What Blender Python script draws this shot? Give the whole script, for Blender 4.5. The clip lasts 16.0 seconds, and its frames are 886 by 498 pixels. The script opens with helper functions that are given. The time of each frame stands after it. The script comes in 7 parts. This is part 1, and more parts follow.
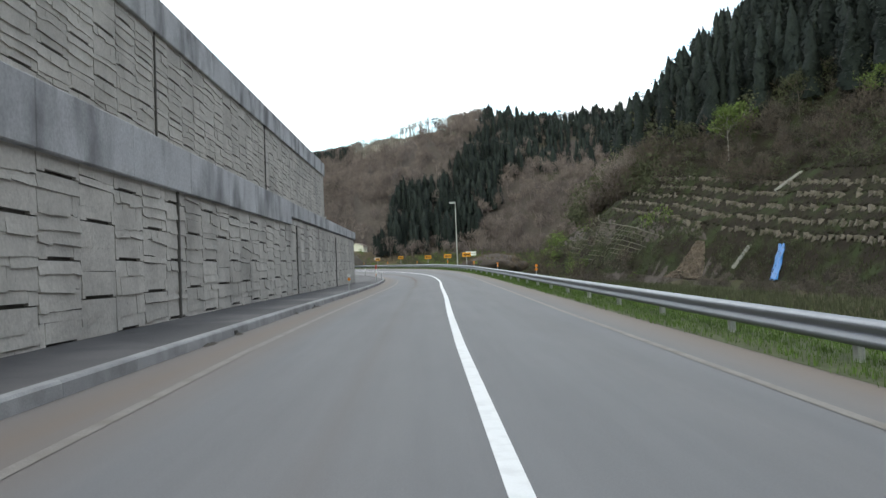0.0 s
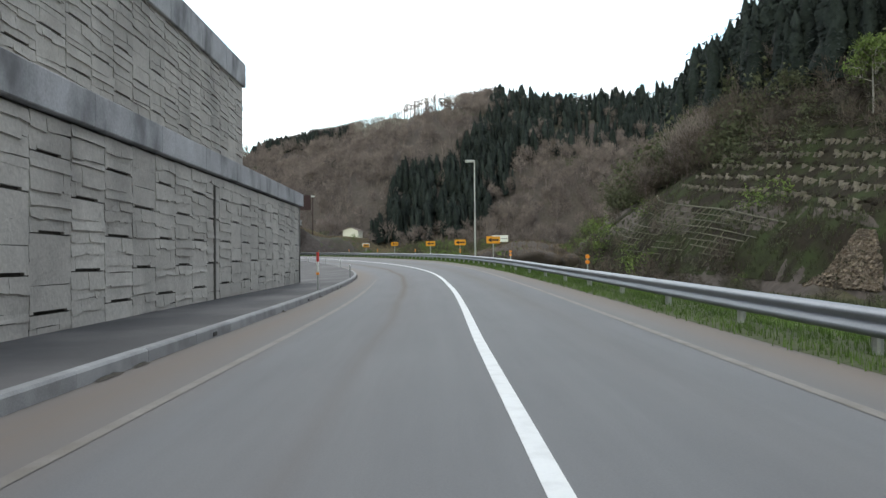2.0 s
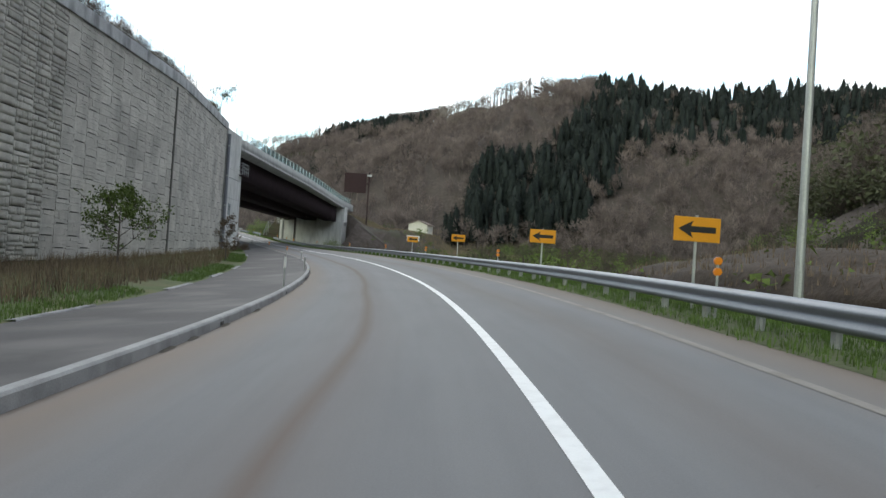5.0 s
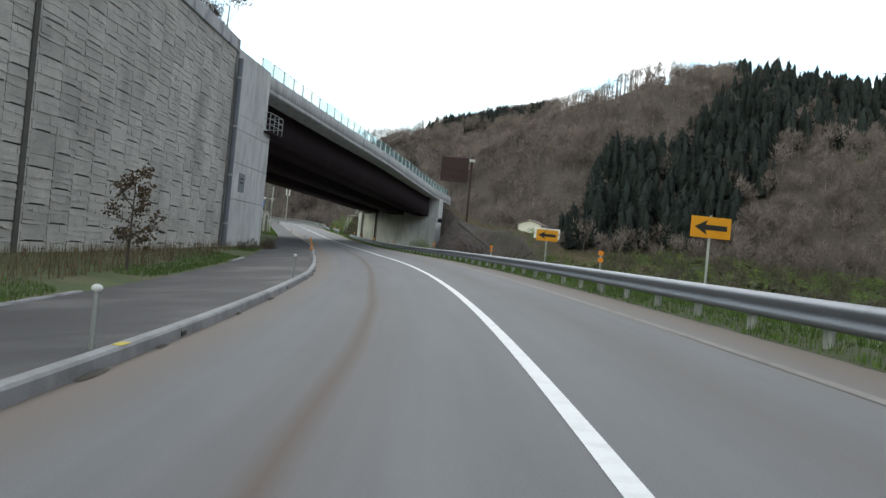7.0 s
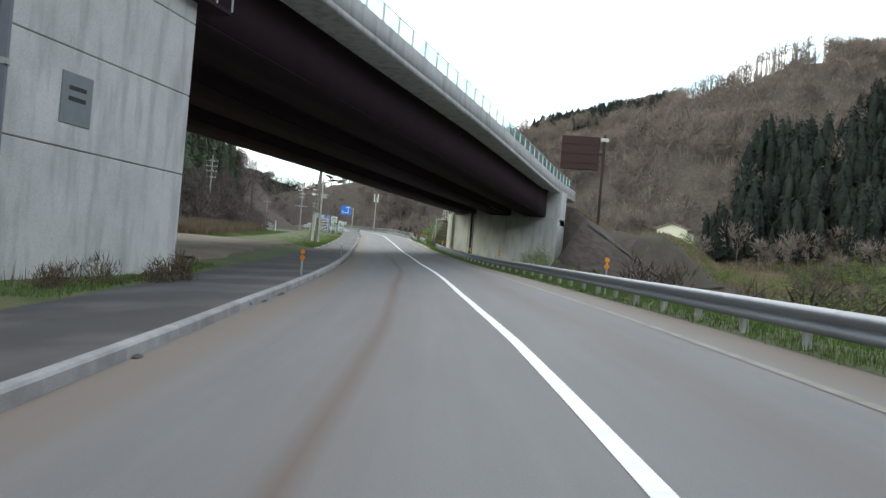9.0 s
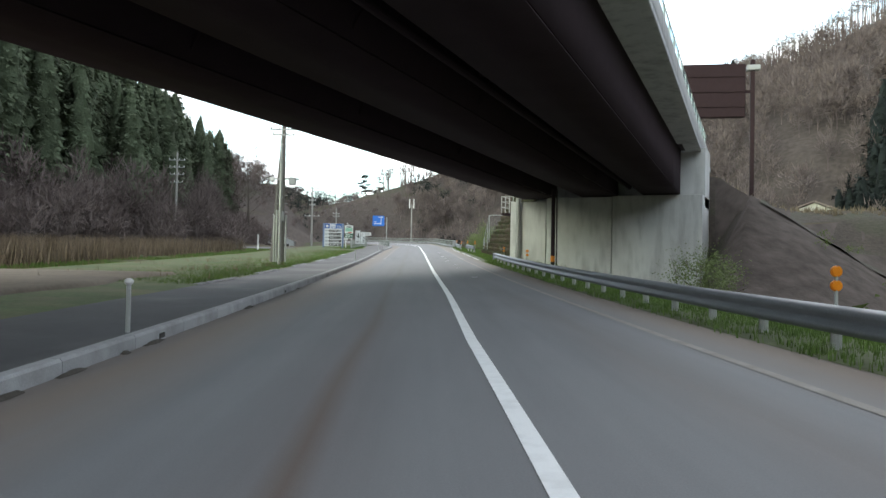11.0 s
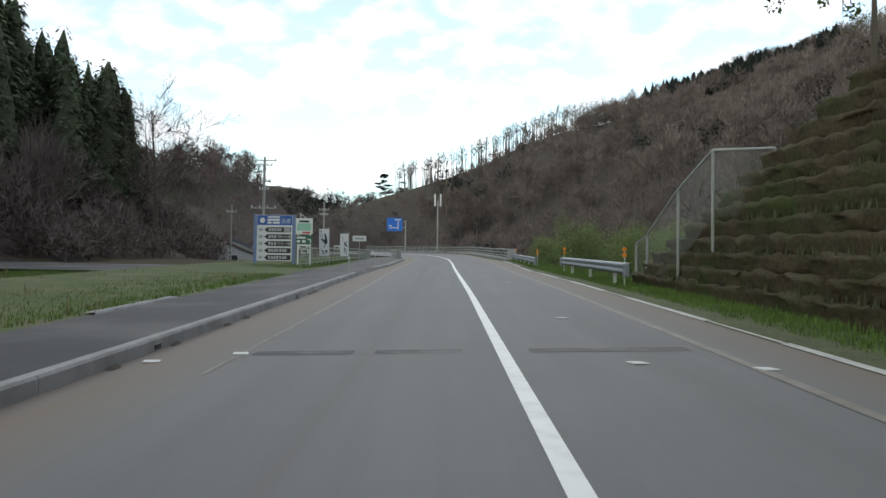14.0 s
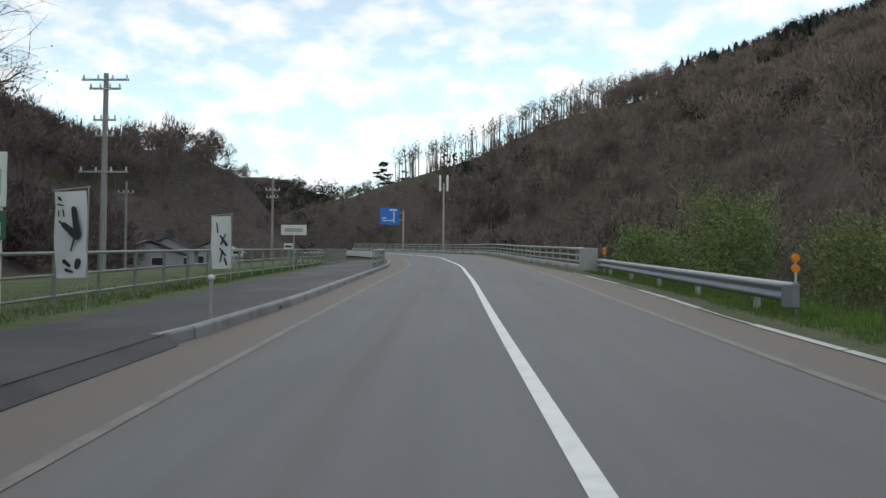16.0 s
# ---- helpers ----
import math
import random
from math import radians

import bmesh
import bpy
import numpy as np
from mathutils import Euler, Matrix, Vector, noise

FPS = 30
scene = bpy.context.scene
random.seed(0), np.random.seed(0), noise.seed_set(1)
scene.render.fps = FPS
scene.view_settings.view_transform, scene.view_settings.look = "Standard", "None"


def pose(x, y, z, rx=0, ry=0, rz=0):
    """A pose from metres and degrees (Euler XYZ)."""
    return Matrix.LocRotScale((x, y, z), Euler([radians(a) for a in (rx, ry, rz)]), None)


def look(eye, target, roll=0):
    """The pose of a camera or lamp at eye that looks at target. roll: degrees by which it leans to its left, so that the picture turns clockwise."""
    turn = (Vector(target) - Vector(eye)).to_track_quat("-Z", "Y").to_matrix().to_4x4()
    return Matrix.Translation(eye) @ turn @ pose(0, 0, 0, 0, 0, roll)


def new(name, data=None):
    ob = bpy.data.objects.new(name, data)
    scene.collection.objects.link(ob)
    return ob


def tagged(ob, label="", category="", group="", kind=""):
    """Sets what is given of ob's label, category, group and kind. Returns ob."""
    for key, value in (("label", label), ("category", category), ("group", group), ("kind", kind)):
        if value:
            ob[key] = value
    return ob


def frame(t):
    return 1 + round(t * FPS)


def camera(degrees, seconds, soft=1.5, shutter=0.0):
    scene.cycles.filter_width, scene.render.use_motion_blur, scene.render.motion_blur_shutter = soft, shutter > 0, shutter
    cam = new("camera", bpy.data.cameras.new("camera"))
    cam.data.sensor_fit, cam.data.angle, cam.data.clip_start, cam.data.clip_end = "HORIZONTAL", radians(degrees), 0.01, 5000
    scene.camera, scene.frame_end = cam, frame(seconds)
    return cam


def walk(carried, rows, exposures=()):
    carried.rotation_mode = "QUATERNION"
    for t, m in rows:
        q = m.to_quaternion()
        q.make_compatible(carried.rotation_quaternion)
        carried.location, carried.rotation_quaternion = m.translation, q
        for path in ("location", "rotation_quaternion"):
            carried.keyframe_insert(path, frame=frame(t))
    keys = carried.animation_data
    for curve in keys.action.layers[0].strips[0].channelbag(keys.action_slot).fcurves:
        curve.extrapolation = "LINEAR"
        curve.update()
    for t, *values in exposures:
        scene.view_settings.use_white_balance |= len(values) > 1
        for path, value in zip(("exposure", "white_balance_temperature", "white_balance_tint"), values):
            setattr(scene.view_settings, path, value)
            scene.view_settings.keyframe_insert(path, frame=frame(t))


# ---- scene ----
cam = camera(57.47, 16.0)
PATH = [
    (0, (0.00, 0.00, 1.42), (-0.020, 9.996, 1.721), -2.12),
    (0.5, (-0.16, 7.99, 1.54), (-0.214, 17.983, 1.885), -2.37),
    (1, (-0.33, 15.98, 1.64), (-0.396, 25.972, 1.982), -1.80),
    (1.5, (-0.51, 23.95, 1.75), (-0.587, 33.948, 1.961), -1.13),
    (2, (-0.69, 31.91, 1.82), (-0.744, 41.907, 1.994), -0.46),
    (2.5, (-0.84, 39.88, 1.88), (-0.910, 49.882, 2.091), -0.10),
    (3, (-0.97, 47.90, 1.98), (-1.073, 57.894, 2.254), 0.89),
    (3.5, (-1.19, 55.93, 2.11), (-1.359, 65.928, 2.343), 0.44),
    (4, (-1.48, 64.01, 2.21), (-1.819, 74.002, 2.413), 1.47),
    (4.5, (-1.96, 72.14, 2.35), (-2.635, 82.119, 2.539), 2.61),
    (5, (-2.73, 80.33, 2.50), (-3.774, 90.273, 2.688), 3.74),
    (5.5, (-3.80, 88.57, 2.65), (-5.185, 98.470, 2.834), 4.72),
    (6, (-5.15, 96.86, 2.79), (-6.828, 106.719, 2.964), 5.40),
    (6.5, (-6.77, 105.21, 2.92), (-8.725, 115.018, 3.072), 5.67),
    (7, (-8.68, 113.61, 3.01), (-10.994, 123.340, 3.145), 5.39),
    (7.5, (-10.86, 122.02, 3.15), (-13.512, 131.664, 3.264), 5.27),
    (8, (-13.26, 130.40, 3.31), (-16.221, 139.952, 3.362), 5.03),
    (8.5, (-15.95, 138.70, 3.54), (-19.188, 148.164, 3.590), 4.49),
    (9, (-18.95, 146.92, 3.72), (-22.477, 156.271, 3.875), 4.83),
    (9.5, (-22.12, 155.08, 3.90), (-25.864, 164.352, 4.043), 4.28),
    (10, (-25.40, 163.17, 4.07), (-29.221, 172.410, 4.256), 3.34),
    (10.5, (-28.74, 171.20, 4.25), (-32.652, 180.397, 4.478), 2.22),
    (11, (-32.18, 179.14, 4.45), (-36.243, 188.268, 4.696), 1.10),
    (11.5, (-35.75, 186.96, 4.66), (-40.039, 195.990, 4.909), 0.18),
    (12, (-39.48, 194.65, 4.89), (-43.979, 203.579, 5.135), -0.35),
    (12.5, (-43.24, 202.26, 5.16), (-47.816, 211.152, 5.455), -0.28),
    (13, (-46.96, 209.83, 5.44), (-51.474, 218.751, 5.760), -0.03),
    (13.5, (-50.64, 217.39, 5.74), (-55.063, 226.350, 6.069), 0.53),
    (14, (-54.32, 224.94, 6.09), (-58.704, 233.918, 6.453), 0.85),
    (14.5, (-58.01, 232.50, 6.46), (-62.372, 241.493, 6.866), 1.18),
    (15, (-61.66, 240.10, 6.82), (-66.036, 249.086, 7.217), 1.38),
    (15.5, (-65.39, 247.66, 7.13), (-69.790, 256.629, 7.504), 0.78),
    (16, (-69.19, 255.19, 7.45), (-73.655, 264.129, 7.773), 0.47),
]
walk(cam, [(t, look(eye, target, roll)) for t, eye, target, roll in PATH], exposures=[(0, 0.38), (3, 0.2), (4, 0.12), (7, 0.12), (8.5, 0.35), (9.5, 0.6), (11.8, 0.58), (12, 0.55), (12.5, 0.36), (13, 0.08), (14, -0.3), (15, -0.55), (16, -0.58)])

# ---------------------------------------------------------------- light
world = bpy.data.worlds.new("World")
scene.world = world
world.use_nodes = True
wn, wl = world.node_tree.nodes, world.node_tree.links
wn.clear()
w_out = wn.new("ShaderNodeOutputWorld")
w_bg = wn.new("ShaderNodeBackground")
w_sky = wn.new("ShaderNodeTexSky")
w_sky.sky_type = "NISHITA"
w_sky.sun_disc = False
w_sky.sun_elevation = radians(24)
w_sky.sun_rotation = radians(200)
w_sky.air_density, w_sky.dust_density, w_sky.ozone_density = 1.0, 2.0, 1.5
w_bg.inputs["Strength"].default_value = 0.15
# a thin, broken sheet of evening cloud over the whole sky
w_co = wn.new("ShaderNodeTexCoord")
w_map = wn.new("ShaderNodeMapping")
w_map.inputs["Scale"].default_value = (1.0, 1.0, 2.0)
w_noise = wn.new("ShaderNodeTexNoise")
w_noise.inputs["Scale"].default_value = 17.0
w_noise.inputs["Detail"].default_value = 5
w_noise.inputs["Roughness"].default_value = 0.5
w_ramp = wn.new("ShaderNodeValToRGB")
w_ramp.color_ramp.elements[0].position, w_ramp.color_ramp.elements[0].color = 0.4, (0.42, 0.42, 0.42, 1)
w_ramp.color_ramp.elements[1].position, w_ramp.color_ramp.elements[1].color = 0.62, (0.97, 0.97, 0.97, 1)
w_mix = wn.new("ShaderNodeMixRGB")
w_mix.inputs["Color2"].default_value = (7.6, 7.75, 8.0, 1)
wl.new(w_co.outputs["Generated"], w_map.inputs["Vector"])
wl.new(w_map.outputs["Vector"], w_noise.inputs["Vector"])
wl.new(w_noise.outputs["Fac"], w_ramp.inputs["Fac"])
wl.new(w_ramp.outputs["Color"], w_mix.inputs["Fac"])
w_gain = wn.new("ShaderNodeMixRGB")
w_gain.blend_type = "MULTIPLY"
w_gain.inputs["Fac"].default_value = 1.0
w_gain.inputs["Color2"].default_value = (1.6, 2.0, 1.78, 1)
wl.new(w_sky.outputs["Color"], w_gain.inputs["Color1"])
wl.new(w_gain.outputs["Color"], w_mix.inputs["Color1"])
# brighter haze low over the hills than overhead
w_sep = wn.new("ShaderNodeSeparateXYZ")
wl.new(w_co.outputs["Generated"], w_sep.inputs["Vector"])
w_low = wn.new("ShaderNodeMapRange")
w_low.inputs["From Min"].default_value, w_low.inputs["From Max"].default_value = 0.1, 0.75
w_low.inputs["To Min"].default_value, w_low.inputs["To Max"].default_value = 1.6, 0.75
wl.new(w_sep.outputs["Z"], w_low.inputs["Value"])
w_str = wn.new("ShaderNodeMath")
w_str.operation = "MULTIPLY"
w_str.inputs[1].default_value = 0.15
wl.new(w_low.outputs["Result"], w_str.inputs[0])
wl.new(w_str.outputs[0], w_bg.inputs["Strength"])
wl.new(w_mix.outputs["Color"], w_bg.inputs["Color"])
wl.new(w_bg.outputs["Background"], w_out.inputs["Surface"])
sun = new("sun", bpy.data.lights.new("sun", "SUN"))
sun.data.energy, sun.data.angle, sun.data.color = 0.6, radians(25), (1.0, 0.95, 0.88)
sun.rotation_euler = (radians(55), 0, radians(-160))

# ---------------------------------------------------------------- materials


def mat(name, base, rough=0.8, metal=0.0, spread=0.25, scale=3.0, fine=40.0, bump=0.3, bump_scale=None, tint=None, island=0.0, random_ob=0.0, coord="Object", stretch=(1, 1, 1), stain=None, emit=None):
    """A procedural surface: base colour varied at two scales, with fine relief. stain: (colour, scale, amount, stretch)."""
    m = bpy.data.materials.new(name)
    m.use_nodes = True
    n, l = m.node_tree.nodes, m.node_tree.links
    b = n["Principled BSDF"]
    b.inputs["Roughness"].default_value, b.inputs["Metallic"].default_value = rough, metal
    co = n.new("ShaderNodeNewGeometry" if coord == "Position" else "ShaderNodeTexCoord")
    mp = n.new("ShaderNodeMapping")
    mp.inputs["Scale"].default_value = stretch
    l.new(co.outputs[coord], mp.inputs["Vector"])
    n1 = n.new("ShaderNodeTexNoise")
    n1.inputs["Scale"].default_value, n1.inputs["Detail"].default_value, n1.inputs["Roughness"].default_value = scale, 6, 0.6
    n2 = n.new("ShaderNodeTexNoise")
    n2.inputs["Scale"].default_value, n2.inputs["Detail"].default_value = fine, 4
    l.new(mp.outputs["Vector"], n1.inputs["Vector"])
    l.new(mp.outputs["Vector"], n2.inputs["Vector"])
    add = n.new("ShaderNodeMath")
    add.operation = "ADD"
    l.new(n1.outputs["Fac"], add.inputs[0])
    l.new(n2.outputs["Fac"], add.inputs[1])
    half = n.new("ShaderNodeMath")
    half.operation = "MULTIPLY"
    half.inputs[1].default_value = 0.5
    l.new(add.outputs[0], half.inputs[0])
    ramp = n.new("ShaderNodeValToRGB")
    lo = [c * (1 - spread) for c in base]
    hi = [min(1, c * (1 + spread)) for c in (tint or base)]
    ramp.color_ramp.elements[0].position, ramp.color_ramp.elements[0].color = 0.3, (*lo, 1)
    ramp.color_ramp.elements[1].position, ramp.color_ramp.elements[1].color = 0.7, (*hi, 1)
    l.new(half.outputs[0], ramp.inputs["Fac"])
    colour = ramp.outputs["Color"]
    if stain:
        sc, ss, amount, sst = stain
        mp2 = n.new("ShaderNodeMapping")
        mp2.inputs["Scale"].default_value = sst
        l.new(co.outputs[coord], mp2.inputs["Vector"])
        n3 = n.new("ShaderNodeTexNoise")
        n3.inputs["Scale"].default_value, n3.inputs["Detail"].default_value = ss, 5
        l.new(mp2.outputs["Vector"], n3.inputs["Vector"])
        r3 = n.new("ShaderNodeValToRGB")
        r3.color_ramp.elements[0].position, r3.color_ramp.elements[0].color = 0.47, (0, 0, 0, 1)
        r3.color_ramp.elements[1].position, r3.color_ramp.elements[1].color = 0.68, (amount, amount, amount, 1)
        l.new(n3.outputs["Fac"], r3.inputs["Fac"])
        mx = n.new("ShaderNodeMixRGB")
        mx.inputs["Color2"].default_value = (*sc, 1)
        l.new(r3.outputs["Color"], mx.inputs["Fac"])
        l.new(colour, mx.inputs["Color1"])
        colour = mx.outputs["Color"]
    if island or random_ob:
        hsv = n.new("ShaderNodeHueSaturation")
        mr = n.new("ShaderNodeMapRange")
        k = island or random_ob
        mr.inputs["To Min"].default_value, mr.inputs["To Max"].default_value = 1 - k, 1 + k
        if island:
            g = n.new("ShaderNodeNewGeometry")
            l.new(g.outputs["Random Per Island"], mr.inputs["Value"])
        else:
            g = n.new("ShaderNodeObjectInfo")
            l.new(g.outputs["Random"], mr.inputs["Value"])
        l.new(mr.outputs["Result"], hsv.inputs["Value"])
        l.new(colour, hsv.inputs["Color"])
        colour = hsv.outputs["Color"]
    l.new(colour, b.inputs["Base Color"])
    if bump:
        bp = n.new("ShaderNodeBump")
        bp.inputs["Strength"].default_value, bp.inputs["Distance"].default_value = bump, bump_scale or 0.02
        l.new(half.outputs[0], bp.inputs["Height"])
        l.new(bp.outputs["Normal"], b.inputs["Normal"])
    if emit:
        b.inputs["Emission Color"].default_value, b.inputs["Emission Strength"].default_value = (*emit[:3], 1), emit[3]
    return m


def road_material():
    """Worn asphalt: fine grain, broad patches, and rusty brown dust lying in long streaks on the shoulders and between the wheels. UV: u across and s along, in metres."""
    m = bpy.data.materials.new("worn_asphalt")
    m.use_nodes = True
    n, l = m.node_tree.nodes, m.node_tree.links
    b = n["Principled BSDF"]
    b.inputs["Roughness"].default_value = 0.78
    uv = n.new("ShaderNodeUVMap")
    sep = n.new("ShaderNodeSeparateXYZ")
    l.new(uv.outputs["UV"], sep.inputs["Vector"])

    def noise_of(sx, sy, scale, detail=5, rough=0.6):
        mp = n.new("ShaderNodeMapping")
        mp.inputs["Scale"].default_value = (sx, sy, 1)
        l.new(uv.outputs["UV"], mp.inputs["Vector"])
        t = n.new("ShaderNodeTexNoise")
        t.inputs["Scale"].default_value, t.inputs["Detail"].default_value, t.inputs["Roughness"].default_value = scale, detail, rough
        l.new(mp.outputs["Vector"], t.inputs["Vector"])
        return t.outputs["Fac"]

    def op(kind, a, c, clamp=False):
        q = n.new("ShaderNodeMath")
        q.operation, q.use_clamp = kind, clamp
        for k, v in enumerate((a, c)):
            if isinstance(v, (int, float)):
                q.inputs[k].default_value = v
            else:
                l.new(v, q.inputs[k])
        return q.outputs[0]

    def mix(f, c1, c2):
        q = n.new("ShaderNodeMixRGB")
        l.new(f, q.inputs["Fac"])
        for k, v in (("Color1", c1), ("Color2", c2)):
            if isinstance(v, tuple):
                q.inputs[k].default_value = (*v, 1)
            else:
                l.new(v, q.inputs[k])
        return q.outputs["Color"]

    sway = op("MULTIPLY", op("SUBTRACT", noise_of(0.02, 0.045, 1.0, 2), 0.5), 2.4)

    def band(centre, width, wander=0.0):
        x = op("SUBTRACT", sep.outputs["X"], centre)
        d = op("ABSOLUTE", op("ADD", x, op("MULTIPLY", sway, wander)), 0)
        return op("SUBTRACT", 1.0, op("DIVIDE", d, width), True)

    # the dust streak is strong through the bend alone
    stretch_of = op("MULTIPLY", op("DIVIDE", op("SUBTRACT", sep.outputs["Y"], 40), 25, True), op("DIVIDE", op("SUBTRACT", 210, sep.outputs["Y"]), 20, True))
    grain = noise_of(1, 1, 60, 3)
    patch = noise_of(1, 0.25, 0.9)
    long = noise_of(1, 0.03, 2.2)
    f = op("ADD", op("MULTIPLY", grain, 0.35), op("ADD", op("MULTIPLY", patch, 0.3), op("MULTIPLY", long, 0.35)))
    ramp = n.new("ShaderNodeValToRGB")
    ramp.color_ramp.elements[0].position, ramp.color_ramp.elements[0].color = 0.3, (0.14, 0.142, 0.151, 1)
    ramp.color_ramp.elements[1].position, ramp.color_ramp.elements[1].color = 0.7, (0.205, 0.207, 0.217, 1)
    l.new(f, ramp.inputs["Fac"])
    streak = op("MULTIPLY", noise_of(1.2, 0.05, 2.0), 2.2, True)
    shoulder = op("MULTIPLY", op("MAXIMUM", band(-3.1, 1.1), band(4.3, 1.1)), streak, True)
    middle = op("MULTIPLY", op("MAXIMUM", band(-0.83, 0.24, 0.28), op("MAXIMUM", op("MULTIPLY", band(-0.83, 0.75, 0.3), 0.35), op("MULTIPLY", band(2.4, 0.7, 0.5), 0.4))), op("MULTIPLY", streak, op("ADD", op("MULTIPLY", stretch_of, 0.65), 0.2)), True)
    colour = mix(shoulder, ramp.outputs["Color"], (0.2, 0.163, 0.137))
    colour = mix(middle, colour, (0.118, 0.085, 0.066))
    thin = op("MULTIPLY", op("GREATER_THAN", noise_of(1, 1, 3.0, 8, 0.75), 0.685), 0.35)
    colour = mix(thin, colour, (0.09, 0.09, 0.095))
    l.new(colour, b.inputs["Base Color"])
    bp = n.new("ShaderNodeBump")
    bp.inputs["Strength"].default_value, bp.inputs["Distance"].default_value = 0.4, 0.006
    l.new(grain, bp.inputs["Height"])
    l.new(bp.outputs["Normal"], b.inputs["Normal"])
    return m


M_ROAD = road_material()
M_PATH = mat("footway_asphalt", (0.052, 0.052, 0.056), 0.75, spread=0.4, scale=0.5, fine=60, bump=0.4, stain=((0.13, 0.125, 0.125), 0.35, 0.9, (1, 1, 1)))
M_PAINT = mat("white_road_paint", (0.86, 0.87, 0.88), 0.6, spread=0.05, scale=2, fine=70, stain=((0.5, 0.5, 0.5), 5, 0.25, (1, 1, 1)))
M_WORN = mat("worn_road_paint", (0.25, 0.228, 0.208), 0.7, spread=0.3, scale=5, fine=60, stain=((0.19, 0.17, 0.15), 2.5, 1.0, (1, 1, 1)))
M_KERB = mat("kerb_concrete", (0.36, 0.365, 0.37), 0.85, spread=0.22, scale=1.2, fine=50, stain=((0.13, 0.125, 0.12), 1.0, 0.7, (1, 1, 1)), random_ob=0.12)
M_STONE = mat("rock_faced_panel_concrete", (0.52, 0.495, 0.455), 0.92, spread=0.2, scale=1.6, fine=14, bump=0.45, bump_scale=0.05, random_ob=0.11, coord="Position", stain=((0.22, 0.205, 0.19), 0.5, 0.45, (1, 1, 0.6)))
M_STONE_REST = mat("rock_faced_panel_concrete_joined", (0.52, 0.495, 0.455), 0.92, spread=0.2, scale=1.6, fine=14, bump=0.45, bump_scale=0.05, island=0.11, coord="Position", stain=((0.22, 0.205, 0.19), 0.5, 0.45, (1, 1, 0.6)))
M_JOINT = mat("dark_panel_joint", (0.11, 0.105, 0.095), 0.95, spread=0.3)
M_COPING = mat("weathered_coping_concrete", (0.5, 0.505, 0.52), 0.85, spread=0.28, scale=0.9, fine=18, coord="Position", stain=((0.15, 0.15, 0.155), 0.75, 0.9, (1, 1, 0.55)), random_ob=0.06)
M_ABUT = mat("cast_abutment_concrete", (0.6, 0.6, 0.59), 0.85, spread=0.22, scale=0.5, fine=25, bump=0.2, coord="Position", stain=((0.22, 0.22, 0.22), 1.0, 0.36, (2.6, 2.6, 0.5)))
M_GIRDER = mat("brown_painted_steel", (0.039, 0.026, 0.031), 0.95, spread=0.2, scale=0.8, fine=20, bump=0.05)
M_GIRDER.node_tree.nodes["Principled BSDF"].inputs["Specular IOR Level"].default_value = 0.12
M_DECK = mat("deck_concrete", (0.4, 0.4, 0.395), 0.85, spread=0.15, scale=0.7, fine=30, stain=((0.2, 0.2, 0.2), 1.2, 0.6, (1.5, 1.5, 0.3)))
M_STEEL = mat("galvanised_steel", (0.25, 0.27, 0.3), 0.55, 0.7, spread=0.12, scale=2, fine=30, bump=0.05)
M_POST = mat("grey_post_steel", (0.42, 0.43, 0.42), 0.5, 0.5, spread=0.15, scale=3, fine=30, bump=0.05)
M_RAIL = mat("pale_green_railing_paint", (0.27, 0.3, 0.27), 0.5, 0.2, spread=0.12, bump=0.05)
M_ORANGE = mat("orange_reflector", (0.75, 0.24, 0.01), 0.35, spread=0.1, bump=0.0)
M_RED = mat("red_plastic", (0.5, 0.04, 0.03), 0.45, spread=0.1, bump=0.0)
M_WHITE = mat("white_plastic", (0.75, 0.75, 0.73), 0.5, spread=0.05, bump=0.0)
M_BLACK = mat("black_paint", (0.02, 0.018, 0.016), 0.5, spread=0.1, bump=0.0)
M_YELLOW = mat("amber_sign_sheet", (0.72, 0.31, 0.015), 0.4, spread=0.06, bump=0.0)
M_BLUE = mat("blue_sign_sheet", (0.02, 0.16, 0.62), 0.4, spread=0.06, bump=0.0)
M_SIGNBACK = mat("grey_sign_back", (0.4, 0.41, 0.42), 0.5, 0.4, spread=0.1, bump=0.0)
M_CLOTH = mat("white_banner_cloth", (0.7, 0.71, 0.72), 0.8, spread=0.06, bump=0.1)
M_INK = mat("dark_ink", (0.03, 0.03, 0.035), 0.7, spread=0.1, bump=0.0)
M_TARP = mat("blue_tarpaulin", (0.03, 0.18, 0.5), 0.5, spread=0.15, bump=0.2)
M_WOOD = mat("weathered_pole_wood", (0.15, 0.14, 0.13), 0.85, spread=0.25, scale=2, fine=20, stretch=(1, 1, 0.1))
M_CPOLE = mat("concrete_pole", (0.36, 0.35, 0.33), 0.8, spread=0.15, scale=1, fine=20, stretch=(1, 1, 0.2))
M_WALLP = mat("cream_house_wall", (0.62, 0.6, 0.53), 0.8, spread=0.06)
M_ROOF = mat("brown_metal_roof", (0.2, 0.15, 0.13), 0.5, spread=0.15)
M_ROOFB = mat("blue_grey_metal_roof", (0.1, 0.13, 0.2), 0.45, spread=0.15)
M_RUST = mat("dark_brown_panel", (0.04, 0.024, 0.026), 0.6, spread=0.2)
M_RUST.node_tree.nodes["Principled BSDF"].inputs["Specular IOR Level"].default_value = 0.1
M_GRASS = mat("spring_grass", (0.085, 0.158, 0.036), 0.9, spread=0.4, scale=0.6, fine=12, tint=(0.118, 0.176, 0.05), island=0.3, bump=0)
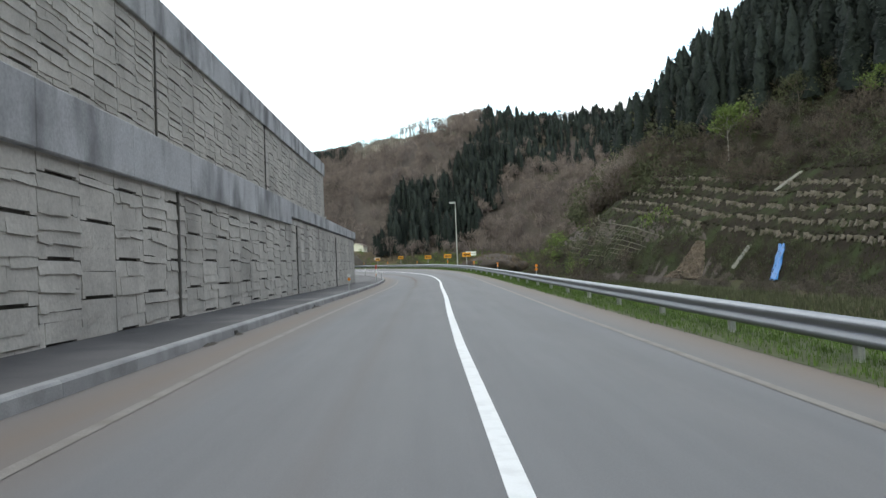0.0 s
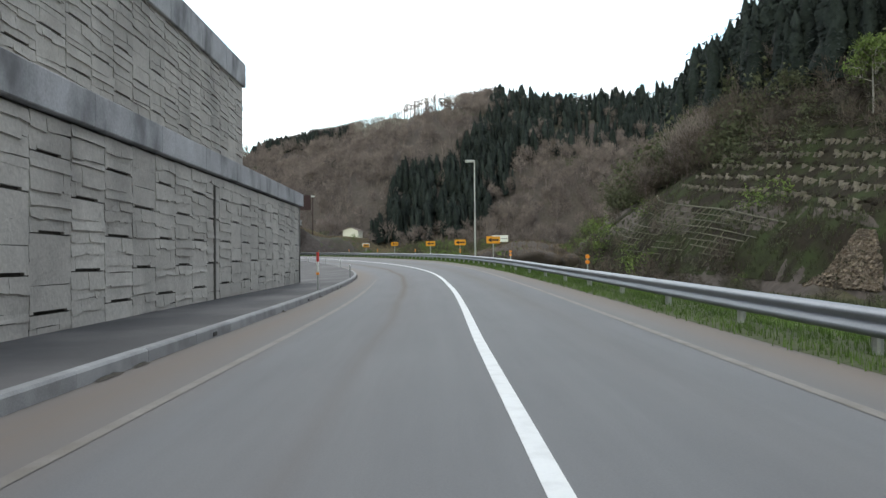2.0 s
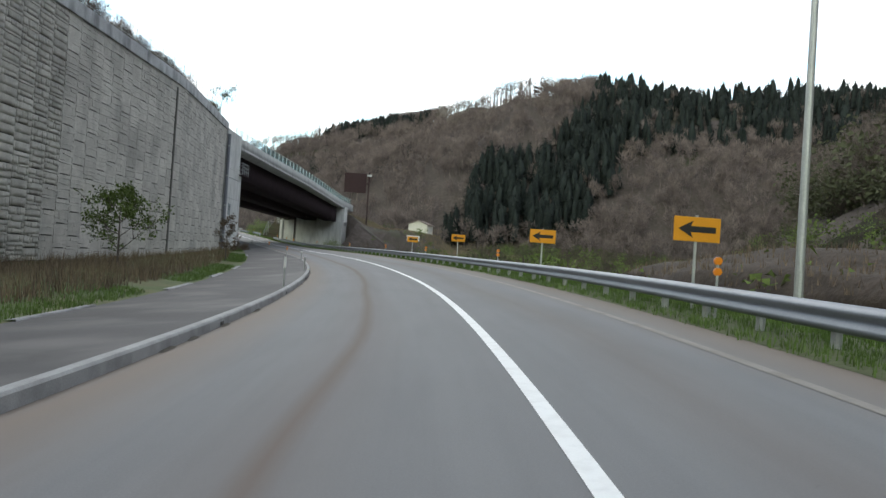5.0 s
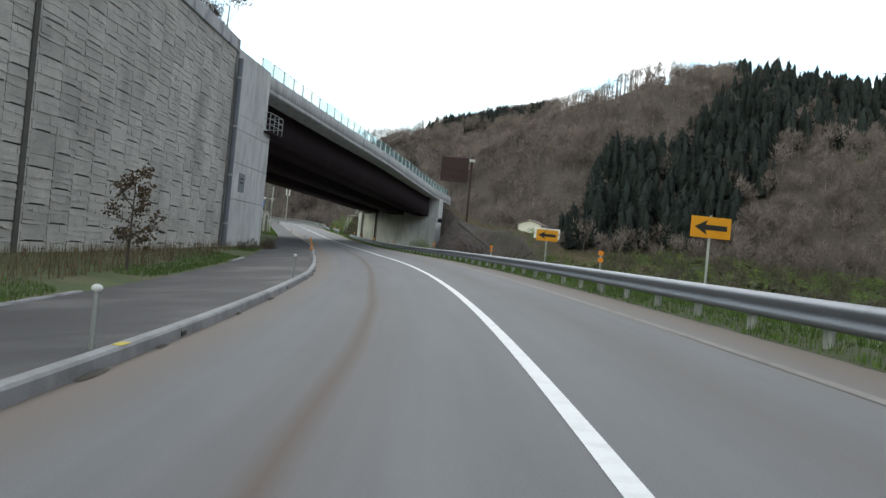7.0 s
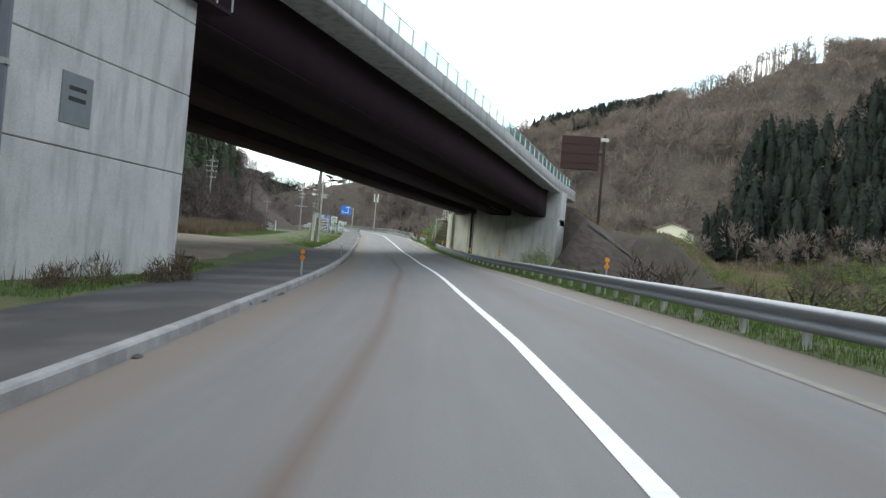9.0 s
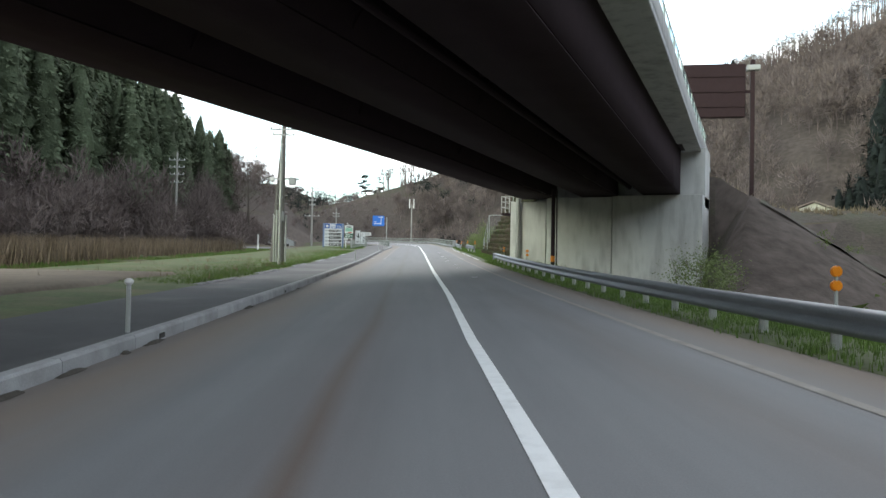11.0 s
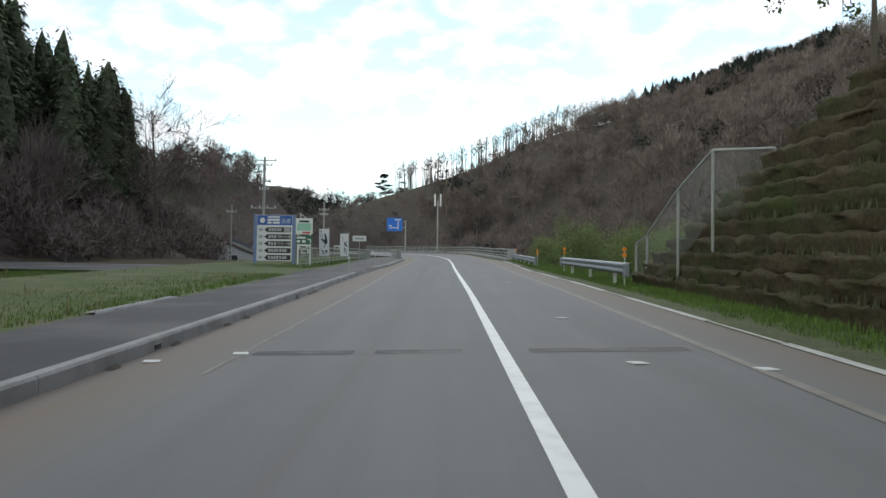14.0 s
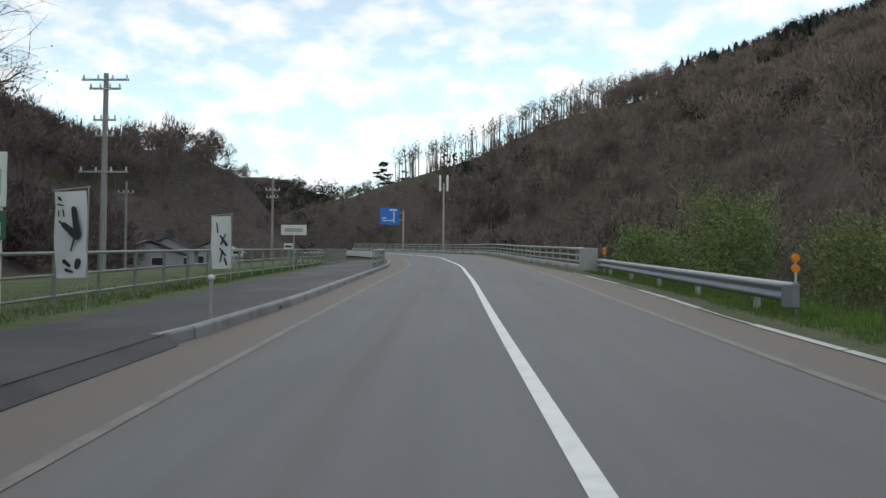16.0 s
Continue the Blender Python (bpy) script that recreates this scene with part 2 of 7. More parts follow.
M_DRY = mat("dry_grass", (0.2, 0.155, 0.1), 0.95, spread=0.35, scale=1.5, fine=12, island=0.3, bump=0)
M_TWIG = mat("bare_twigs", (0.14, 0.113, 0.107), 0.95, spread=0.42, scale=0.1, fine=0.5, island=0.12, bump=0, tint=(0.175, 0.142, 0.134))
M_BRUSH = mat("dark_leafless_brush", (0.088, 0.071, 0.061), 0.95, spread=0.35, scale=0.1, fine=1.0, island=0.2, bump=0)
M_WILLOW = mat("fresh_willow_leaves", (0.19, 0.24, 0.1), 0.85, spread=0.3, scale=0.3, fine=6, island=0.15, bump=0)
M_STEM = mat("dead_stems", (0.15, 0.115, 0.085), 0.95, spread=0.35, scale=1.5, fine=12, island=0.35, bump=0)
M_BARK = mat("tree_bark", (0.12, 0.1, 0.085), 0.95, spread=0.3, scale=2, fine=20, stretch=(1, 1, 0.2))
M_PALE = mat("pale_bark", (0.24, 0.22, 0.2), 0.9, spread=0.25, scale=2, fine=20)
M_CEDAR = mat("cedar_needles", (0.092, 0.115, 0.072), 0.9, spread=0.5, scale=0.12, fine=4, island=0.3, bump=0.8, bump_scale=0.2)
M_NEEDLE = mat("dark_conifer_needles", (0.023, 0.029, 0.027), 0.9, spread=0.4, scale=0.06, fine=3, island=0.28, bump=0.8, bump_scale=0.2)
M_LEAF = mat("young_green_leaves", (0.11, 0.15, 0.045), 0.85, spread=0.35, scale=0.3, fine=6, island=0.4, bump=0)
M_OLIVE = mat("olive_scrub_leaves", (0.072, 0.077, 0.046), 0.9, spread=0.35, scale=0.3, fine=6, island=0.25, bump=0)
M_CHERRY = mat("pale_cherry_blossom", (0.32, 0.26, 0.25), 0.9, spread=0.2, island=0.3, bump=0)


def ground_material():
    """Earth of the valley: leaf litter on the hills, grass and dry stems on the flats, mixed by noise at two scales and by how steep the ground is."""
    m = bpy.data.materials.new("valley_ground")
    m.use_nodes = True
    n, l = m.node_tree.nodes, m.node_tree.links
    b = n["Principled BSDF"]
    b.inputs["Roughness"].default_value = 0.95
    g = n.new("ShaderNodeNewGeometry")
    sep = n.new("ShaderNodeSeparateXYZ")
    l.new(g.outputs["True Normal"], sep.inputs["Vector"])
    n1 = n.new("ShaderNodeTexNoise")
    n1.inputs["Scale"].default_value, n1.inputs["Detail"].default_value = 0.08, 8
    n2 = n.new("ShaderNodeTexNoise")
    n2.inputs["Scale"].default_value, n2.inputs["Detail"].default_value = 1.2, 6
    for q in (n1, n2):
        l.new(g.outputs["Position"], q.inputs["Vector"])
    litter = n.new("ShaderNodeValToRGB")
    litter.color_ramp.elements[0].position, litter.color_ramp.elements[0].color = 0.3, (0.062, 0.051, 0.046, 1)
    litter.color_ramp.elements[1].position, litter.color_ramp.elements[1].color = 0.7, (0.106, 0.088, 0.08, 1)
    l.new(n2.outputs["Fac"], litter.inputs["Fac"])
    field = n.new("ShaderNodeValToRGB")
    field.color_ramp.elements[0].position, field.color_ramp.elements[0].color = 0.4, (0.042, 0.062, 0.022, 1)
    field.color_ramp.elements[1].position, field.color_ramp.elements[1].color = 0.58, (0.085, 0.07, 0.046, 1)
    l.new(n1.outputs["Fac"], field.inputs["Fac"])
    steep = n.new("ShaderNodeMapRange")
    steep.inputs["From Min"].default_value, steep.inputs["From Max"].default_value = 0.97, 0.9
    l.new(sep.outputs["Z"], steep.inputs["Value"])
    mx = n.new("ShaderNodeMixRGB")
    l.new(steep.outputs["Result"], mx.inputs["Fac"])
    l.new(field.outputs["Color"], mx.inputs["Color1"])
    l.new(litter.outputs["Color"], mx.inputs["Color2"])
    l.new(mx.outputs["Color"], b.inputs["Base Color"])
    bp = n.new("ShaderNodeBump")
    bp.inputs["Strength"].default_value, bp.inputs["Distance"].default_value = 0.8, 0.15
    l.new(n2.outputs["Fac"], bp.inputs["Height"])
    l.new(bp.outputs["Normal"], b.inputs["Normal"])
    return m


M_GROUND = ground_material()
for dull in (M_TWIG, M_BRUSH, M_WILLOW, M_STEM, M_DRY, M_GRASS, M_CEDAR, M_NEEDLE, M_LEAF, M_OLIVE, M_GROUND):
    dull.node_tree.nodes["Principled BSDF"].inputs["Specular IOR Level"].default_value = 0.12

# ---------------------------------------------------------------- helpers of this scene


def thing(name, label="", category="", group="", kind="", m=None):
    """An Empty that carries the parts of a thing."""
    e = new(name)
    if m is not None:
        e.matrix_world = m
    return tagged(e, label, category, group, kind)


def from_bm(name, bm, material, smooth=False):
    me = bpy.data.meshes.new(name)
    bm.to_mesh(me)
    bm.free()
    me.materials.append(material)
    if smooth:
        me.polygons.foreach_set("use_smooth", [True] * len(me.polygons))
    return me


def part(name, bm, material, parent=None, label="", smooth=False, m=None):
    ob = new(name, from_bm(name, bm, material, smooth))
    if parent is not None:
        ob.parent = parent
    if m is not None:
        ob.matrix_basis = m
    return tagged(ob, label)


def raw(name, verts, faces, material, parent=None, uv=None, label="", smooth=False):
    """A mesh from arrays of corners and faces (all faces with the same number of corners)."""
    verts, faces = np.asarray(verts, np.float32), np.asarray(faces, np.int32)
    me = bpy.data.meshes.new(name)
    k = faces.shape[1]
    me.vertices.add(len(verts))
    me.vertices.foreach_set("co", verts.ravel())
    me.loops.add(faces.size)
    me.loops.foreach_set("vertex_index", faces.ravel())
    me.polygons.add(len(faces))
    me.polygons.foreach_set("loop_start", np.arange(0, faces.size, k, dtype=np.int32))
    if smooth:
        me.polygons.foreach_set("use_smooth", np.ones(len(faces), bool))
    if uv is not None:
        layer = me.uv_layers.new(name="UVMap")
        layer.data.foreach_set("uv", np.asarray(uv, np.float32)[faces.ravel()].ravel())
    me.update(calc_edges=True)
    me.materials.append(material)
    ob = new(name, me)
    if parent is not None:
        ob.parent = parent
    return tagged(ob, label)


def box(bm, x0, x1, y0, y1, z0, z1, bevel=0.0):
    """Adds a box, with chamfered edges if asked."""
    r = bmesh.ops.create_cube(bm, size=1.0, matrix=Matrix.Translation(((x0 + x1) / 2, (y0 + y1) / 2, (z0 + z1) / 2)) @ Matrix.Diagonal((x1 - x0, y1 - y0, z1 - z0, 1)))
    if bevel:
        edges = {e for v in r["verts"] for e in v.link_edges}
        bmesh.ops.bevel(bm, geom=list(edges), offset=bevel, segments=1, affect="EDGES", profile=0.5)


def tube(bm, a, b, r0, r1=None, n=8):
    """Adds a round bar from a to b."""
    a, b = Vector(a), Vector(b)
    d = b - a
    m = Matrix.Translation((a + b) / 2) @ d.to_track_quat("Z", "Y").to_matrix().to_4x4()
    bmesh.ops.create_cone(bm, cap_ends=True, segments=n, radius1=r0, radius2=r0 if r1 is None else r1, depth=d.length, matrix=m)


def lettering(name, text, size, x, y, z, material, parent):
    """Flat letters of the built-in font as a mesh, facing -y, their lower left corner at x, z."""
    curve = bpy.data.curves.new(name, "FONT")
    curve.body, curve.size, curve.extrude = text, size, 0.002
    holder = bpy.data.objects.new(name, curve)
    scene.collection.objects.link(holder)
    bpy.context.view_layer.update()
    me = bpy.data.meshes.new_from_object(holder.evaluated_get(bpy.context.evaluated_depsgraph_get()))
    bpy.data.objects.remove(holder)
    bpy.data.curves.remove(curve)
    me.materials.clear()
    me.materials.append(material)
    ob = new(name, me)
    ob.parent = parent
    ob.matrix_basis = Matrix.Translation((x, y, z)) @ Matrix.Rotation(radians(90), 4, "X")
    return tagged(ob, "")


def bm_box(*a, **k):
    bm = bmesh.new()
    box(bm, *a, **k)
    return bm


def bm_tube(*a, **k):
    bm = bmesh.new()
    tube(bm, *a, **k)
    return bm


def spline(xs, ys, x):
    """A smooth curve through the rows ys at xs, at the places x."""
    xs, ys, x = np.asarray(xs, float), np.asarray(ys, float), np.atleast_1d(np.asarray(x, float))
    m = np.gradient(ys, xs, axis=0)
    i = np.clip(np.searchsorted(xs, x) - 1, 0, len(xs) - 2)
    h = xs[i + 1] - xs[i]
    t = (x - xs[i]) / h
    shape = (-1,) + (1,) * (ys.ndim - 1)
    t, h = t.reshape(shape), h.reshape(shape)
    return (2 * t**3 - 3 * t**2 + 1) * ys[i] + (t**3 - 2 * t**2 + t) * h * m[i] + (3 * t**2 - 2 * t**3) * ys[i + 1] + (t**3 - t**2) * h * m[i + 1]


# ---------------------------------------------------------------- the road's line: chainage, x, y, height, cross fall in degrees (left side low)
STATIONS = [
    (-60, 1.21, -60.0, -0.63, -1.6), (-20, 0.4, -20.0, -0.11, -1.6), (0, 0.0, 0.0, 0.15, -1.6), (20, -0.42, 19.97, 0.42, -0.9), (40, -0.84, 39.9, 0.65, 0.5),
    (60, -1.4, 60.0, 0.91, 1.9), (80, -2.75, 80.2, 1.22, 4.1), (100, -5.65, 99.6, 1.54, 5.6), (120, -10.15, 119.4, 1.87, 5.75), (140, -15.95, 138.6, 2.25, 5.25),
    (160, -22.75, 157.0, 2.66, 4.2), (180, -30.5, 175.4, 3.11, 2.2), (200, -39.05, 193.6, 3.63, 0.7), (220, -47.8, 211.5, 4.27, 0.8), (240, -56.6, 229.5, 5.03, 1.4),
    (260, -65.4, 247.5, 5.82, 1.3), (280, -74.2, 265.4, 6.6, 1.1), (300, -82.9, 283.3, 7.37, 1.5), (320, -91.8, 301.2, 8.13, 2.5), (340, -101.6, 318.6, 8.9, 4.0),
]
SX = np.array([r[0] for r in STATIONS], float)
SV = np.array([r[1:] for r in STATIONS], float)
S = np.arange(-60, 340.1, 1.0)
AX = spline(SX, SV, S)
# past the last station the road bends away to the left on an even curve
heading, q = 29.5, AX[-1].copy()
tail = []
for i in range(60):
    heading += 0.55
    q = q + np.array([-math.sin(radians(heading)), math.cos(radians(heading)), 0.036, 0.0])
    tail.append(q.copy())
AX = np.vstack([AX, tail])
S = np.r_[S, S[-1] + 1 + np.arange(60)]
G = np.gradient(AX[:, :2], axis=0)
G /= np.hypot(G[:, 0], G[:, 1])[:, None]
RT = np.c_[G[:, 1], -G[:, 0]]


def lay(s, u, h=0.0):
    """Points at chainage s, u metres right of the road's line and h above its surface."""
    s, u, h = np.broadcast_arrays(np.asarray(s, float), np.asarray(u, float), np.asarray(h, float))
    ax = np.stack([np.interp(s, S, AX[:, k]) for k in range(4)], -1)
    rt = np.stack([np.interp(s, S, RT[:, k]) for k in range(2)], -1)
    rt = rt / np.linalg.norm(rt, axis=-1, keepdims=True)
    xy = ax[..., :2] + rt * u[..., None]
    z = ax[..., 2] + np.clip(u, -7.5, 5.5) * np.tan(np.radians(ax[..., 3])) + h
    return np.concatenate([xy, z[..., None]], -1)


def along(s):
    """The road's heading at s, in degrees left of +y."""
    return math.degrees(math.atan2(-np.interp(s, S, G[:, 0]), np.interp(s, S, G[:, 1])))


def spot(s, u, h=0.0, turn=0.0):
    p = lay(s, u, h)
    return pose(float(p[0]), float(p[1]), float(p[2]), 0, 0, along(s) + turn)


def chain(x, y):
    """Chainage, offset and road height nearest to plan points."""
    x, y = np.atleast_1d(x).astype(float), np.atleast_1d(y).astype(float)
    d = (x[:, None] - AX[None, ::2, 0]) ** 2 + (y[:, None] - AX[None, ::2, 1]) ** 2
    i = d.argmin(1) * 2
    o = np.c_[x, y] - AX[i, :2]
    u = (o * RT[i]).sum(1)
    return S[i], u, AX[i, 2] + np.clip(u, -7.5, 5.5) * np.tan(np.radians(AX[i, 3]))


def centre(s):
    return np.interp(s, [4, 12.5, 20.5, 28, 36, 44, 52, 60, 68, 82, 110, 118, 126.6, 135, 144, 153, 160, 165, 170, 195, 205, 222, 239, 256, 264.5, 273, 297, 311, 325, 347], [0.46, 0.45, 0.5, 0.59, 0.64, 0.68, 0.77, 0.86, 0.93, 1.0, 1.11, 1.11, 1.16, 1.2, 1.2, 1.17, 1.06, 0.92, 0.82, 0.66, 0.72, 0.74, 0.76, 0.8, 0.79, 0.79, 0.77, 0.66, 0.5, 0.6])


def left_line(s):
    return np.interp(s, [0, 12, 20, 36, 44, 52, 200, 256, 276, 300], [-2.6, -2.72, -2.65, -2.46, -2.3, -2.2, -2.3, -2.35, -2.44, -2.5])


def right_line(s):
    return np.interp(s, [0, 20, 48, 70, 115, 142, 165, 232, 241, 258, 267, 277, 300], [3.4, 3.3, 3.38, 3.46, 3.6, 3.55, 3.5, 3.28, 3.2, 3.45, 3.47, 3.54, 3.9])


def grass_edge(s):
    return np.interp(s, [0, 60, 80, 113, 170, 212, 220, 237, 262, 277, 282, 287, 293, 303, 317, 345], [4.4, 4.43, 4.25, 4.4, 4.46, 4.45, 4.5, 4.17, 4.5, 4.53, 4.6, 4.85, 5.0, 5.0, 4.3, 4.4])


def kerb_line(s):
    return np.interp(s, [0, 50, 75, 110, 142, 165, 200, 240, 260, 272, 280, 287, 294, 333, 345], [-3.64, -3.45, -3.4, -3.22, -2.97, -3.52, -3.5, -3.45, -3.6, -3.62, -3.55, -3.35, -3.45, -3.95, -4.2])


def path_back(s):
    return np.interp(s, [-60, 10, 40, 74.5, 75.5, 122, 150, 178, 210, 240, 275, 284, 295, 315, 345], [-5.4, -5.9, -7.1, -6.6, -7.2, -7.5, -7.0, -6.9, -5.95, -6.0, -6.3, -6.25, -6.8, -7.95, -9.0])


def ribbon(name, s0, s1, lines, material, parent=None, step=1.0, label=""):
    """A strip laid along the road: lines are (u or function of s, height) pairs from left to right."""
    n = max(2, int(round((s1 - s0) / step)) + 1)
    ss = np.linspace(s0, s1, n)
    cols, uv = [], []
    for u, h in lines:
        uu = u(ss) if callable(u) else np.full(n, float(u))
        hh = h(ss) if callable(h) else np.full(n, float(h))
        cols.append(lay(ss, uu, hh))
        uv.append(np.c_[uu, ss])
    k = len(cols)
    v = np.stack(cols, 1).reshape(-1, 3)
    t = np.stack(uv, 1).reshape(-1, 2)
    a = (np.arange(n - 1)[:, None] * k + np.arange(k - 1)[None]).ravel()
    f = np.c_[a, a + 1, a + k + 1, a + k]
    return raw(name, v, f, material, parent, t, label)

# ---------------------------------------------------------------- the lie of the land


def side(points, x, y):
    """Distance from a line of plan points, positive on its right-hand side."""
    best, sign = np.full(x.shape, 1e9), np.ones(x.shape)
    for (ax, ay), (bx, by) in zip(points[:-1], points[1:]):
        dx, dy = bx - ax, by - ay
        t = np.clip(((x - ax) * dx + (y - ay) * dy) / (dx * dx + dy * dy), 0, 1)
        ex, ey = x - ax - t * dx, y - ay - t * dy
        d = np.hypot(ex, ey)
        near = d < best - 1e-6
        sign = np.where(near, np.where(dx * ey - dy * ex <= 0, 1.0, -1.0), sign)
        best = np.minimum(best, d)
    return best * sign


FOOT_RIGHT = [(30, -140), (29, 60), (27, 76), (22.5, 95), (17.8, 120), (15.8, 135), (16.6, 154), (21, 185), (30, 215), (55, 250), (120, 290), (260, 340)]
FOOT_FAR = [(520, 300), (100, 300), (0, 300), (-45, 306), (-84, 336), (-118, 378), (-165, 394), (-215, 407), (-320, 428), (-520, 440)]
FOOT_LEFT = [(-480, 420), (-330, 415), (-222, 420), (-170, 392), (-158, 364), (-152, 342), (-146, 327), (-124, 298), (-108, 280), (-101, 262), (-94, 240), (-84, 200), (-77, 150), (-70, -140)]
CAP_X = [-450, -340, -260, -218, -186, -173, -163, -148, -116, -92, -66, -50, -37, -20, 1, 14, 34, 50, 76, 98, 150, 300]
CAP_Z = [64, 58, 50, 20, 24, 31, 47, 58, 69, 71, 84, 100, 106, 110, 110, 104, 100, 96, 92, 97, 106, 116]


def wave(x, y, k, seed=0.0):
    return np.sin(x * k + 1.7 + seed) * np.cos(y * k * 0.83 + 0.6 + seed) + 0.5 * np.sin(x * k * 2.3 + y * k * 1.9 + seed * 3) + 0.3 * np.cos(x * k * 4.1 - y * k * 3.7 + seed)


def crest(x):
    """How far behind its foot the far hill has its ridge."""
    return np.interp(x, [-235, -150, -78, 25], [70, 110, 165, 205])


def land(x, y):
    """Height of the open ground."""
    x, y = np.asarray(x, float), np.asarray(y, float)
    shape = x.shape
    x, y = x.ravel(), y.ravel()
    s, u, zr = chain(x, y)
    # beside the last rise to the bridge the valley floor stays low
    zr = zr - np.clip(zr - 7.2, 0, None) * np.clip((np.abs(u) - 9) / 6, 0, 1)
    z = zr - 0.14
    # the gully beside the road and the bench of earth beyond it
    fall = np.interp(s, [-60, 40, 75, 130, 200, 235, 260, 300, 330], [1.5, 1.6, 2.0, 3.2, 3.0, 1.2, 0.3, 1.0, 2.5])
    z = z - fall * np.clip((u - 6.5) / 7.0, 0, 1)
    # rough flats on the left
    z = z + np.where(u < -7.4, 0.12 + 0.12 * np.clip((-u - 8) / 4, 0, 1) * (1 + wave(x, y, 0.5)) * np.where((s > 264) & (s < 284), 0.0, 1.0), 0)
    dr = side(FOOT_RIGHT, x, y)
    z = np.maximum(z, zr - fall + np.interp(dr, [-6, 0, 3, 10, 15, 32, 60, 120, 200], [-30, 0.2, 5.2, 10.5, 14.5, 30, 52, 84, 104]) + np.clip(dr, 0, 12) / 12 * wave(x, y, 0.09) * 1.2)
    df = side(FOOT_FAR, x, y)
    cap = np.interp(x, CAP_X, CAP_Z)
    rise = np.clip(df, 0, None)
    zf = 7 + cap * np.tanh(rise * 0.62 / cap) * 1.02 + np.clip(rise / 40, 0, 1) * wave(x, y, 0.035) * 3.0
    zf = zf - 0.5 * np.clip(df - crest(x), 0, None)
    z = np.where(df > 0, np.maximum(z, np.where(df < 30, z * (1 - df / 30) + zf * df / 30, zf)), z)
    dl = side(FOOT_LEFT, x, y)
    zl = zr + np.interp(dl, [0, 4, 10, 25, 60, 140, 260], [0.2, 4.5, 9, 14, 24, 40, 55]) * np.interp(y, [255, 290, 310, 335, 360, 380], [0.9, 0.8, 1.2, 1.25, 1.25, 1.55]) + np.clip(dl / 20, 0, 1) * wave(x, y, 0.05, 2.0) * 2.0
    z = np.where(dl > 0, np.maximum(z, zl), z)
    # the embankment that carries the overpass's road onwards
    dx = np.clip(np.abs(x + 43.6 + 0.05 * (y - 229)) - 5.6, 0, None)
    dy = np.clip(231.0 - y, 0, None)
    bank = 11.4 - np.hypot(dx, dy) / 1.45
    bank = np.where((y < 234.0) & (x < -37.0), -50.0, bank)
    cut_back = np.where((u < 11.0) & (x < -44) & (y < 266), -50.0, bank)
    z = np.where(y < 330, np.maximum(z, cut_back), z)
    # the bench of earth at its side, on which the shed stands
    bench = 8.7 + 0.02 * np.clip(y - 240, 0, 60) - 0.87 * np.hypot(np.clip(x + 27.5, 0, None), np.clip(236.0 - y, 0, None)) - 30 * np.clip(y - 306, 0, 1) - 60 * np.clip(-40 - x, 0, 1)
    z = np.maximum(z, bench)
    return z.reshape(shape)


def grid_lines(knots):
    out = []
    for a, b, step in knots:
        out += list(np.arange(a, b, step))
    return np.array(out + [knots[-1][1]])


gx = grid_lines([(-900, -460, 40), (-460, -130, 9), (-130, 60, 2.5), (60, 260, 8), (260, 900, 40)])
gy = grid_lines([(-500, -60, 30), (-60, 340, 2.5), (340, 640, 9), (640, 1200, 40)])
GX, GY = np.meshgrid(gx, gy)
GZ = land(GX, GY)
nx, ny = len(gx), len(gy)
cell = (np.arange(ny - 1)[:, None] * nx + np.arange(nx - 1)[None]).ravel()
ground = raw("ground", np.c_[GX.ravel(), GY.ravel(), GZ.ravel()], np.c_[cell, cell + 1, cell + nx + 1, cell + nx], M_GROUND, smooth=True)
tagged(ground, "valley floor and wooded hillsides of leaf litter and grass", "ground", kind="structure")


def top(x, y):
    """Height of the ground sheet at plan points."""
    x, y = np.asarray(x, float), np.asarray(y, float)
    i = np.clip(np.searchsorted(gx, x) - 1, 0, nx - 2)
    j = np.clip(np.searchsorted(gy, y) - 1, 0, ny - 2)
    a, b = (x - gx[i]) / (gx[i + 1] - gx[i]), (y - gy[j]) / (gy[j + 1] - gy[j])
    return (GZ[j, i] * (1 - a) + GZ[j, i + 1] * a) * (1 - b) + (GZ[j + 1, i] * (1 - a) + GZ[j + 1, i + 1] * a) * b


# ---------------------------------------------------------------- road, footway, kerbs, lines
road = ribbon("road", -60, 399, [(lambda s: kerb_line(s) - 0.02, 0), (-1.5, 0), (0.8, 0), (2.5, 0), (lambda s: grass_edge(s) + 0.02, 0)], M_ROAD)
tagged(road, "grey worn asphalt road with brown dust on its shoulders", "road", kind="structure")
footway = ribbon("footway", -60, 345, [(lambda s: path_back(s), 0.13), (lambda s: kerb_line(s) - 0.14, 0.15)], M_PATH)
tagged(footway, "dark patched asphalt footway behind the kerb", "footway", kind="structure")


def stripe(name, s0, s1, mid, width, material, label, h=0.006):
    return tagged(ribbon(name, s0, s1, [(lambda s: mid(s) - width / 2, h), (lambda s: mid(s) + width / 2, h)], material), label, "road marking", kind="structure")


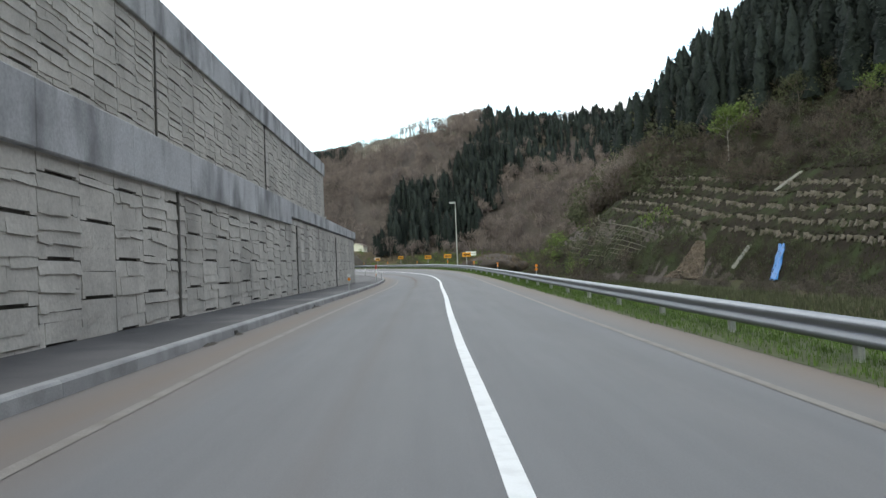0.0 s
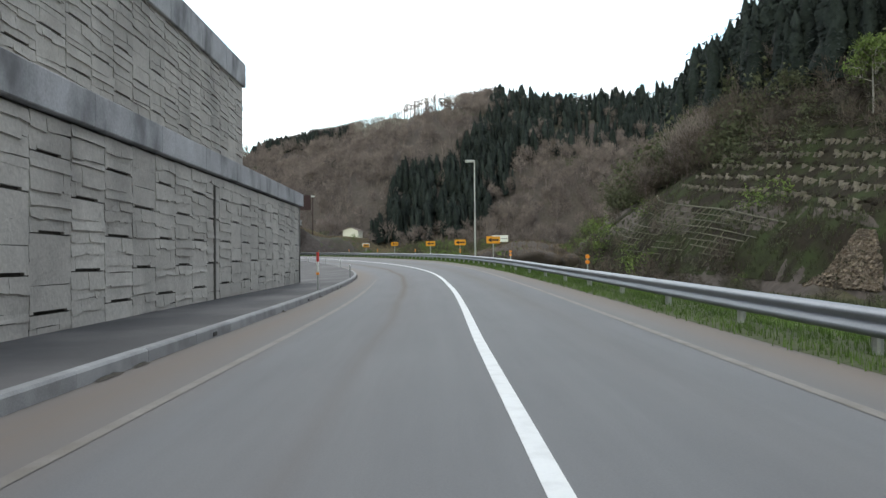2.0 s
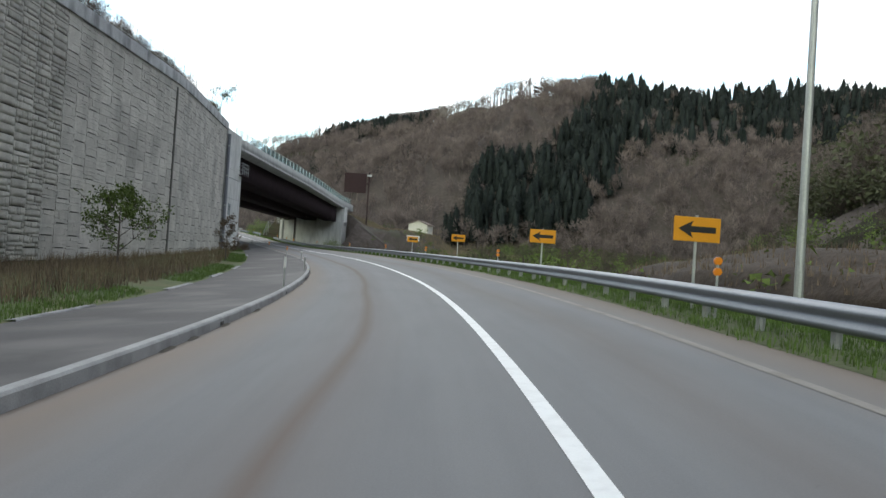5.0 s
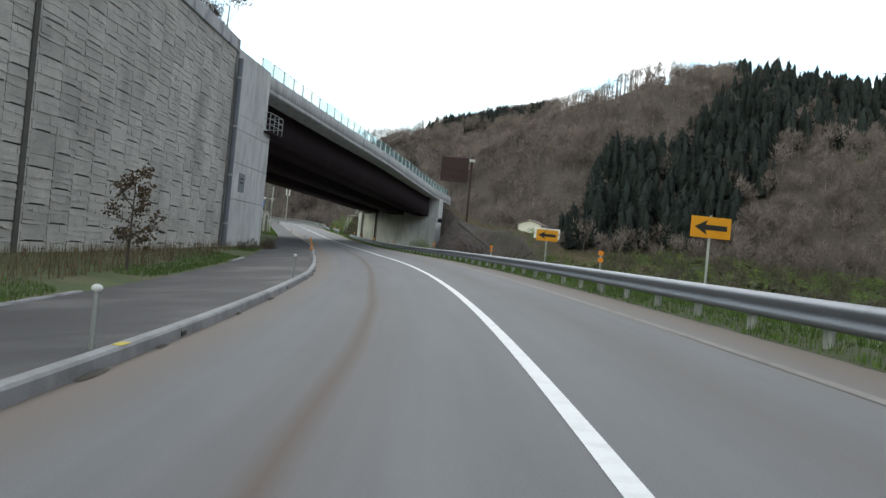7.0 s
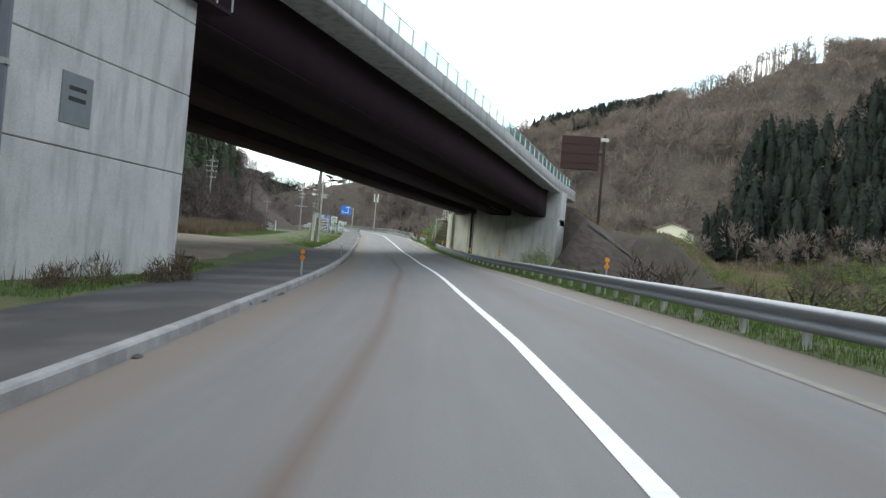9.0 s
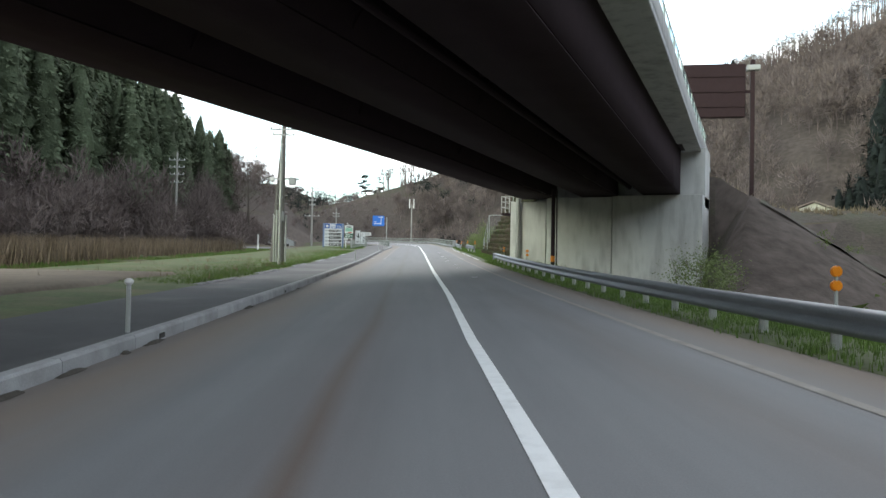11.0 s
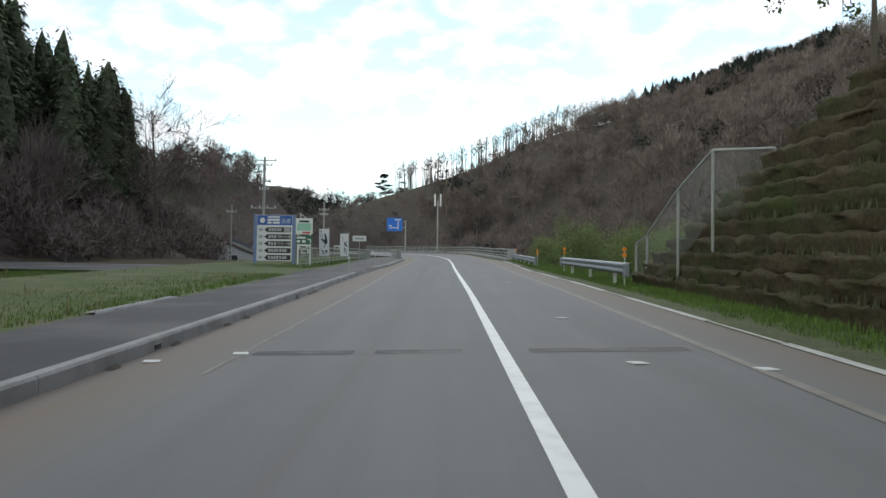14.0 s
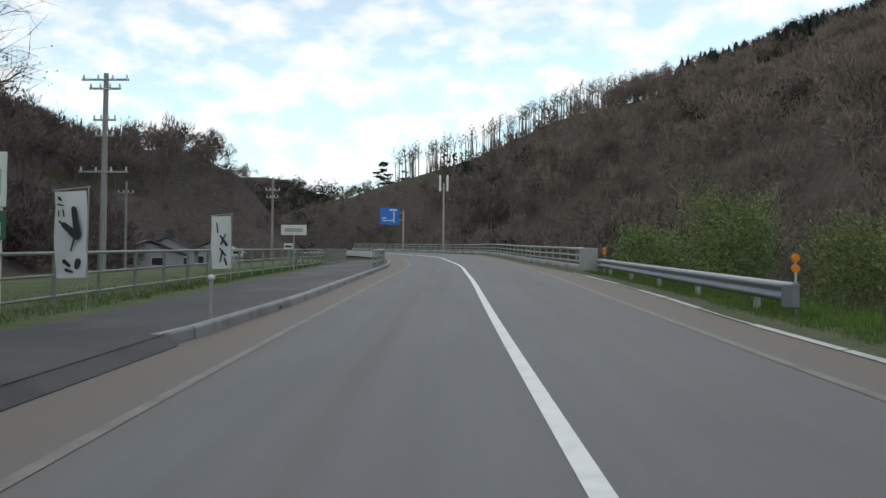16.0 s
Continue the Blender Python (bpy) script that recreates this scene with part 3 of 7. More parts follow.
stripe("centre_line", -60, 398, centre, 0.15, M_PAINT, "solid white painted centre line on the asphalt")
stripe("edge_line", -60, 61, left_line, 0.12, M_WORN, "faded dusty edge line beside the footway kerb")
for e0, e1, ew in ((61.4, 65.5, 0.09), (66.0, 69.0, 0.07), (69.3, 73.5, 0.045)):
    stripe("edge_line", e0, e1, left_line, ew, M_WORN, "last faint remains of the edge line in the bend")
for e0, e1, ew in ((243.0, 249.5, 0.05), (250.0, 256.5, 0.085)):
    stripe("edge_line", e0, e1, left_line, ew, M_WORN, "first faint remains of the edge line past the overpass")
stripe("edge_line", 257, 345, left_line, 0.12, M_WORN, "faded dusty edge line beside the footway kerb")
stripe("edge_line", -60, 398, right_line, 0.13, M_WORN, "thin worn edge line beside the grass verge")


def kerb_mesh(length):
    """A chamfered kerb stone lying along y, its road face at x = 0."""
    bm = bmesh.new()
    prof = [(0.0, -0.1), (0.0, 0.14), (-0.025, 0.17), (-0.15, 0.17), (-0.15, -0.1)]
    a = [bm.verts.new((x, 0.004, z)) for x, z in prof]
    b = [bm.verts.new((x, length - 0.004, z)) for x, z in prof]
    for k in range(len(prof)):
        j = (k + 1) % len(prof)
        bm.faces.new((a[k], b[k], b[j], a[j]))
    bm.faces.new(a)
    bm.faces.new(b[::-1])
    bmesh.ops.recalc_face_normals(bm, faces=bm.faces)
    return from_bm("kerb_stone", bm, M_KERB)


def place_between(ob, a, b):
    """Lies ob's +y along a to b, upright."""
    a, b = Vector(a), Vector(b)
    d = b - a
    yaw, tilt = math.atan2(-d.x, d.y), math.asin(d.z / d.length)
    ob.matrix_basis = Matrix.Translation(a) @ Euler((tilt, 0, yaw)).to_matrix().to_4x4()


# ---------------------------------------------------------------- rock-faced panel walls
PW, PH = 1.49, 1.27
rng = np.random.default_rng(7)


def panel_mesh(seed, height=PH):
    """A precast panel whose face imitates coursed rough stone: low courses split into pillowed blocks with thin joints, and a deep slot under its middle; its back at y = 0 and its face towards -y."""
    r = np.random.default_rng(seed)
    rows = int(r.integers(3, 6)) if height > 1 else 2
    cuts = np.linspace(0.006, height - 0.014, rows + 1)
    cuts[1:-1] += r.uniform(-0.3, 0.3, rows - 1) * height / rows
    verts, faces = [], []
    for k in range(rows):
        stops = [r.uniform(0.1, 0.3), PW - r.uniform(0.1, 0.4)] if k == 0 else sorted(r.uniform(0.2, PW - 0.2, int(r.integers(0, 3))))
        edges = [0.01] + list(stops) + [PW - 0.01]
        inner = 0 < k
        for i, (u0, u1) in enumerate(zip(edges[:-1], edges[1:])):
            slot = k == 0 and i == 1
            lo = cuts[k] + (0.042 if slot else 0.0) + (r.uniform(-0.035, 0.035) if inner else 0.0)
            tilt = r.uniform(-0.045, 0.045) if inner else 0.0
            hi = cuts[k + 1] + (0.02 if k + 1 < rows else 0.0)
            head_depth = r.uniform(0.05, 0.062)
            jut = r.uniform(0.006, 0.038) if inner else 0.012
            n = 4
            o = len(verts)
            for q in np.linspace(0, 1, n):
                u = u0 + (u1 - u0) * q
                wob = r.uniform(-0.012, 0.012) if inner and 0 < q < 1 else 0.0
                depth = head_depth + jut + r.uniform(-0.008, 0.008)
                verts += [(u, 0.0, lo + tilt * (q - 0.5) + wob), (u, -depth, lo + tilt * (q - 0.5) + wob), (u, -head_depth - 0.4 * jut + r.uniform(-0.008, 0.008), (lo + hi) / 2), (u, -head_depth + r.uniform(-0.004, 0.004), hi)]
            for q in range(n - 1):
                e = o + q * 4
                for c in range(3):
                    faces += [(e + c, e + 4 + c, e + 5 + c), (e + c, e + 5 + c, e + 1 + c)]
            for e, flip in ((o, False), (o + 4 * (n - 1), True)):
                f = [(e, e + 1, e + 2), (e, e + 2, e + 3)]
                faces += [q[::-1] for q in f] if flip else f
    me = bpy.data.meshes.new("panel")
    me.from_pydata(verts, [], faces)
    me.materials.append(M_STONE)
    return me


PANELS = [panel_mesh(k) for k in range(12)]
HALVES = [panel_mesh(40 + k, PH / 2) for k in range(6)]


def run_length(points):
    p = np.asarray(points, float)
    return np.r_[0, np.cumsum(np.hypot(*np.diff(p, axis=0).T))]


class Face:
    """A wall's face line in plan, seen from its right-hand side."""

    def __init__(self, points):
        self.p, self.d = np.asarray(points, float), run_length(points)

    def at(self, d):
        return np.array([np.interp(d, self.d, self.p[:, 0]), np.interp(d, self.d, self.p[:, 1])])

    def slab(self, name, base, head, thick, material, parent, step=2.0):
        """An upright slab along the line; base and head are functions of the distance along it."""
        n = max(2, int(self.d[-1] / step) + 1)
        dd = np.linspace(0, self.d[-1], n)
        pts = np.array([self.at(d) for d in dd])
        g = np.gradient(pts, axis=0)
        g /= np.hypot(g[:, 0], g[:, 1])[:, None]
        left = np.c_[-g[:, 1], g[:, 0]]
        b, h = np.array([base(d) for d in dd]), np.array([head(d) for d in dd])
        cols = [np.c_[pts, b], np.c_[pts, h], np.c_[pts + left * thick, h], np.c_[pts + left * thick, b]]
        v = np.stack(cols, 1).reshape(-1, 3)
        a = np.arange(n - 1) * 4
        f = np.concatenate([np.c_[a + k, a + 4 + k, a + 4 + (k + 1) % 4, a + (k + 1) % 4] for k in range(4)])
        f = np.r_[f, [[0, 1, 2, 3]], [[4 * n - 1, 4 * n - 2, 4 * n - 3, 4 * n - 4]]]
        return raw(name, v, f, material, parent)

    def panels(self, parent, base, rows, d0=0.0, d1=None, limit=300):
        """Staggered rock-faced panels; every second column starts with a half panel."""
        n = int(((d1 or self.d[-1]) - d0) / PW)
        made, rest = 0, []
        order = list(range(n))
        for c in order[::-1]:
            a, b = self.at(d0 + c * PW), self.at(d0 + (c + 1) * PW)
            turn = math.atan2(b[1] - a[1], b[0] - a[0])
            z0 = base(d0 + c * PW)
            cells, z = [], 0.0
            if c % 2:
                cells.append((z, True))
                z += PH / 2
            while z < rows * PH - 0.01:
                full = z + PH <= rows * PH + 0.01
                cells.append((z, not full))
                z += PH if full else PH / 2
            for zz, small in cells:
                me = HALVES[rng.integers(len(HALVES))] if small else PANELS[rng.integers(len(PANELS))]
                m = Matrix.Translation((a[0], a[1], z0 + zz)) @ Matrix.Rotation(turn, 4, "Z")
                if made < limit:
                    ob = new("panel", me)
                    ob.parent = parent
                    ob.matrix_basis = m
                else:
                    rest.append((me, np.array(m)))
                made += 1
        if rest:
            vs, fs, o = [], [], 0
            for me, m in rest:
                v = np.array([q.co[:] for q in me.vertices])
                vs.append(v @ m[:3, :3].T + m[:3, 3])
                fs.append(np.array([q.vertices[:] for q in me.polygons]) + o)
                o += len(v)
            tagged(raw("panels", np.concatenate(vs), np.concatenate(fs), M_STONE_REST, parent), kind="stuff")
        return made


def coping_run(face, parent, d0, d1, bottom, height, piece=4.0, lip=0.1):
    """Precast coping blocks on a wall's head, standing a little proud of it."""
    n = max(1, int(round((d1 - d0) / piece)))
    for k in range(n):
        a, b = d0 + (d1 - d0) * k / n, d0 + (d1 - d0) * (k + 1) / n
        pa, pb = face.at(a), face.at(b)
        length = float(np.hypot(*(pb - pa)))
        bm = bmesh.new()
        box(bm, 0.006, length - 0.006, -lip - 0.08, 0.3, 0, height, bevel=0.02)
        ob = part("coping_block", bm, M_COPING, parent)
        turn = math.atan2(pb[1] - pa[1], pb[0] - pa[0])
        slope = math.atan2(bottom(b) - bottom(a), length)
        ob.matrix_basis = Matrix.Translation((pa[0], pa[1], bottom(a))) @ Euler((0, -slope, turn)).to_matrix().to_4x4()


low = Face([(-3.8, -40), (-5.35, 0), (-8.25, 73.4)])
low_off = low.d[1]
wall_low = thing("retaining_wall", "low grey retaining wall of rock-faced concrete panels with stained coping", "retaining wall", kind="structure")
low_base = lambda d: -0.25 + 0.0155 * (d - low_off)  # noqa: E731
low_head = lambda d: 3.2 + 0.0168 * (d - low_off)  # noqa: E731
low.slab("wall_core", low_base, lambda d: low_head(d) + 0.34, 0.5, M_JOINT, wall_low)
low.panels(wall_low, low_base, 3.0, d0=38)
coping_run(low, wall_low, 0, low_off + 34.8, lambda d: low_head(d) - 0.02, 1.0)
coping_run(low, wall_low, low_off + 34.8, low.d[-1], lambda d: low_head(d) + 0.33, 0.63)

high = Face([(-6.0, -40), (-7.6, 0), (-10.4, 70.2)])
high_off = high.d[1]
wall_high = thing("retaining_wall", "high grey retaining wall of rock-faced concrete panels set back above the low one", "retaining wall", kind="structure")
high_base = lambda d: 3.0 + 0.019 * (d - high_off)  # noqa: E731
high_head = lambda d: 8.32 + 0.0275 * (d - high_off)  # noqa: E731
high.slab("wall_core", high_base, high_head, 0.6, M_JOINT, wall_high)
high.panels(wall_high, high_base, 5.0, d0=46)
coping_run(high, wall_high, 0, high.d[-1], lambda d: high_head(d) - 0.02, 1.1)
# the ends turn back into the bank
Face([(-10.55, 70.35), (-24.0, 74.0)]).slab("wall_core", lambda d: 1.0, lambda d: 11.2, 0.6, M_COPING, wall_high)
Face([(-8.3, 73.5), (-23.0, 77.0)]).slab("wall_core", lambda d: 0.8, lambda d: 5.0, 0.5, M_COPING, wall_low)
for fc, ob, d, b_, h_ in ((low, wall_low, low_off + 36.85, low_base, low_head), (low, wall_low, low_off + 18.2, low_base, low_head), (low, wall_low, low_off + 55.4, low_base, low_head), (high, wall_high, high_off + 42.0, high_base, high_head), (high, wall_high, high_off + 24.0, high_base, high_head)):
    p_ = fc.at(d)
    part("slip_joint", bm_box(p_[0] - 0.02, p_[0] + 0.115, p_[1] - 0.035, p_[1] + 0.035, b_(d), h_(d)), M_JOINT, ob)
# earth behind the walls
fill = thing("earth_fill", "rough grassed earth filled in behind the retaining walls", "earth bank", kind="structure")
Face([(-4.4, -40), (-5.95, 0), (-8.8, 73.2)]).slab("terrace", lambda d: 0.5, lambda d: 3.6 + 0.0168 * (d - 40), 2.4, M_DRY, fill)
Face([(-6.7, -40), (-8.3, 0), (-11.1, 70.0)]).slab("upper_terrace", lambda d: 1.0, lambda d: 8.8 + 0.0275 * (d - 40), 45, M_DRY, fill)

big = Face([(-22.6, 72), (-24.6, 92), (-25.9, 112), (-29.0, 138), (-33.66, 158.9)])
wall_big = thing("retaining_wall", "tall grey wall of rock-faced concrete panels running up to the overpass", "retaining wall", kind="structure")
big_base = lambda d: 0.65 + 0.016 * d  # noqa: E731
big_head = lambda d: 13.6 + 0.012 * d  # noqa: E731
big.slab("wall_core", big_base, big_head, 0.8, M_JOINT, wall_big)
big.panels(wall_big, big_base, 10.5, d0=4.0)
part("joint_strip", bm_box(-0.13, 0.13, -0.125, 0.0, 1.0, 14.1, bevel=0.01), M_JOINT, wall_big, "dark vertical joint strip", m=pose(-28.81, 136.45, 0.0, 0, 0, math.degrees(math.atan2(26, -3.1))))
coping_run(big, wall_big, 0, big.d[-1], lambda d: big_head(d) - 0.02, 0.75, 3.8)
Face([(-23.5, 72), (-25.5, 92), (-26.8, 112), (-29.9, 138), (-34.5, 158.8)]).slab("upper_terrace", lambda d: 1.0, lambda d: 14.0 + 0.012 * d, 30, M_DRY, fill)

# ---------------------------------------------------------------- the overpass
BY0, BY1 = 165.9, 229.0


def edge_x(y, across=0.0):
    """The overpass's edge nearest the camera's side, and lines across metres behind it."""
    return -35.0 - 3.0 * (y - BY0) / (BY1 - BY0) - across * (1.0 + 0.0112 * np.clip(BY1 - y, 0, 45))


def soffit(y, across=0.0):
    return float(np.interp(y, [165.9, 185, 202, 229], [11.12, 10.66, 10.12, 9.22])) - 0.013 * across


def head(y, across=0.0):
    return float(np.interp(y, [165.9, 185, 200, 229], [13.6, 13.22, 12.95, 11.92])) - 0.013 * across


def beam(name, across, half, lo, hi, material, parent, y0=BY0 - 0.4, y1=BY1 + 0.4, n=16, label=""):
    """A long bar along the overpass; lo and hi are heights as functions of y and across."""
    ys = np.linspace(y0, y1, n)
    cols = [np.c_[edge_x(ys, across - half), ys, [lo(y, across) for y in ys]], np.c_[edge_x(ys, across - half), ys, [hi(y, across) for y in ys]],
            np.c_[edge_x(ys, across + half), ys, [hi(y, across) for y in ys]], np.c_[edge_x(ys, across + half), ys, [lo(y, across) for y in ys]]]
    v = np.stack(cols, 1).reshape(-1, 3)
    a = np.arange(n - 1) * 4
    f = np.concatenate([np.c_[a + k, a + 4 + k, a + 4 + (k + 1) % 4, a + (k + 1) % 4] for k in range(4)])
    f = np.r_[f, [[0, 1, 2, 3]], [[4 * n - 1, 4 * n - 2, 4 * n - 3, 4 * n - 4]]]
    return raw(name, v, f, material, parent, label=label)


overpass = thing("overpass", "brown steel girder overpass with concrete parapet crossing the road", "bridge", kind="structure")
BOXES = [(0.95, 3.1), (4.7, 6.95), (8.6, 10.9)]
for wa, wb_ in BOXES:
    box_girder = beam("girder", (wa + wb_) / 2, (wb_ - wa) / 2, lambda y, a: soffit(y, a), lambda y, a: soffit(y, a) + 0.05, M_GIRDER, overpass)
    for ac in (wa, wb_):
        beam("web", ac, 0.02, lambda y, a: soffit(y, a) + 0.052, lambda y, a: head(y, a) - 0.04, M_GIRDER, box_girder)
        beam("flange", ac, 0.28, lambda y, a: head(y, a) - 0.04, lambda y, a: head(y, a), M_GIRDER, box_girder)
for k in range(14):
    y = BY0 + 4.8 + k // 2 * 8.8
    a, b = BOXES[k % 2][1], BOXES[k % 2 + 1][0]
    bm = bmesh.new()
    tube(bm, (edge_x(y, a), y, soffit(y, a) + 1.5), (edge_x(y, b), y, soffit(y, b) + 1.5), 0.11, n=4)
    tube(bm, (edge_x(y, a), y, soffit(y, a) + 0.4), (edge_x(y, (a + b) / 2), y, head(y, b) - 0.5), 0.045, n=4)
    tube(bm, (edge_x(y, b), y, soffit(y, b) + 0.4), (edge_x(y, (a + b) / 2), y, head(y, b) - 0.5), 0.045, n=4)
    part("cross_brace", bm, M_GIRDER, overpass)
beam("deck_slab", 5.75, 5.95, lambda y, a: head(y, a) + 0.01, lambda y, a: head(y, a) + 0.34, M_DECK, overpass, BY0 - 1.5, BY1 + 12)
for ac, nm in ((0.0, "parapet"), (11.5, "parapet")):
    beam(nm, ac, 0.15, lambda y, a: head(y, a) - 0.02, lambda y, a: head(y, a) + 1.25, M_DECK, overpass, BY0 - 1.5, BY1 + 12)
bm = bmesh.new()
for ya, yb in zip(np.linspace(BY0, BY1, 7)[:-1], np.linspace(BY0, BY1, 7)[1:]):
    tube(bm, (edge_x(ya, 3.9), ya, soffit(ya, 3.9) + 0.5), (edge_x(yb, 3.9), yb, soffit(yb, 3.9) + 0.5), 0.13, n=10)
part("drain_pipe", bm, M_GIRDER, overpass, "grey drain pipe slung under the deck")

# abutment beside the tall wall: cast in lifts with narrow joints between them
left_abut = thing("abutment", "pale cast concrete abutment with stained joints under the overpass", "abutment", kind="structure")
corner, backc = np.array([-34.5, 166.2]), np.array([-33.5, 159.0])
far_corner = np.array([-52.5, 166.6])
lifts = [2.3, 5.6, 7.9, 10.0, 10.95]
for z0, z1 in zip(lifts[:-1], lifts[1:]):
    ring = [backc, corner, far_corner, np.array([-48.0, 159.0])]
    bm = bmesh.new()
    lo = [bm.verts.new((*p, z0 + 0.012)) for p in ring]
    hi = [bm.verts.new((*p, z1 - 0.012)) for p in ring]
    for k in range(4):
        bm.faces.new((lo[k], lo[(k + 1) % 4], hi[(k + 1) % 4], hi[k]))
    bm.faces.new(hi)
    bm.faces.new(lo[::-1])
    bmesh.ops.recalc_face_normals(bm, faces=bm.faces)
    bmesh.ops.bevel(bm, geom=bm.edges[:], offset=0.02, segments=1, affect="EDGES")
    part("concrete_lift", bm, M_ABUT, left_abut)
bm = bmesh.new()
ring = [backc + (-0.1, 0.1), corner + (-0.1, -0.1), far_corner, np.array([-48.0, 159.1])]
lo = [bm.verts.new((*p, 2.2)) for p in ring]
hi = [bm.verts.new((*p, 10.8)) for p in ring]
for k in range(4):
    bm.faces.new((lo[k], lo[(k + 1) % 4], hi[(k + 1) % 4], hi[k]))
part("joint_core", bm, M_JOINT, left_abut)
# the wing wall above the bearing shelf
bm = bmesh.new()
ring = [backc, np.array([-34.42, 165.3]), np.array([-48.2, 165.4]), np.array([-48.0, 159.0])]
lo = [bm.verts.new((*p, 10.96)) for p in ring]
hi = [bm.verts.new((*p, 14.85)) for p in ring]
for k in range(4):
    bm.faces.new((lo[k], lo[(k + 1) % 4], hi[(k + 1) % 4], hi[k]))
bm.faces.new(hi)
bmesh.ops.recalc_face_normals(bm, faces=bm.faces)
part("wing_wall", bm, M_ABUT, left_abut)

right_abut = thing("abutment", "pale cast concrete abutment at the far end of the overpass", "abutment", kind="structure")
for x0, x1 in ((-49.6, -47.2), (-47.15, -43.0), (-42.95, -37.6)):
    part("concrete_lift", bm_box(x0, x1, BY1, BY1 + 3.5, 2.0, 8.9 if x0 < -49 else soffit(BY1, -x1 - 38) - 0.05, bevel=0.03), M_ABUT, right_abut)
part("back_wall", bm_box(-48.2, -37.6, BY1 + 1.2, BY1 + 3.6, 8.5, 12.1), M_ABUT, right_abut)

# ---------------------------------------------------------------- kerbs and gutters
kerb = thing("kerb", "grey concrete kerb stones with drain notches beside the footway", "kerb", kind="structure")
KERB = kerb_mesh(2.0)


def notch_mesh():
    return from_bm("drain_notch", bm_box(-0.05, 0.012, -0.11, 0.11, 0.02, 0.09, bevel=0.008), M_BLACK)


NOTCH = notch_mesh()
KERB_END = kerb_mesh(0.85)
for s0 in np.arange(-20, 340, 2.0):
    if 269 < s0 < 279.5:
        continue
    a, b = lay(s0, kerb_line(s0)), lay(s0 + 2.0, kerb_line(s0 + 2.0))
    ob = new("kerb_stone", KERB)
    ob.parent = kerb
    place_between(ob, a, b)
    if int(round(s0)) % 10 == 4:
        ob = new("drain_notch", NOTCH)
        ob.parent = kerb
        place_between(ob, lay(s0 + 1, kerb_line(s0 + 1)), b)
# the last stones bend back and sink into the crossing
for a_, b_ in (((279.15, -3.74, -0.015), (280.0, -3.56, 0.0)), ((270.7, -3.75, -0.1), (270.0, -3.6, 0.0))):
    ob = new("kerb_stone", KERB_END)
    ob.parent = kerb
    place_between(ob, lay(*(a_ if a_[0] > 275 else b_)), lay(*(b_ if a_[0] > 275 else a_)))
ramp = ribbon("drive_ramp", 270.02, 279.15, [(lambda s: kerb_line(s) - 0.16, 0.151), (lambda s: kerb_line(s) + 0.06, 0.01)], M_PATH)
tagged(ramp, "dropped asphalt crossing where a side drive meets the road", "ramp", kind="structure")
gutter = thing("gutter", "worn concrete gutter strip between asphalt and grass", "gutter", kind="structure")
for k, s0 in enumerate(np.arange(236, 302, 3.0)):
    jog = 0.0 if k % 3 else 0.05
    ob = ribbon("gutter_block", s0 + 0.03, s0 + 2.97, [(lambda s: grass_edge(s) - 0.02 + jog, 0.012), (lambda s: grass_edge(s) + 0.4 + jog, 0.03), (lambda s: grass_edge(s) + 0.42 + jog, -0.1)], M_ABUT, gutter, 1.0)
verge = ribbon("verge", -60, 345, [(lambda s: grass_edge(s) - 0.01, 0.004), (lambda s: grass_edge(s) + 0.4, 0.05), (lambda s: grass_edge(s) + 1.4, 0.02), (8.0, -0.35)], mat("verge_soil", (0.085, 0.1, 0.045), 0.95, spread=0.4, scale=1.2, fine=10, bump=0.6, bump_scale=0.05))
tagged(verge, "strip of soil and grass beside the road", "verge", kind="structure")
lawn = ribbon("meadow", 74, 345, [(-13.0, 0.3), (-9.5, 0.22), (lambda s: path_back(s) - 0.4, 0.16), (lambda s: path_back(s) + 0.01, 0.125)], mat("meadow_soil", (0.085, 0.115, 0.04), 0.95, spread=0.4, scale=0.8, fine=10, bump=0.6, bump_scale=0.05, stain=((0.17, 0.14, 0.08), 0.5, 0.6, (1, 1, 1))))
tagged(lawn, "rough meadow of grass and dry stems behind the footway", "meadow", kind="structure")
for s0 in (76, 84, 96, 108, 118, 128, 152, 206, 214, 223, 232, 240, 249):
    ob = ribbon("edging_slab", s0, s0 + 4.5, [(lambda s: path_back(s) - 0.12, 0.17), (lambda s: path_back(s) + 0.08, 0.17), (lambda s: path_back(s) + 0.085, 0.1)], M_KERB, None, 1.5)
    tagged(ob, "thin concrete edging slab along the footway's back", "edging", "footway edging", "structure")

# ---------------------------------------------------------------- plants: shapes as arrays of triangles


def blade(a, b, w, r):
    """A slender triangle from a to b."""
    d = b - a
    n = np.cross(d, r.normal(size=3))
    n = n / (np.linalg.norm(n) + 1e-9) * w
    return np.array([a - n, a + n, b])


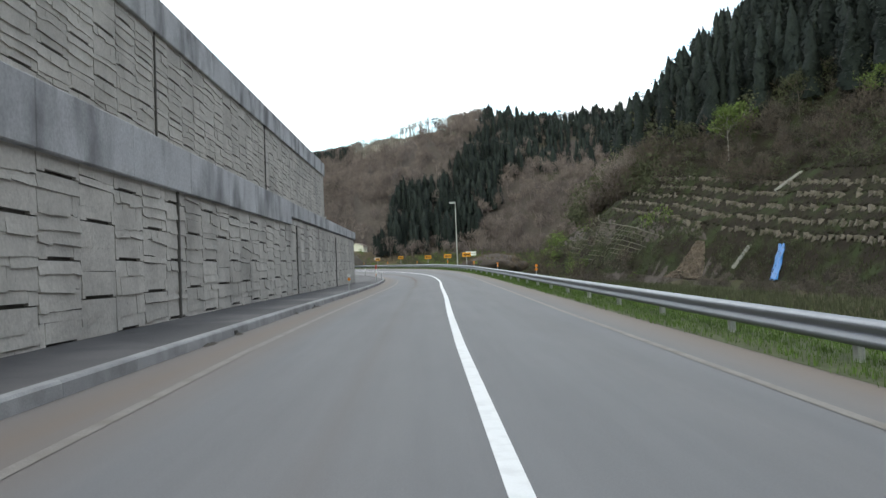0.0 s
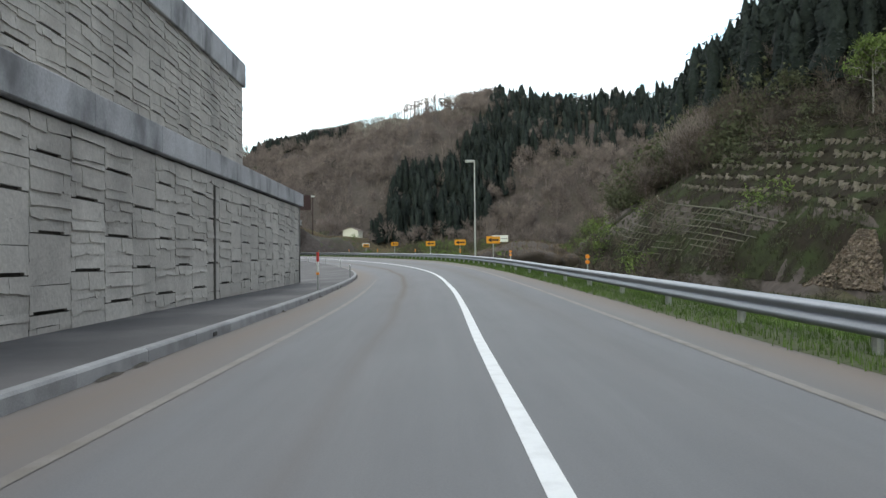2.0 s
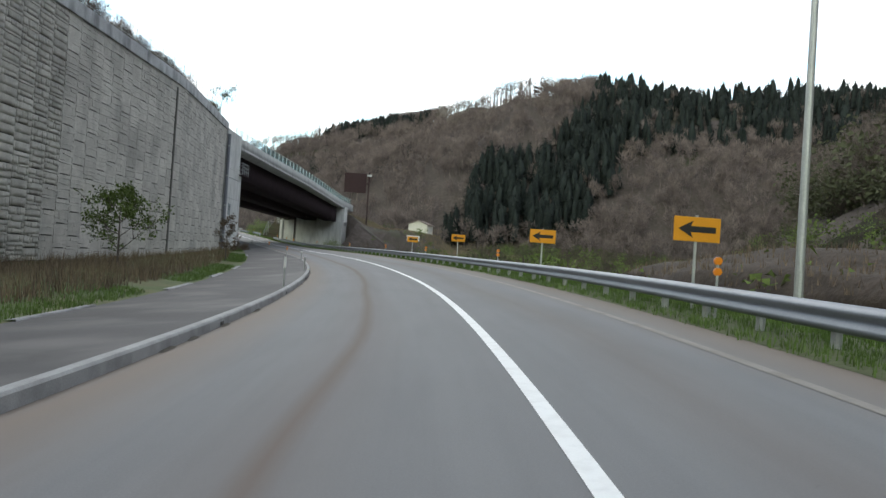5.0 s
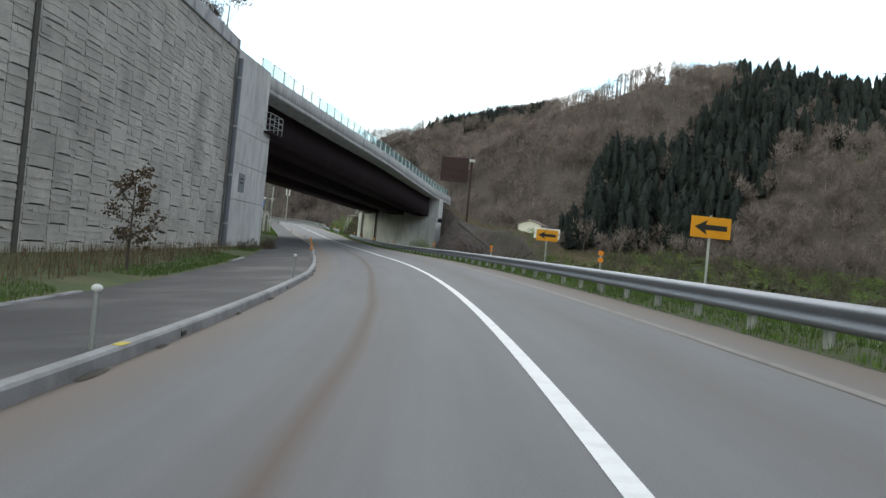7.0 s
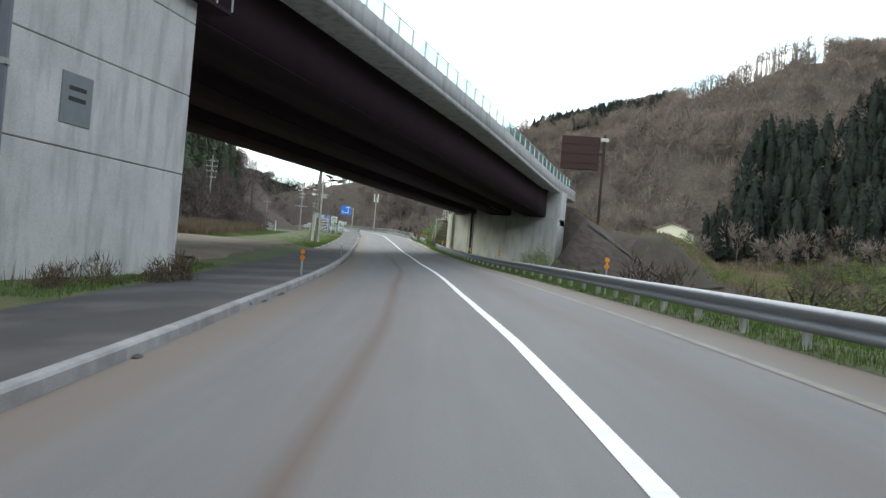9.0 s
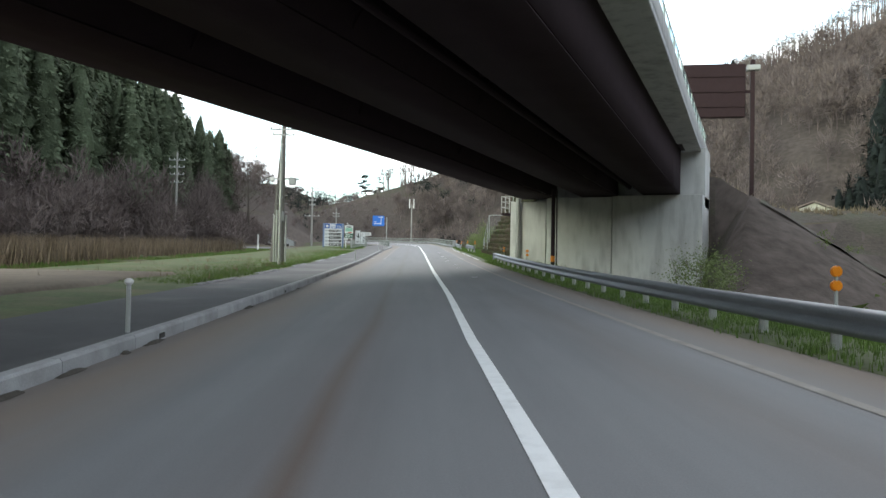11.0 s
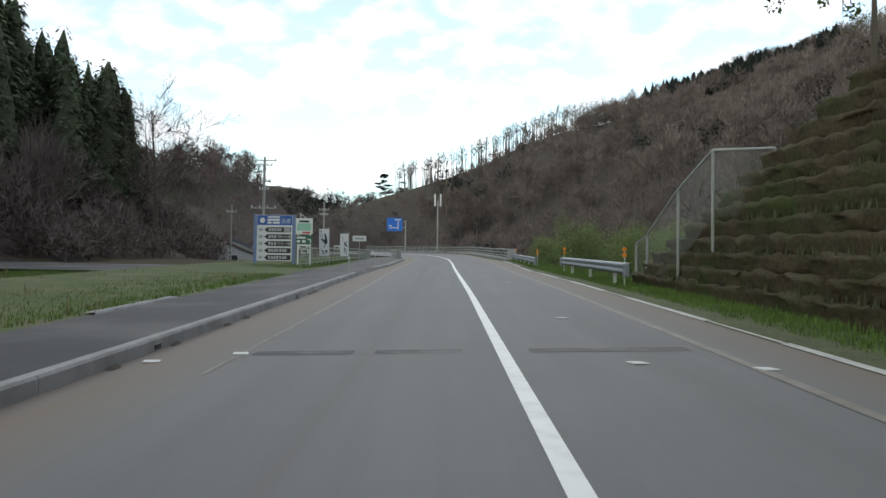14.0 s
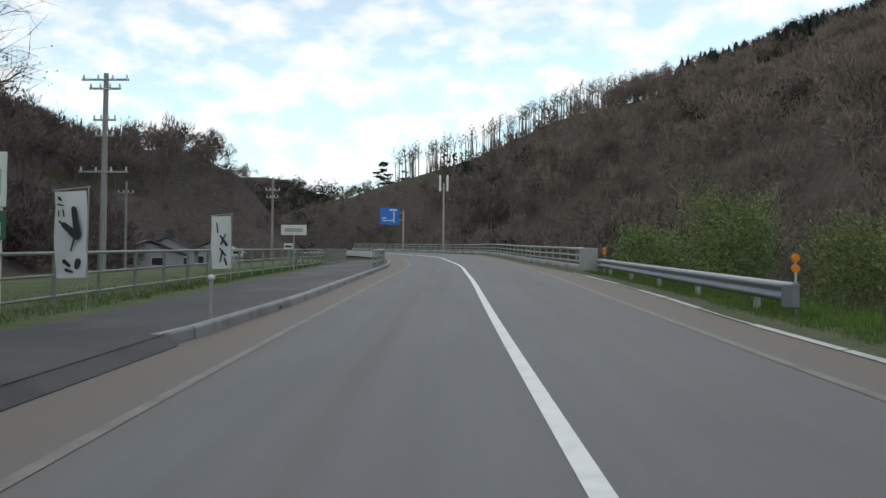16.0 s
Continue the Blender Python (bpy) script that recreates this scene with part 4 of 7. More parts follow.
def bare_tree(seed, height=9.0, limbs=11, twigs=7, fine=2, width=0.05, spread=0.36, lift=0.35):
    """A leafless broad-leaved tree: trunk, rising limbs, twigs and twig tips."""
    r = np.random.default_rng(seed)
    tri = []
    bend = r.normal(size=2) * 0.05 * height
    at = lambda t: np.array([bend[0] * t * t, bend[1] * t * t, height * t * 0.92])  # noqa: E731
    wt = 0.018 * height
    for k in range(3):
        a0, a1 = k * 2.094, (k + 1) * 2.094
        p0, p1 = np.array([math.cos(a0), math.sin(a0), 0]) * wt, np.array([math.cos(a1), math.sin(a1), 0]) * wt
        tri += [np.array([at(0) + p0, at(0) + p1, at(0.55) + p0 * 0.5]), np.array([at(0) + p1, at(0.55) + p1 * 0.5, at(0.55) + p0 * 0.5]), np.array([at(0.55) + p0 * 0.5, at(0.55) + p1 * 0.5, at(1.0)])]
    for i in range(limbs):
        t = lift + (0.92 - lift) * (i + r.uniform(0, 1)) / limbs
        az = i * 2.4 + r.uniform(-0.4, 0.4)
        length = height * spread * (1.25 - t) * r.uniform(0.8, 1.25)
        rise = r.uniform(0.35, 1.0)
        d = np.array([math.cos(az), math.sin(az), rise])
        d /= np.linalg.norm(d)
        a = at(t)
        b = a + d * length
        tri.append(blade(a, b, width * 1.4, r))
        for j in range(twigs):
            q = r.uniform(0.3, 1.0)
            c = a + d * length * q
            e = d + r.normal(size=3) * 0.55 + np.array([0, 0, 0.25])
            e /= np.linalg.norm(e)
            m = length * r.uniform(0.3, 0.55)
            tri.append(blade(c, c + e * m, width, r))
            for _ in range(fine):
                g = e + r.normal(size=3) * 0.6
                g /= np.linalg.norm(g)
                h = c + e * m * r.uniform(0.3, 1)
                tri.append(blade(h, h + g * m * r.uniform(0.4, 0.8), width * 0.8, r))
    return np.array(tri)


def joined(parts):
    """One prototype from several (points, triangles) pairs."""
    v, f, o = [], [], 0
    for p, q in parts:
        v.append(p)
        f.append(np.asarray(q) + o)
        o += len(p)
    return np.concatenate(v), np.concatenate(f)


def loose(tri):
    """Separate triangles as a (points, triangles) pair."""
    v = np.asarray(tri).reshape(-1, 3)
    return v, np.arange(len(v)).reshape(-1, 3)


def conifer(seed, height=15.0, sprays=300, girth=0.15, size=0.05, base=0.1, rings=9, sides=8, taper=0.55):
    """A cedar or fir of drooping tiers: a lumpy dark body, hung with many small sprays that make its outline uneven."""
    r = np.random.default_rng(seed)
    lump = r.uniform(0.5, 1.35, (rings + 1, sides))
    body = []
    for i in range(rings):
        t = base + (0.97 - base) * i / (rings - 1)
        for k in range(sides):
            a = (k + 0.5 * (i % 2)) * 6.283 / sides
            w = (girth * (1.03 - t) ** taper * 0.6 * lump[i, k] * (1.15 if i % 2 else 0.85)) if i < rings - 1 else 0.004
            body.append((math.cos(a) * w, math.sin(a) * w, t - (0.03 if i % 2 else 0.0) + r.normal() * 0.008))
    faces = []
    for i in range(rings - 1):
        for k in range(sides):
            a, b = i * sides + k, i * sides + (k + 1) % sides
            faces += [(a, b, b + sides), (a, b + sides, a + sides)]
    tri = []
    for k in range(3):
        p, q = [np.array([math.cos(m * 2.094), math.sin(m * 2.094), 0]) * 0.012 for m in (k, k + 1)]
        tri.append(np.array([p, q, [0.0, 0.0, 0.4]]))
    for _ in range(sprays):
        t = base + (1 - base) * (1 - r.uniform(0, 1) ** 0.62)
        az = r.uniform(0, 6.283)
        i, k = min(rings - 1, int((t - base) / (1 - base) * rings)), int(az / 6.2832 * sides)
        reach = girth * (1.03 - t) ** taper * lump[i, k] + 0.006
        d, n = np.array([math.cos(az), math.sin(az), 0]), np.array([-math.sin(az), math.cos(az), 0])
        a = d * reach * r.uniform(0.4, 1.0) + np.array([0, 0, t])
        tip = a + d * size * r.uniform(0.5, 1.1) + np.array([0, 0, -size * r.uniform(0.1, 0.9)]) + n * size * r.uniform(-0.5, 0.5)
        w = n * size * r.uniform(0.22, 0.5) + np.array([0, 0, size * r.uniform(-0.15, 0.15)])
        tri.append(np.array([a - w, a + w, tip]))
    v, f = joined([(np.array(body), faces), loose(tri)])
    return v * height, f


def soft_crown(seed, twigs=235, wide=0.3, low=0.14, size=0.12, lobes=7, lean=0.3, thin=0.0098):
    """A leafless tree of unit height seen from afar: trunk, a few limbs, and a cloud of fine twigs that fan out and up in several lobes."""
    r = np.random.default_rng(seed)
    tri = []
    for k in range(3):
        a0, a1 = k * 2.094, (k + 1) * 2.094
        p0, p1 = np.array([math.cos(a0), math.sin(a0), 0]) * 0.014, np.array([math.cos(a1), math.sin(a1), 0]) * 0.014
        tri.append(np.array([p0, p1, [0.0, 0.0, 0.75]]))
    az = np.arange(lobes) * 2.4 + r.uniform(0, 1, lobes)
    reach = wide * r.uniform(0.3, 0.75, lobes)
    reach[0] = 0.0
    mid = np.c_[np.cos(az) * reach, np.sin(az) * reach, low + (0.98 - low) * r.uniform(0.25, 0.6, lobes)]
    mid[0, 2] = 0.66
    rad = np.c_[np.full(lobes, wide * 0.55), np.full(lobes, wide * 0.55), np.full(lobes, (1 - low) * 0.3)] * r.uniform(0.75, 1.15, (lobes, 1))
    for k in range(lobes):
        tri.append(blade(np.array([0, 0, low + 0.08 * k / lobes]), mid[k] + np.array([0, 0, 0.1]), 0.008, r))
    for _ in range(twigs):
        k = r.integers(lobes)
        o = r.normal(size=3) + np.array([0, 0, 0.3])
        o /= np.linalg.norm(o)
        p = mid[k] + o * rad[k] * r.uniform(0.35, 0.9)
        up = np.array([0, 0, 0.8]) + o * 0.8 + r.normal(size=3) * lean
        up /= np.linalg.norm(up)
        tri.append(blade(p, p + up * size * r.uniform(0.6, 1.5), thin * r.uniform(0.6, 1.3), r))
    return np.array(tri)


def leafy(seed, size=(2.0, 2.0, 1.8), leaves=420, leaf=0.11, clumps=14, base=0.2):
    """A crown of small leaves gathered in clumps, with gaps between them."""
    r = np.random.default_rng(seed)
    size = np.array(size)
    c = r.normal(size=(clumps, 3))
    c = c / np.linalg.norm(c, axis=1)[:, None] * r.uniform(0.35, 0.95, (clumps, 1)) * size * np.array([1, 1, 0.5]) + np.array([0, 0, size[2] * 0.5 + base])
    k = r.integers(clumps, size=leaves)
    p = c[k] + r.normal(size=(leaves, 3)) * size * np.array([0.2, 0.2, 0.12])
    p[:, 2] = np.abs(p[:, 2] - base * 0.5) + base * 0.5
    a, b = r.normal(size=(leaves, 3)), r.normal(size=(leaves, 3))
    a /= np.linalg.norm(a, axis=1)[:, None]
    b /= np.linalg.norm(b, axis=1)[:, None]
    s = leaf * r.uniform(0.6, 1.5, (leaves, 1))
    return np.stack([p - a * s, p + a * s, p + b * s * 1.3], 1)


def forest(name, protos, xy, heights, material, label, category, ground_z=None, seed=1, stretch=None, sink=0.1):
    """Joins many plants into one object: every place takes one of the prototypes (unit height), turned and scaled."""
    r = np.random.default_rng(seed)
    xy, heights = np.asarray(xy, float), np.asarray(heights, float)
    z = top(xy[:, 0], xy[:, 1]) if ground_z is None else ground_z
    which, turn = r.integers(len(protos), size=len(xy)), r.uniform(0, 6.283, len(xy))
    wide = heights * r.uniform(0.8, 1.25, len(xy)) * (1.0 if stretch is None else stretch)
    out = []
    for k, proto in enumerate(protos):
        i = np.flatnonzero(which == k)
        if not len(i):
            continue
        c, s = np.cos(turn[i])[:, None], np.sin(turn[i])[:, None]
        v, f = proto if isinstance(proto, tuple) else loose(proto)
        x, y, zz = v[None, :, 0] * wide[i, None], v[None, :, 1] * wide[i, None], v[None, :, 2] * heights[i, None]
        w = np.stack([x * c - y * s + xy[i, 0, None], x * s + y * c + xy[i, 1, None], zz + z[i, None] - sink], -1)
        out.append((w.reshape(-1, 3), (f[None] + (np.arange(len(i)) * len(v))[:, None, None]).reshape(-1, 3)))
    ob = raw(name, *joined(out), material, smooth=isinstance(protos[0], tuple))
    return tagged(ob, label, category, kind="stuff")


def scatter(n, x0, x1, y0, y1, keep, seed):
    r = np.random.default_rng(seed)
    x, y = r.uniform(x0, x1, n), r.uniform(y0, y1, n)
    m = keep(x, y)
    return np.c_[x, y][m]


BARE = [soft_crown(k) for k in range(12)]
BARE_NEAR = [soft_crown(20 + k, 700, 0.32, 0.12, 0.13, 9, 0.35, 0.0036) for k in range(6)]
BARE_TALL = [bare_tree(60 + k, 1.0, 8, 5, 1, 0.007, 0.17, 0.5) for k in range(6)]
FIR = [conifer(k, 1.0, 190, 0.21, 0.055, 0.1, 6, 6, 0.42) for k in range(8)]
FIR_HILL = [conifer(50 + k, 1.0, 400, 0.18, 0.034) for k in range(6)]
FIR_NEAR = [conifer(30 + k, 1.0, 850, 0.18, 0.03, 0.1, 11, 8) for k in range(6)]
SCRUB = [leafy(k, (0.55, 0.55, 0.8), 220, 0.036, 12, 0.08) for k in range(6)]
TWIGGY = [soft_crown(90 + k, 260, 0.42, 0.02, 0.17, 8, 0.5, 0.011) for k in range(8)]


def far_cap(x, y):
    return side(FOOT_FAR, x, y)


def fir_zone(x, y):
    """Where conifers were planted on the far hill."""
    fuzz = 9 * np.sin(x * 0.31 + y * 0.17) + 7 * np.sin(x * 0.13 - y * 0.41) + 5 * np.sin(x * 0.9 + y * 0.7)
    left = np.interp(y, [316, 333, 346, 358, 375, 410, 440], [-28, -21, -14, 2, 11, 20, 25])
    right = np.interp(y, [305, 318, 340, 363, 380, 440], [4, 10, 22, 34, 40, 60])
    low = (x + fuzz * 0.25 > left) & (x - fuzz * 0.25 < right) & (y > 312)
    brow = (x > 26) & (x < 190) & (y + fuzz > 370 + 0.15 * (x - 36))
    rim = (x < -56) & (x > -122) & (side(FOOT_FAR, x, y) > crest(x) - 22 + fuzz * 0.6)
    return low | brow | rim


def ridge_line(x):
    """Plan y of the far hill's skyline."""
    return np.interp(x, [-172, -160, -149, -133, -118, -112, -101, -82, -68, -51, -37, -25, 6], [440, 448, 464, 473, 496, 502, 513, 490, 490, 466, 442, 418, 416])


def ridge_span(x):
    return (x < -116) & (x > -176) | (x > -50) & (x < 6)


rs = np.random.default_rng(11)
pts = scatter(13000, -330, 230, 300, 600, lambda x, y: (far_cap(x, y) > 3) & (far_cap(x, y) < crest(x) - 3) & ~(ridge_span(x) & (y > ridge_line(x) - 13)), 21)
z_f = fir_zone(pts[:, 0], pts[:, 1])
firs, bares = pts[z_f], pts[~z_f]
bares = bares[np.argsort(np.abs(np.sin(np.arange(len(bares)) * 12.9898)))]
firs = firs[np.sin(firs[:, 0] * 0.33 + 1.3 * np.sin(firs[:, 1] * 0.21)) + np.sin(firs[:, 1] * 0.29 - firs[:, 0] * 0.17) > -1.05]
forest("far_woods", BARE, bares[:3100], rs.uniform(5.5, 10.5, len(bares[:3100])) * np.interp(bares[:3100, 0], [-235, -205, -165, -145], [0.6, 0.35, 0.4, 1.0]), M_TWIG, "leafless brown broad-leaved woods on the far hill", "woods", seed=3)
forest("far_conifers", FIR, firs[:1250], rs.triangular(4, 9, 14, len(firs[:1250])) * np.where(far_cap(firs[:1250, 0], firs[:1250, 1]) > crest(firs[:1250, 0]) - 30, 0.62, 1.0), M_NEEDLE, "dark green conifer stands on the far hill", "woods", seed=4)
thick = scatter(9000, -30, 62, 312, 372, lambda x, y: (far_cap(x, y) > 3) & fir_zone(x, y), 22)[:330]
thick = thick[np.sin(thick[:, 0] * 0.4 + thick[:, 1] * 0.3) > -0.75]
forest("valley_firs", FIR, thick, rs.triangular(5, 11, 15, len(thick)), M_NEEDLE, "dense dark firs at the far hill's foot", "woods", seed=24)
forest("fir_gap_trees", BARE, pts[z_f][1250:1400], rs.uniform(5, 10, 150), M_TWIG, "leafless brown trees among the far hill's conifers", "woods", seed=27)
dark = bares[3100:]
dark = dark[(dark[:, 0] < -35) & (dark[:, 0] > -210) & (np.sin(dark[:, 0] * 0.11 + dark[:, 1] * 0.07) > 0.2)][:80]
forest("hill_evergreens", SCRUB, dark, rs.uniform(4.5, 8.5, len(dark)), M_NEEDLE, "dark rounded evergreens among the bare woods of the far hill", "woods", seed=20)
rimf = scatter(9000, -114, -54, 440, 540, lambda x, y: np.abs(y - ridge_line(x)) < 8, 39)[:280]
forest("rim_conifers", FIR, rimf, rs.uniform(5.5, 9.5, len(rimf)), M_NEEDLE, "row of dark firs along the far hill's rim", "woods", seed=19)
# the thin row of tall pale trunks on the skyline
ridge = scatter(9000, -176, 6, 405, 510, lambda x, y: (np.abs(y - ridge_line(x) - 1) < 3.5) & ridge_span(x), 23)[:560]
forest("ridge_trees", BARE_TALL, ridge, rs.uniform(8.5, 11.5, len(ridge)), M_PALE, "row of tall bare trees along the ridge", "woods", seed=5)
# the near hill on the right: scrub below, conifers above
near_r = scatter(22000, 18, 150, -20, 290, lambda x, y: (side(FOOT_RIGHT, x, y) > 10) & (side(FOOT_RIGHT, x, y) < 85), 25)
d_r = side(FOOT_RIGHT, near_r[:, 0], near_r[:, 1])
high_r = near_r[(d_r > np.interp(near_r[:, 1], [100, 135, 150, 195, 215], [19.5, 16, 16.5, 19, 27])) & (d_r < 46) & (near_r[:, 1] < 225) & (near_r[:, 1] > 28)][:640]
forest("hill_conifers", FIR_HILL, high_r, rs.uniform(0.75, 1.15, len(high_r)) * np.interp(high_r[:, 1], [110, 150], [10.5, 15.0]), M_NEEDLE, "dark conifers along the top of the near hillside", "woods", seed=6)
fore = near_r[(d_r < np.interp(near_r[:, 1], [130, 150, 195], [17, 20, 27])) & (near_r[:, 1] > 118) & (near_r[:, 1] < 225)]
forest("hillside_trees", BARE_NEAR, fore[:170], rs.uniform(4, 7.5, 170), M_BRUSH, "leafless brown trees before the conifers of the near hillside", "woods", seed=25)
forest("hillside_saplings", SCRUB, fore[170:330], rs.uniform(3.5, 7, 160), M_OLIVE, "olive young trees coming into leaf before the conifers", "woods", seed=26)
brow_r = near_r[(d_r > 10) & (d_r < 24) & (near_r[:, 1] > 125) & (near_r[:, 1] < 225)]
forest("brow_trees", BARE_NEAR, brow_r[:110], rs.uniform(6, 9, 110), M_TWIG, "leafless grey trees on the near hill's brow", "woods", seed=28)
forest("brow_saplings", SCRUB, brow_r[110:300], rs.uniform(5, 8.5, 190), M_OLIVE, "olive trees coming into leaf on the near hill's brow", "woods", seed=29)
mid_r = near_r[(d_r < 25) | (near_r[:, 1] > 200) & (d_r < 40)]
forest("hillside_brush", TWIGGY, mid_r[:640], rs.uniform(2.0, 4.7, len(mid_r[:640])), M_BRUSH, "brown leafless brush on the near hillside", "brush", seed=7)
forest("hillside_scrub", SCRUB, mid_r[800:1400], rs.uniform(1.8, 5.0, len(mid_r[800:1400])), M_OLIVE, "olive green scrub coming into leaf on the near hillside", "brush", seed=8)
# scrub on the gully and the foot of the far hill
low_r = scatter(9000, -60, 60, 95, 335, lambda x, y: (lambda su: (su[1] > 9.5) & (side(FOOT_RIGHT, x, y) < 6) & (far_cap(x, y) < 14) & ~((x < -30) & (x > -52) & (y > 205) & (y < 262)) & ~((x < -14) & (x > -56) & (y > 200) & (y < 322)))(chain(x, y)), 27)
n1 = 300
forest("gully_brush", TWIGGY, low_r[:n1], rs.uniform(1.4, 4.0, n1), M_BRUSH, "brown leafless brush in the gully beside the road", "brush", seed=9)
forest("gully_scrub", SCRUB, low_r[n1:n1 + 330], rs.uniform(1.5, 3.8, 330), M_OLIVE, "olive green bushes in the gully beside the road", "brush", seed=10)
forest("gully_bushes", SCRUB, low_r[n1 + 330:n1 + 680], rs.uniform(1.4, 3.8, 350), M_LEAF, "fresh green bushes in the gully beside the road", "brush", seed=12)
# the hill on the left past the overpass
left_all = scatter(40000, -340, -70, 150, 400, lambda x, y: (side(FOOT_LEFT, x, y) > 1.5) & (side(FOOT_LEFT, x, y) < 110) & (x > -330) & ((y > 262) | (side(FOOT_LEFT, x, y) < 70)), 29)
dl_all = side(FOOT_LEFT, left_all[:, 0], left_all[:, 1])
cut = (left_all[:, 1] < 270 + 8 * np.sin(left_all[:, 0])) & (dl_all > 4)
fl = np.concatenate([left_all[cut & (left_all[:, 1] > 190) & (dl_all < 40)][:400], scatter(4000, -130, -100, 246, 282, lambda x, y: (side(FOOT_LEFT, x, y) > 4) & (side(FOOT_LEFT, x, y) < 26), 30)[:150]])
forest("left_conifers", FIR_NEAR, fl, rs.uniform(0.8, 1.15, len(fl)) * np.interp(fl[:, 1], [235, 262, 282], [17.5, 14.0, 11.0]), M_CEDAR, "tall dark cedars on the hillside beyond the field", "woods", seed=13)
bl = left_all[~cut][:1600]
forest("left_woods", BARE, bl, rs.uniform(5, 9, len(bl)) * np.where((side(FOOT_LEFT, bl[:, 0], bl[:, 1]) < 13) & (bl[:, 1] > 286), 0.4, 1.0), M_TWIG, "leafless brown woods on the hillside beyond the field", "woods", seed=14)
lf = scatter(9000, -320, -190, 400, 520, lambda x, y: (far_cap(x, y) > 34) & (far_cap(x, y) < crest(x) + 4), 37)[:150]
forest("saddle_evergreens", SCRUB, lf, rs.uniform(4, 8, len(lf)), M_NEEDLE, "dark rounded evergreens along the valley's far ridge", "woods", seed=18)
lp = scatter(9000, -330, -100, 250, 400, lambda x, y: (side(FOOT_LEFT, x, y) > 25) & (side(FOOT_LEFT, x, y) < 90) & (np.sin(x * 0.11 + y * 0.07) > -0.2), 33)[:240]
forest("ridge_evergreens", SCRUB, lp, rs.uniform(5, 9, len(lp)), M_NEEDLE, "dark rounded evergreens along the ridge beyond the field", "woods", seed=16)
edge_l = scatter(5000, -150, -70, 180, 330, lambda x, y: np.abs(side(FOOT_LEFT, x, y) - 1) < 4, 31)[:220]
forest("field_brush", TWIGGY, edge_l, rs.uniform(2.5, 5.0, len(edge_l)), M_TWIG, "brown leafless brush along the field's edge", "brush", seed=15)


front = scatter(3000, -112, -80, 190, 266, lambda x, y: np.abs(side(FOOT_LEFT, x, y)) < 3, 35)[:26]
forest("front_trees", BARE_NEAR, front, rs.uniform(6, 9.5, len(front)), M_TWIG, "leafless grey-brown trees standing before the cedars", "woods", seed=17)

# ---------------------------------------------------------------- grass
def tuft_field(name, pts_xyz, height, material, label, category, seed, width=0.012, per=3):
    r = np.random.default_rng(seed)
    n = len(pts_xyz) * per
    p = np.repeat(np.asarray(pts_xyz), per, 0) + np.c_[r.normal(size=(n, 2)) * 0.07, np.zeros(n)]
    h = height * r.uniform(0.5, 1.3, n)
    az, lean = r.uniform(0, 6.283, n), r.uniform(0.05, 0.5, n)
    tipv = p + np.c_[np.cos(az) * lean * h, np.sin(az) * lean * h, h]
    side_v = np.c_[-np.sin(az), np.cos(az), np.zeros(n)] * (width * r.uniform(0.6, 1.6, n))[:, None]
    v = np.stack([p - side_v - [0, 0, 0.03], p + side_v - [0, 0, 0.03], tipv], 1).reshape(-1, 3)
    return tagged(raw(name, v, np.arange(len(v)).reshape(-1, 3), material), label, category, kind="stuff")


def strip_points(n, s0, s1, u0, u1, h, seed, keep=None):
    r = np.random.default_rng(seed)
    s, q = r.uniform(s0, s1, n), r.uniform(0, 1, n)
    a = u0(s) if callable(u0) else np.full(n, float(u0))
    b = u1(s) if callable(u1) else np.full(n, float(u1))
    u = a + (b - a) * q
    if keep is not None:
        m = keep(s, u)
        s, u = s[m], u[m]
    return lay(s, u, h)


tuft_field("verge_grass", strip_points(30000, 2, 302, lambda s: grass_edge(s) + np.where(s > 235, 0.46, 0.05), lambda s: grass_edge(s) + 1.7, 0.03, 41), 0.1, M_GRASS, "green spring grass along the road's verge", "grass", 42, 0.009, 5)
tuft_field("verge_weeds", strip_points(5200, 2, 302, lambda s: grass_edge(s) + 0.7, 8.0, -0.1, 43), 0.26, M_GRASS, "taller weeds behind the guard rail", "weeds", 44, 0.012, 4)
patchy = lambda s, u: (np.sin(s * 0.5) + np.sin(s * 0.23 + u) + 0.4 * np.sin(u * 2.1)) > -0.5  # noqa: E731
tuft_field("meadow_grass", strip_points(42000, 76, 178, lambda s: path_back(s) - 0.15, -13.5, 0.18, 45, patchy), 0.1, M_GRASS, "low green grass behind the footway", "grass", 46, 0.01, 3)
tuft_field("meadow_stems", strip_points(6000, 76, 178, lambda s: path_back(s) - 1.4, -15, 0.2, 47), 0.5, M_DRY, "dry brown stems below the tall wall", "dry grass", 48, 0.012, 3)
tuft_field("brown_stems", strip_points(3200, 75, 122, lambda s: path_back(s) - 1.2, -17, 0.15, 57, lambda s, u: np.sin(s * 0.7 + u) + np.sin(u * 1.3) > -0.7), 0.6, M_STEM, "brown dead stems and brambles before the tall wall", "dry grass", 58, 0.012, 4)
rg_ = np.random.default_rng(61)
q_ = lay(rg_.uniform(258, 306, 26000), rg_.uniform(6.2, 36, 26000))
q_[:, 2] = top(q_[:, 0], q_[:, 1])
tuft_field("right_meadow_grass", q_, 0.16, M_GRASS, "green grass of the low meadow behind the guard rail", "grass", 62, 0.016, 3)
dirt = ribbon("bare_earth", 180, 211, [(-22, 0.3), (-14, 0.3), (lambda s: -8.3 + 0.2 * np.sin(s * 0.9), 0.3), (lambda s: -8.1 + 0.2 * np.sin(s * 0.9), 0.1)], mat("tan_bare_earth", (0.21, 0.175, 0.135), 0.95, spread=0.25, scale=0.6, fine=8, bump=0.5, bump_scale=0.04))
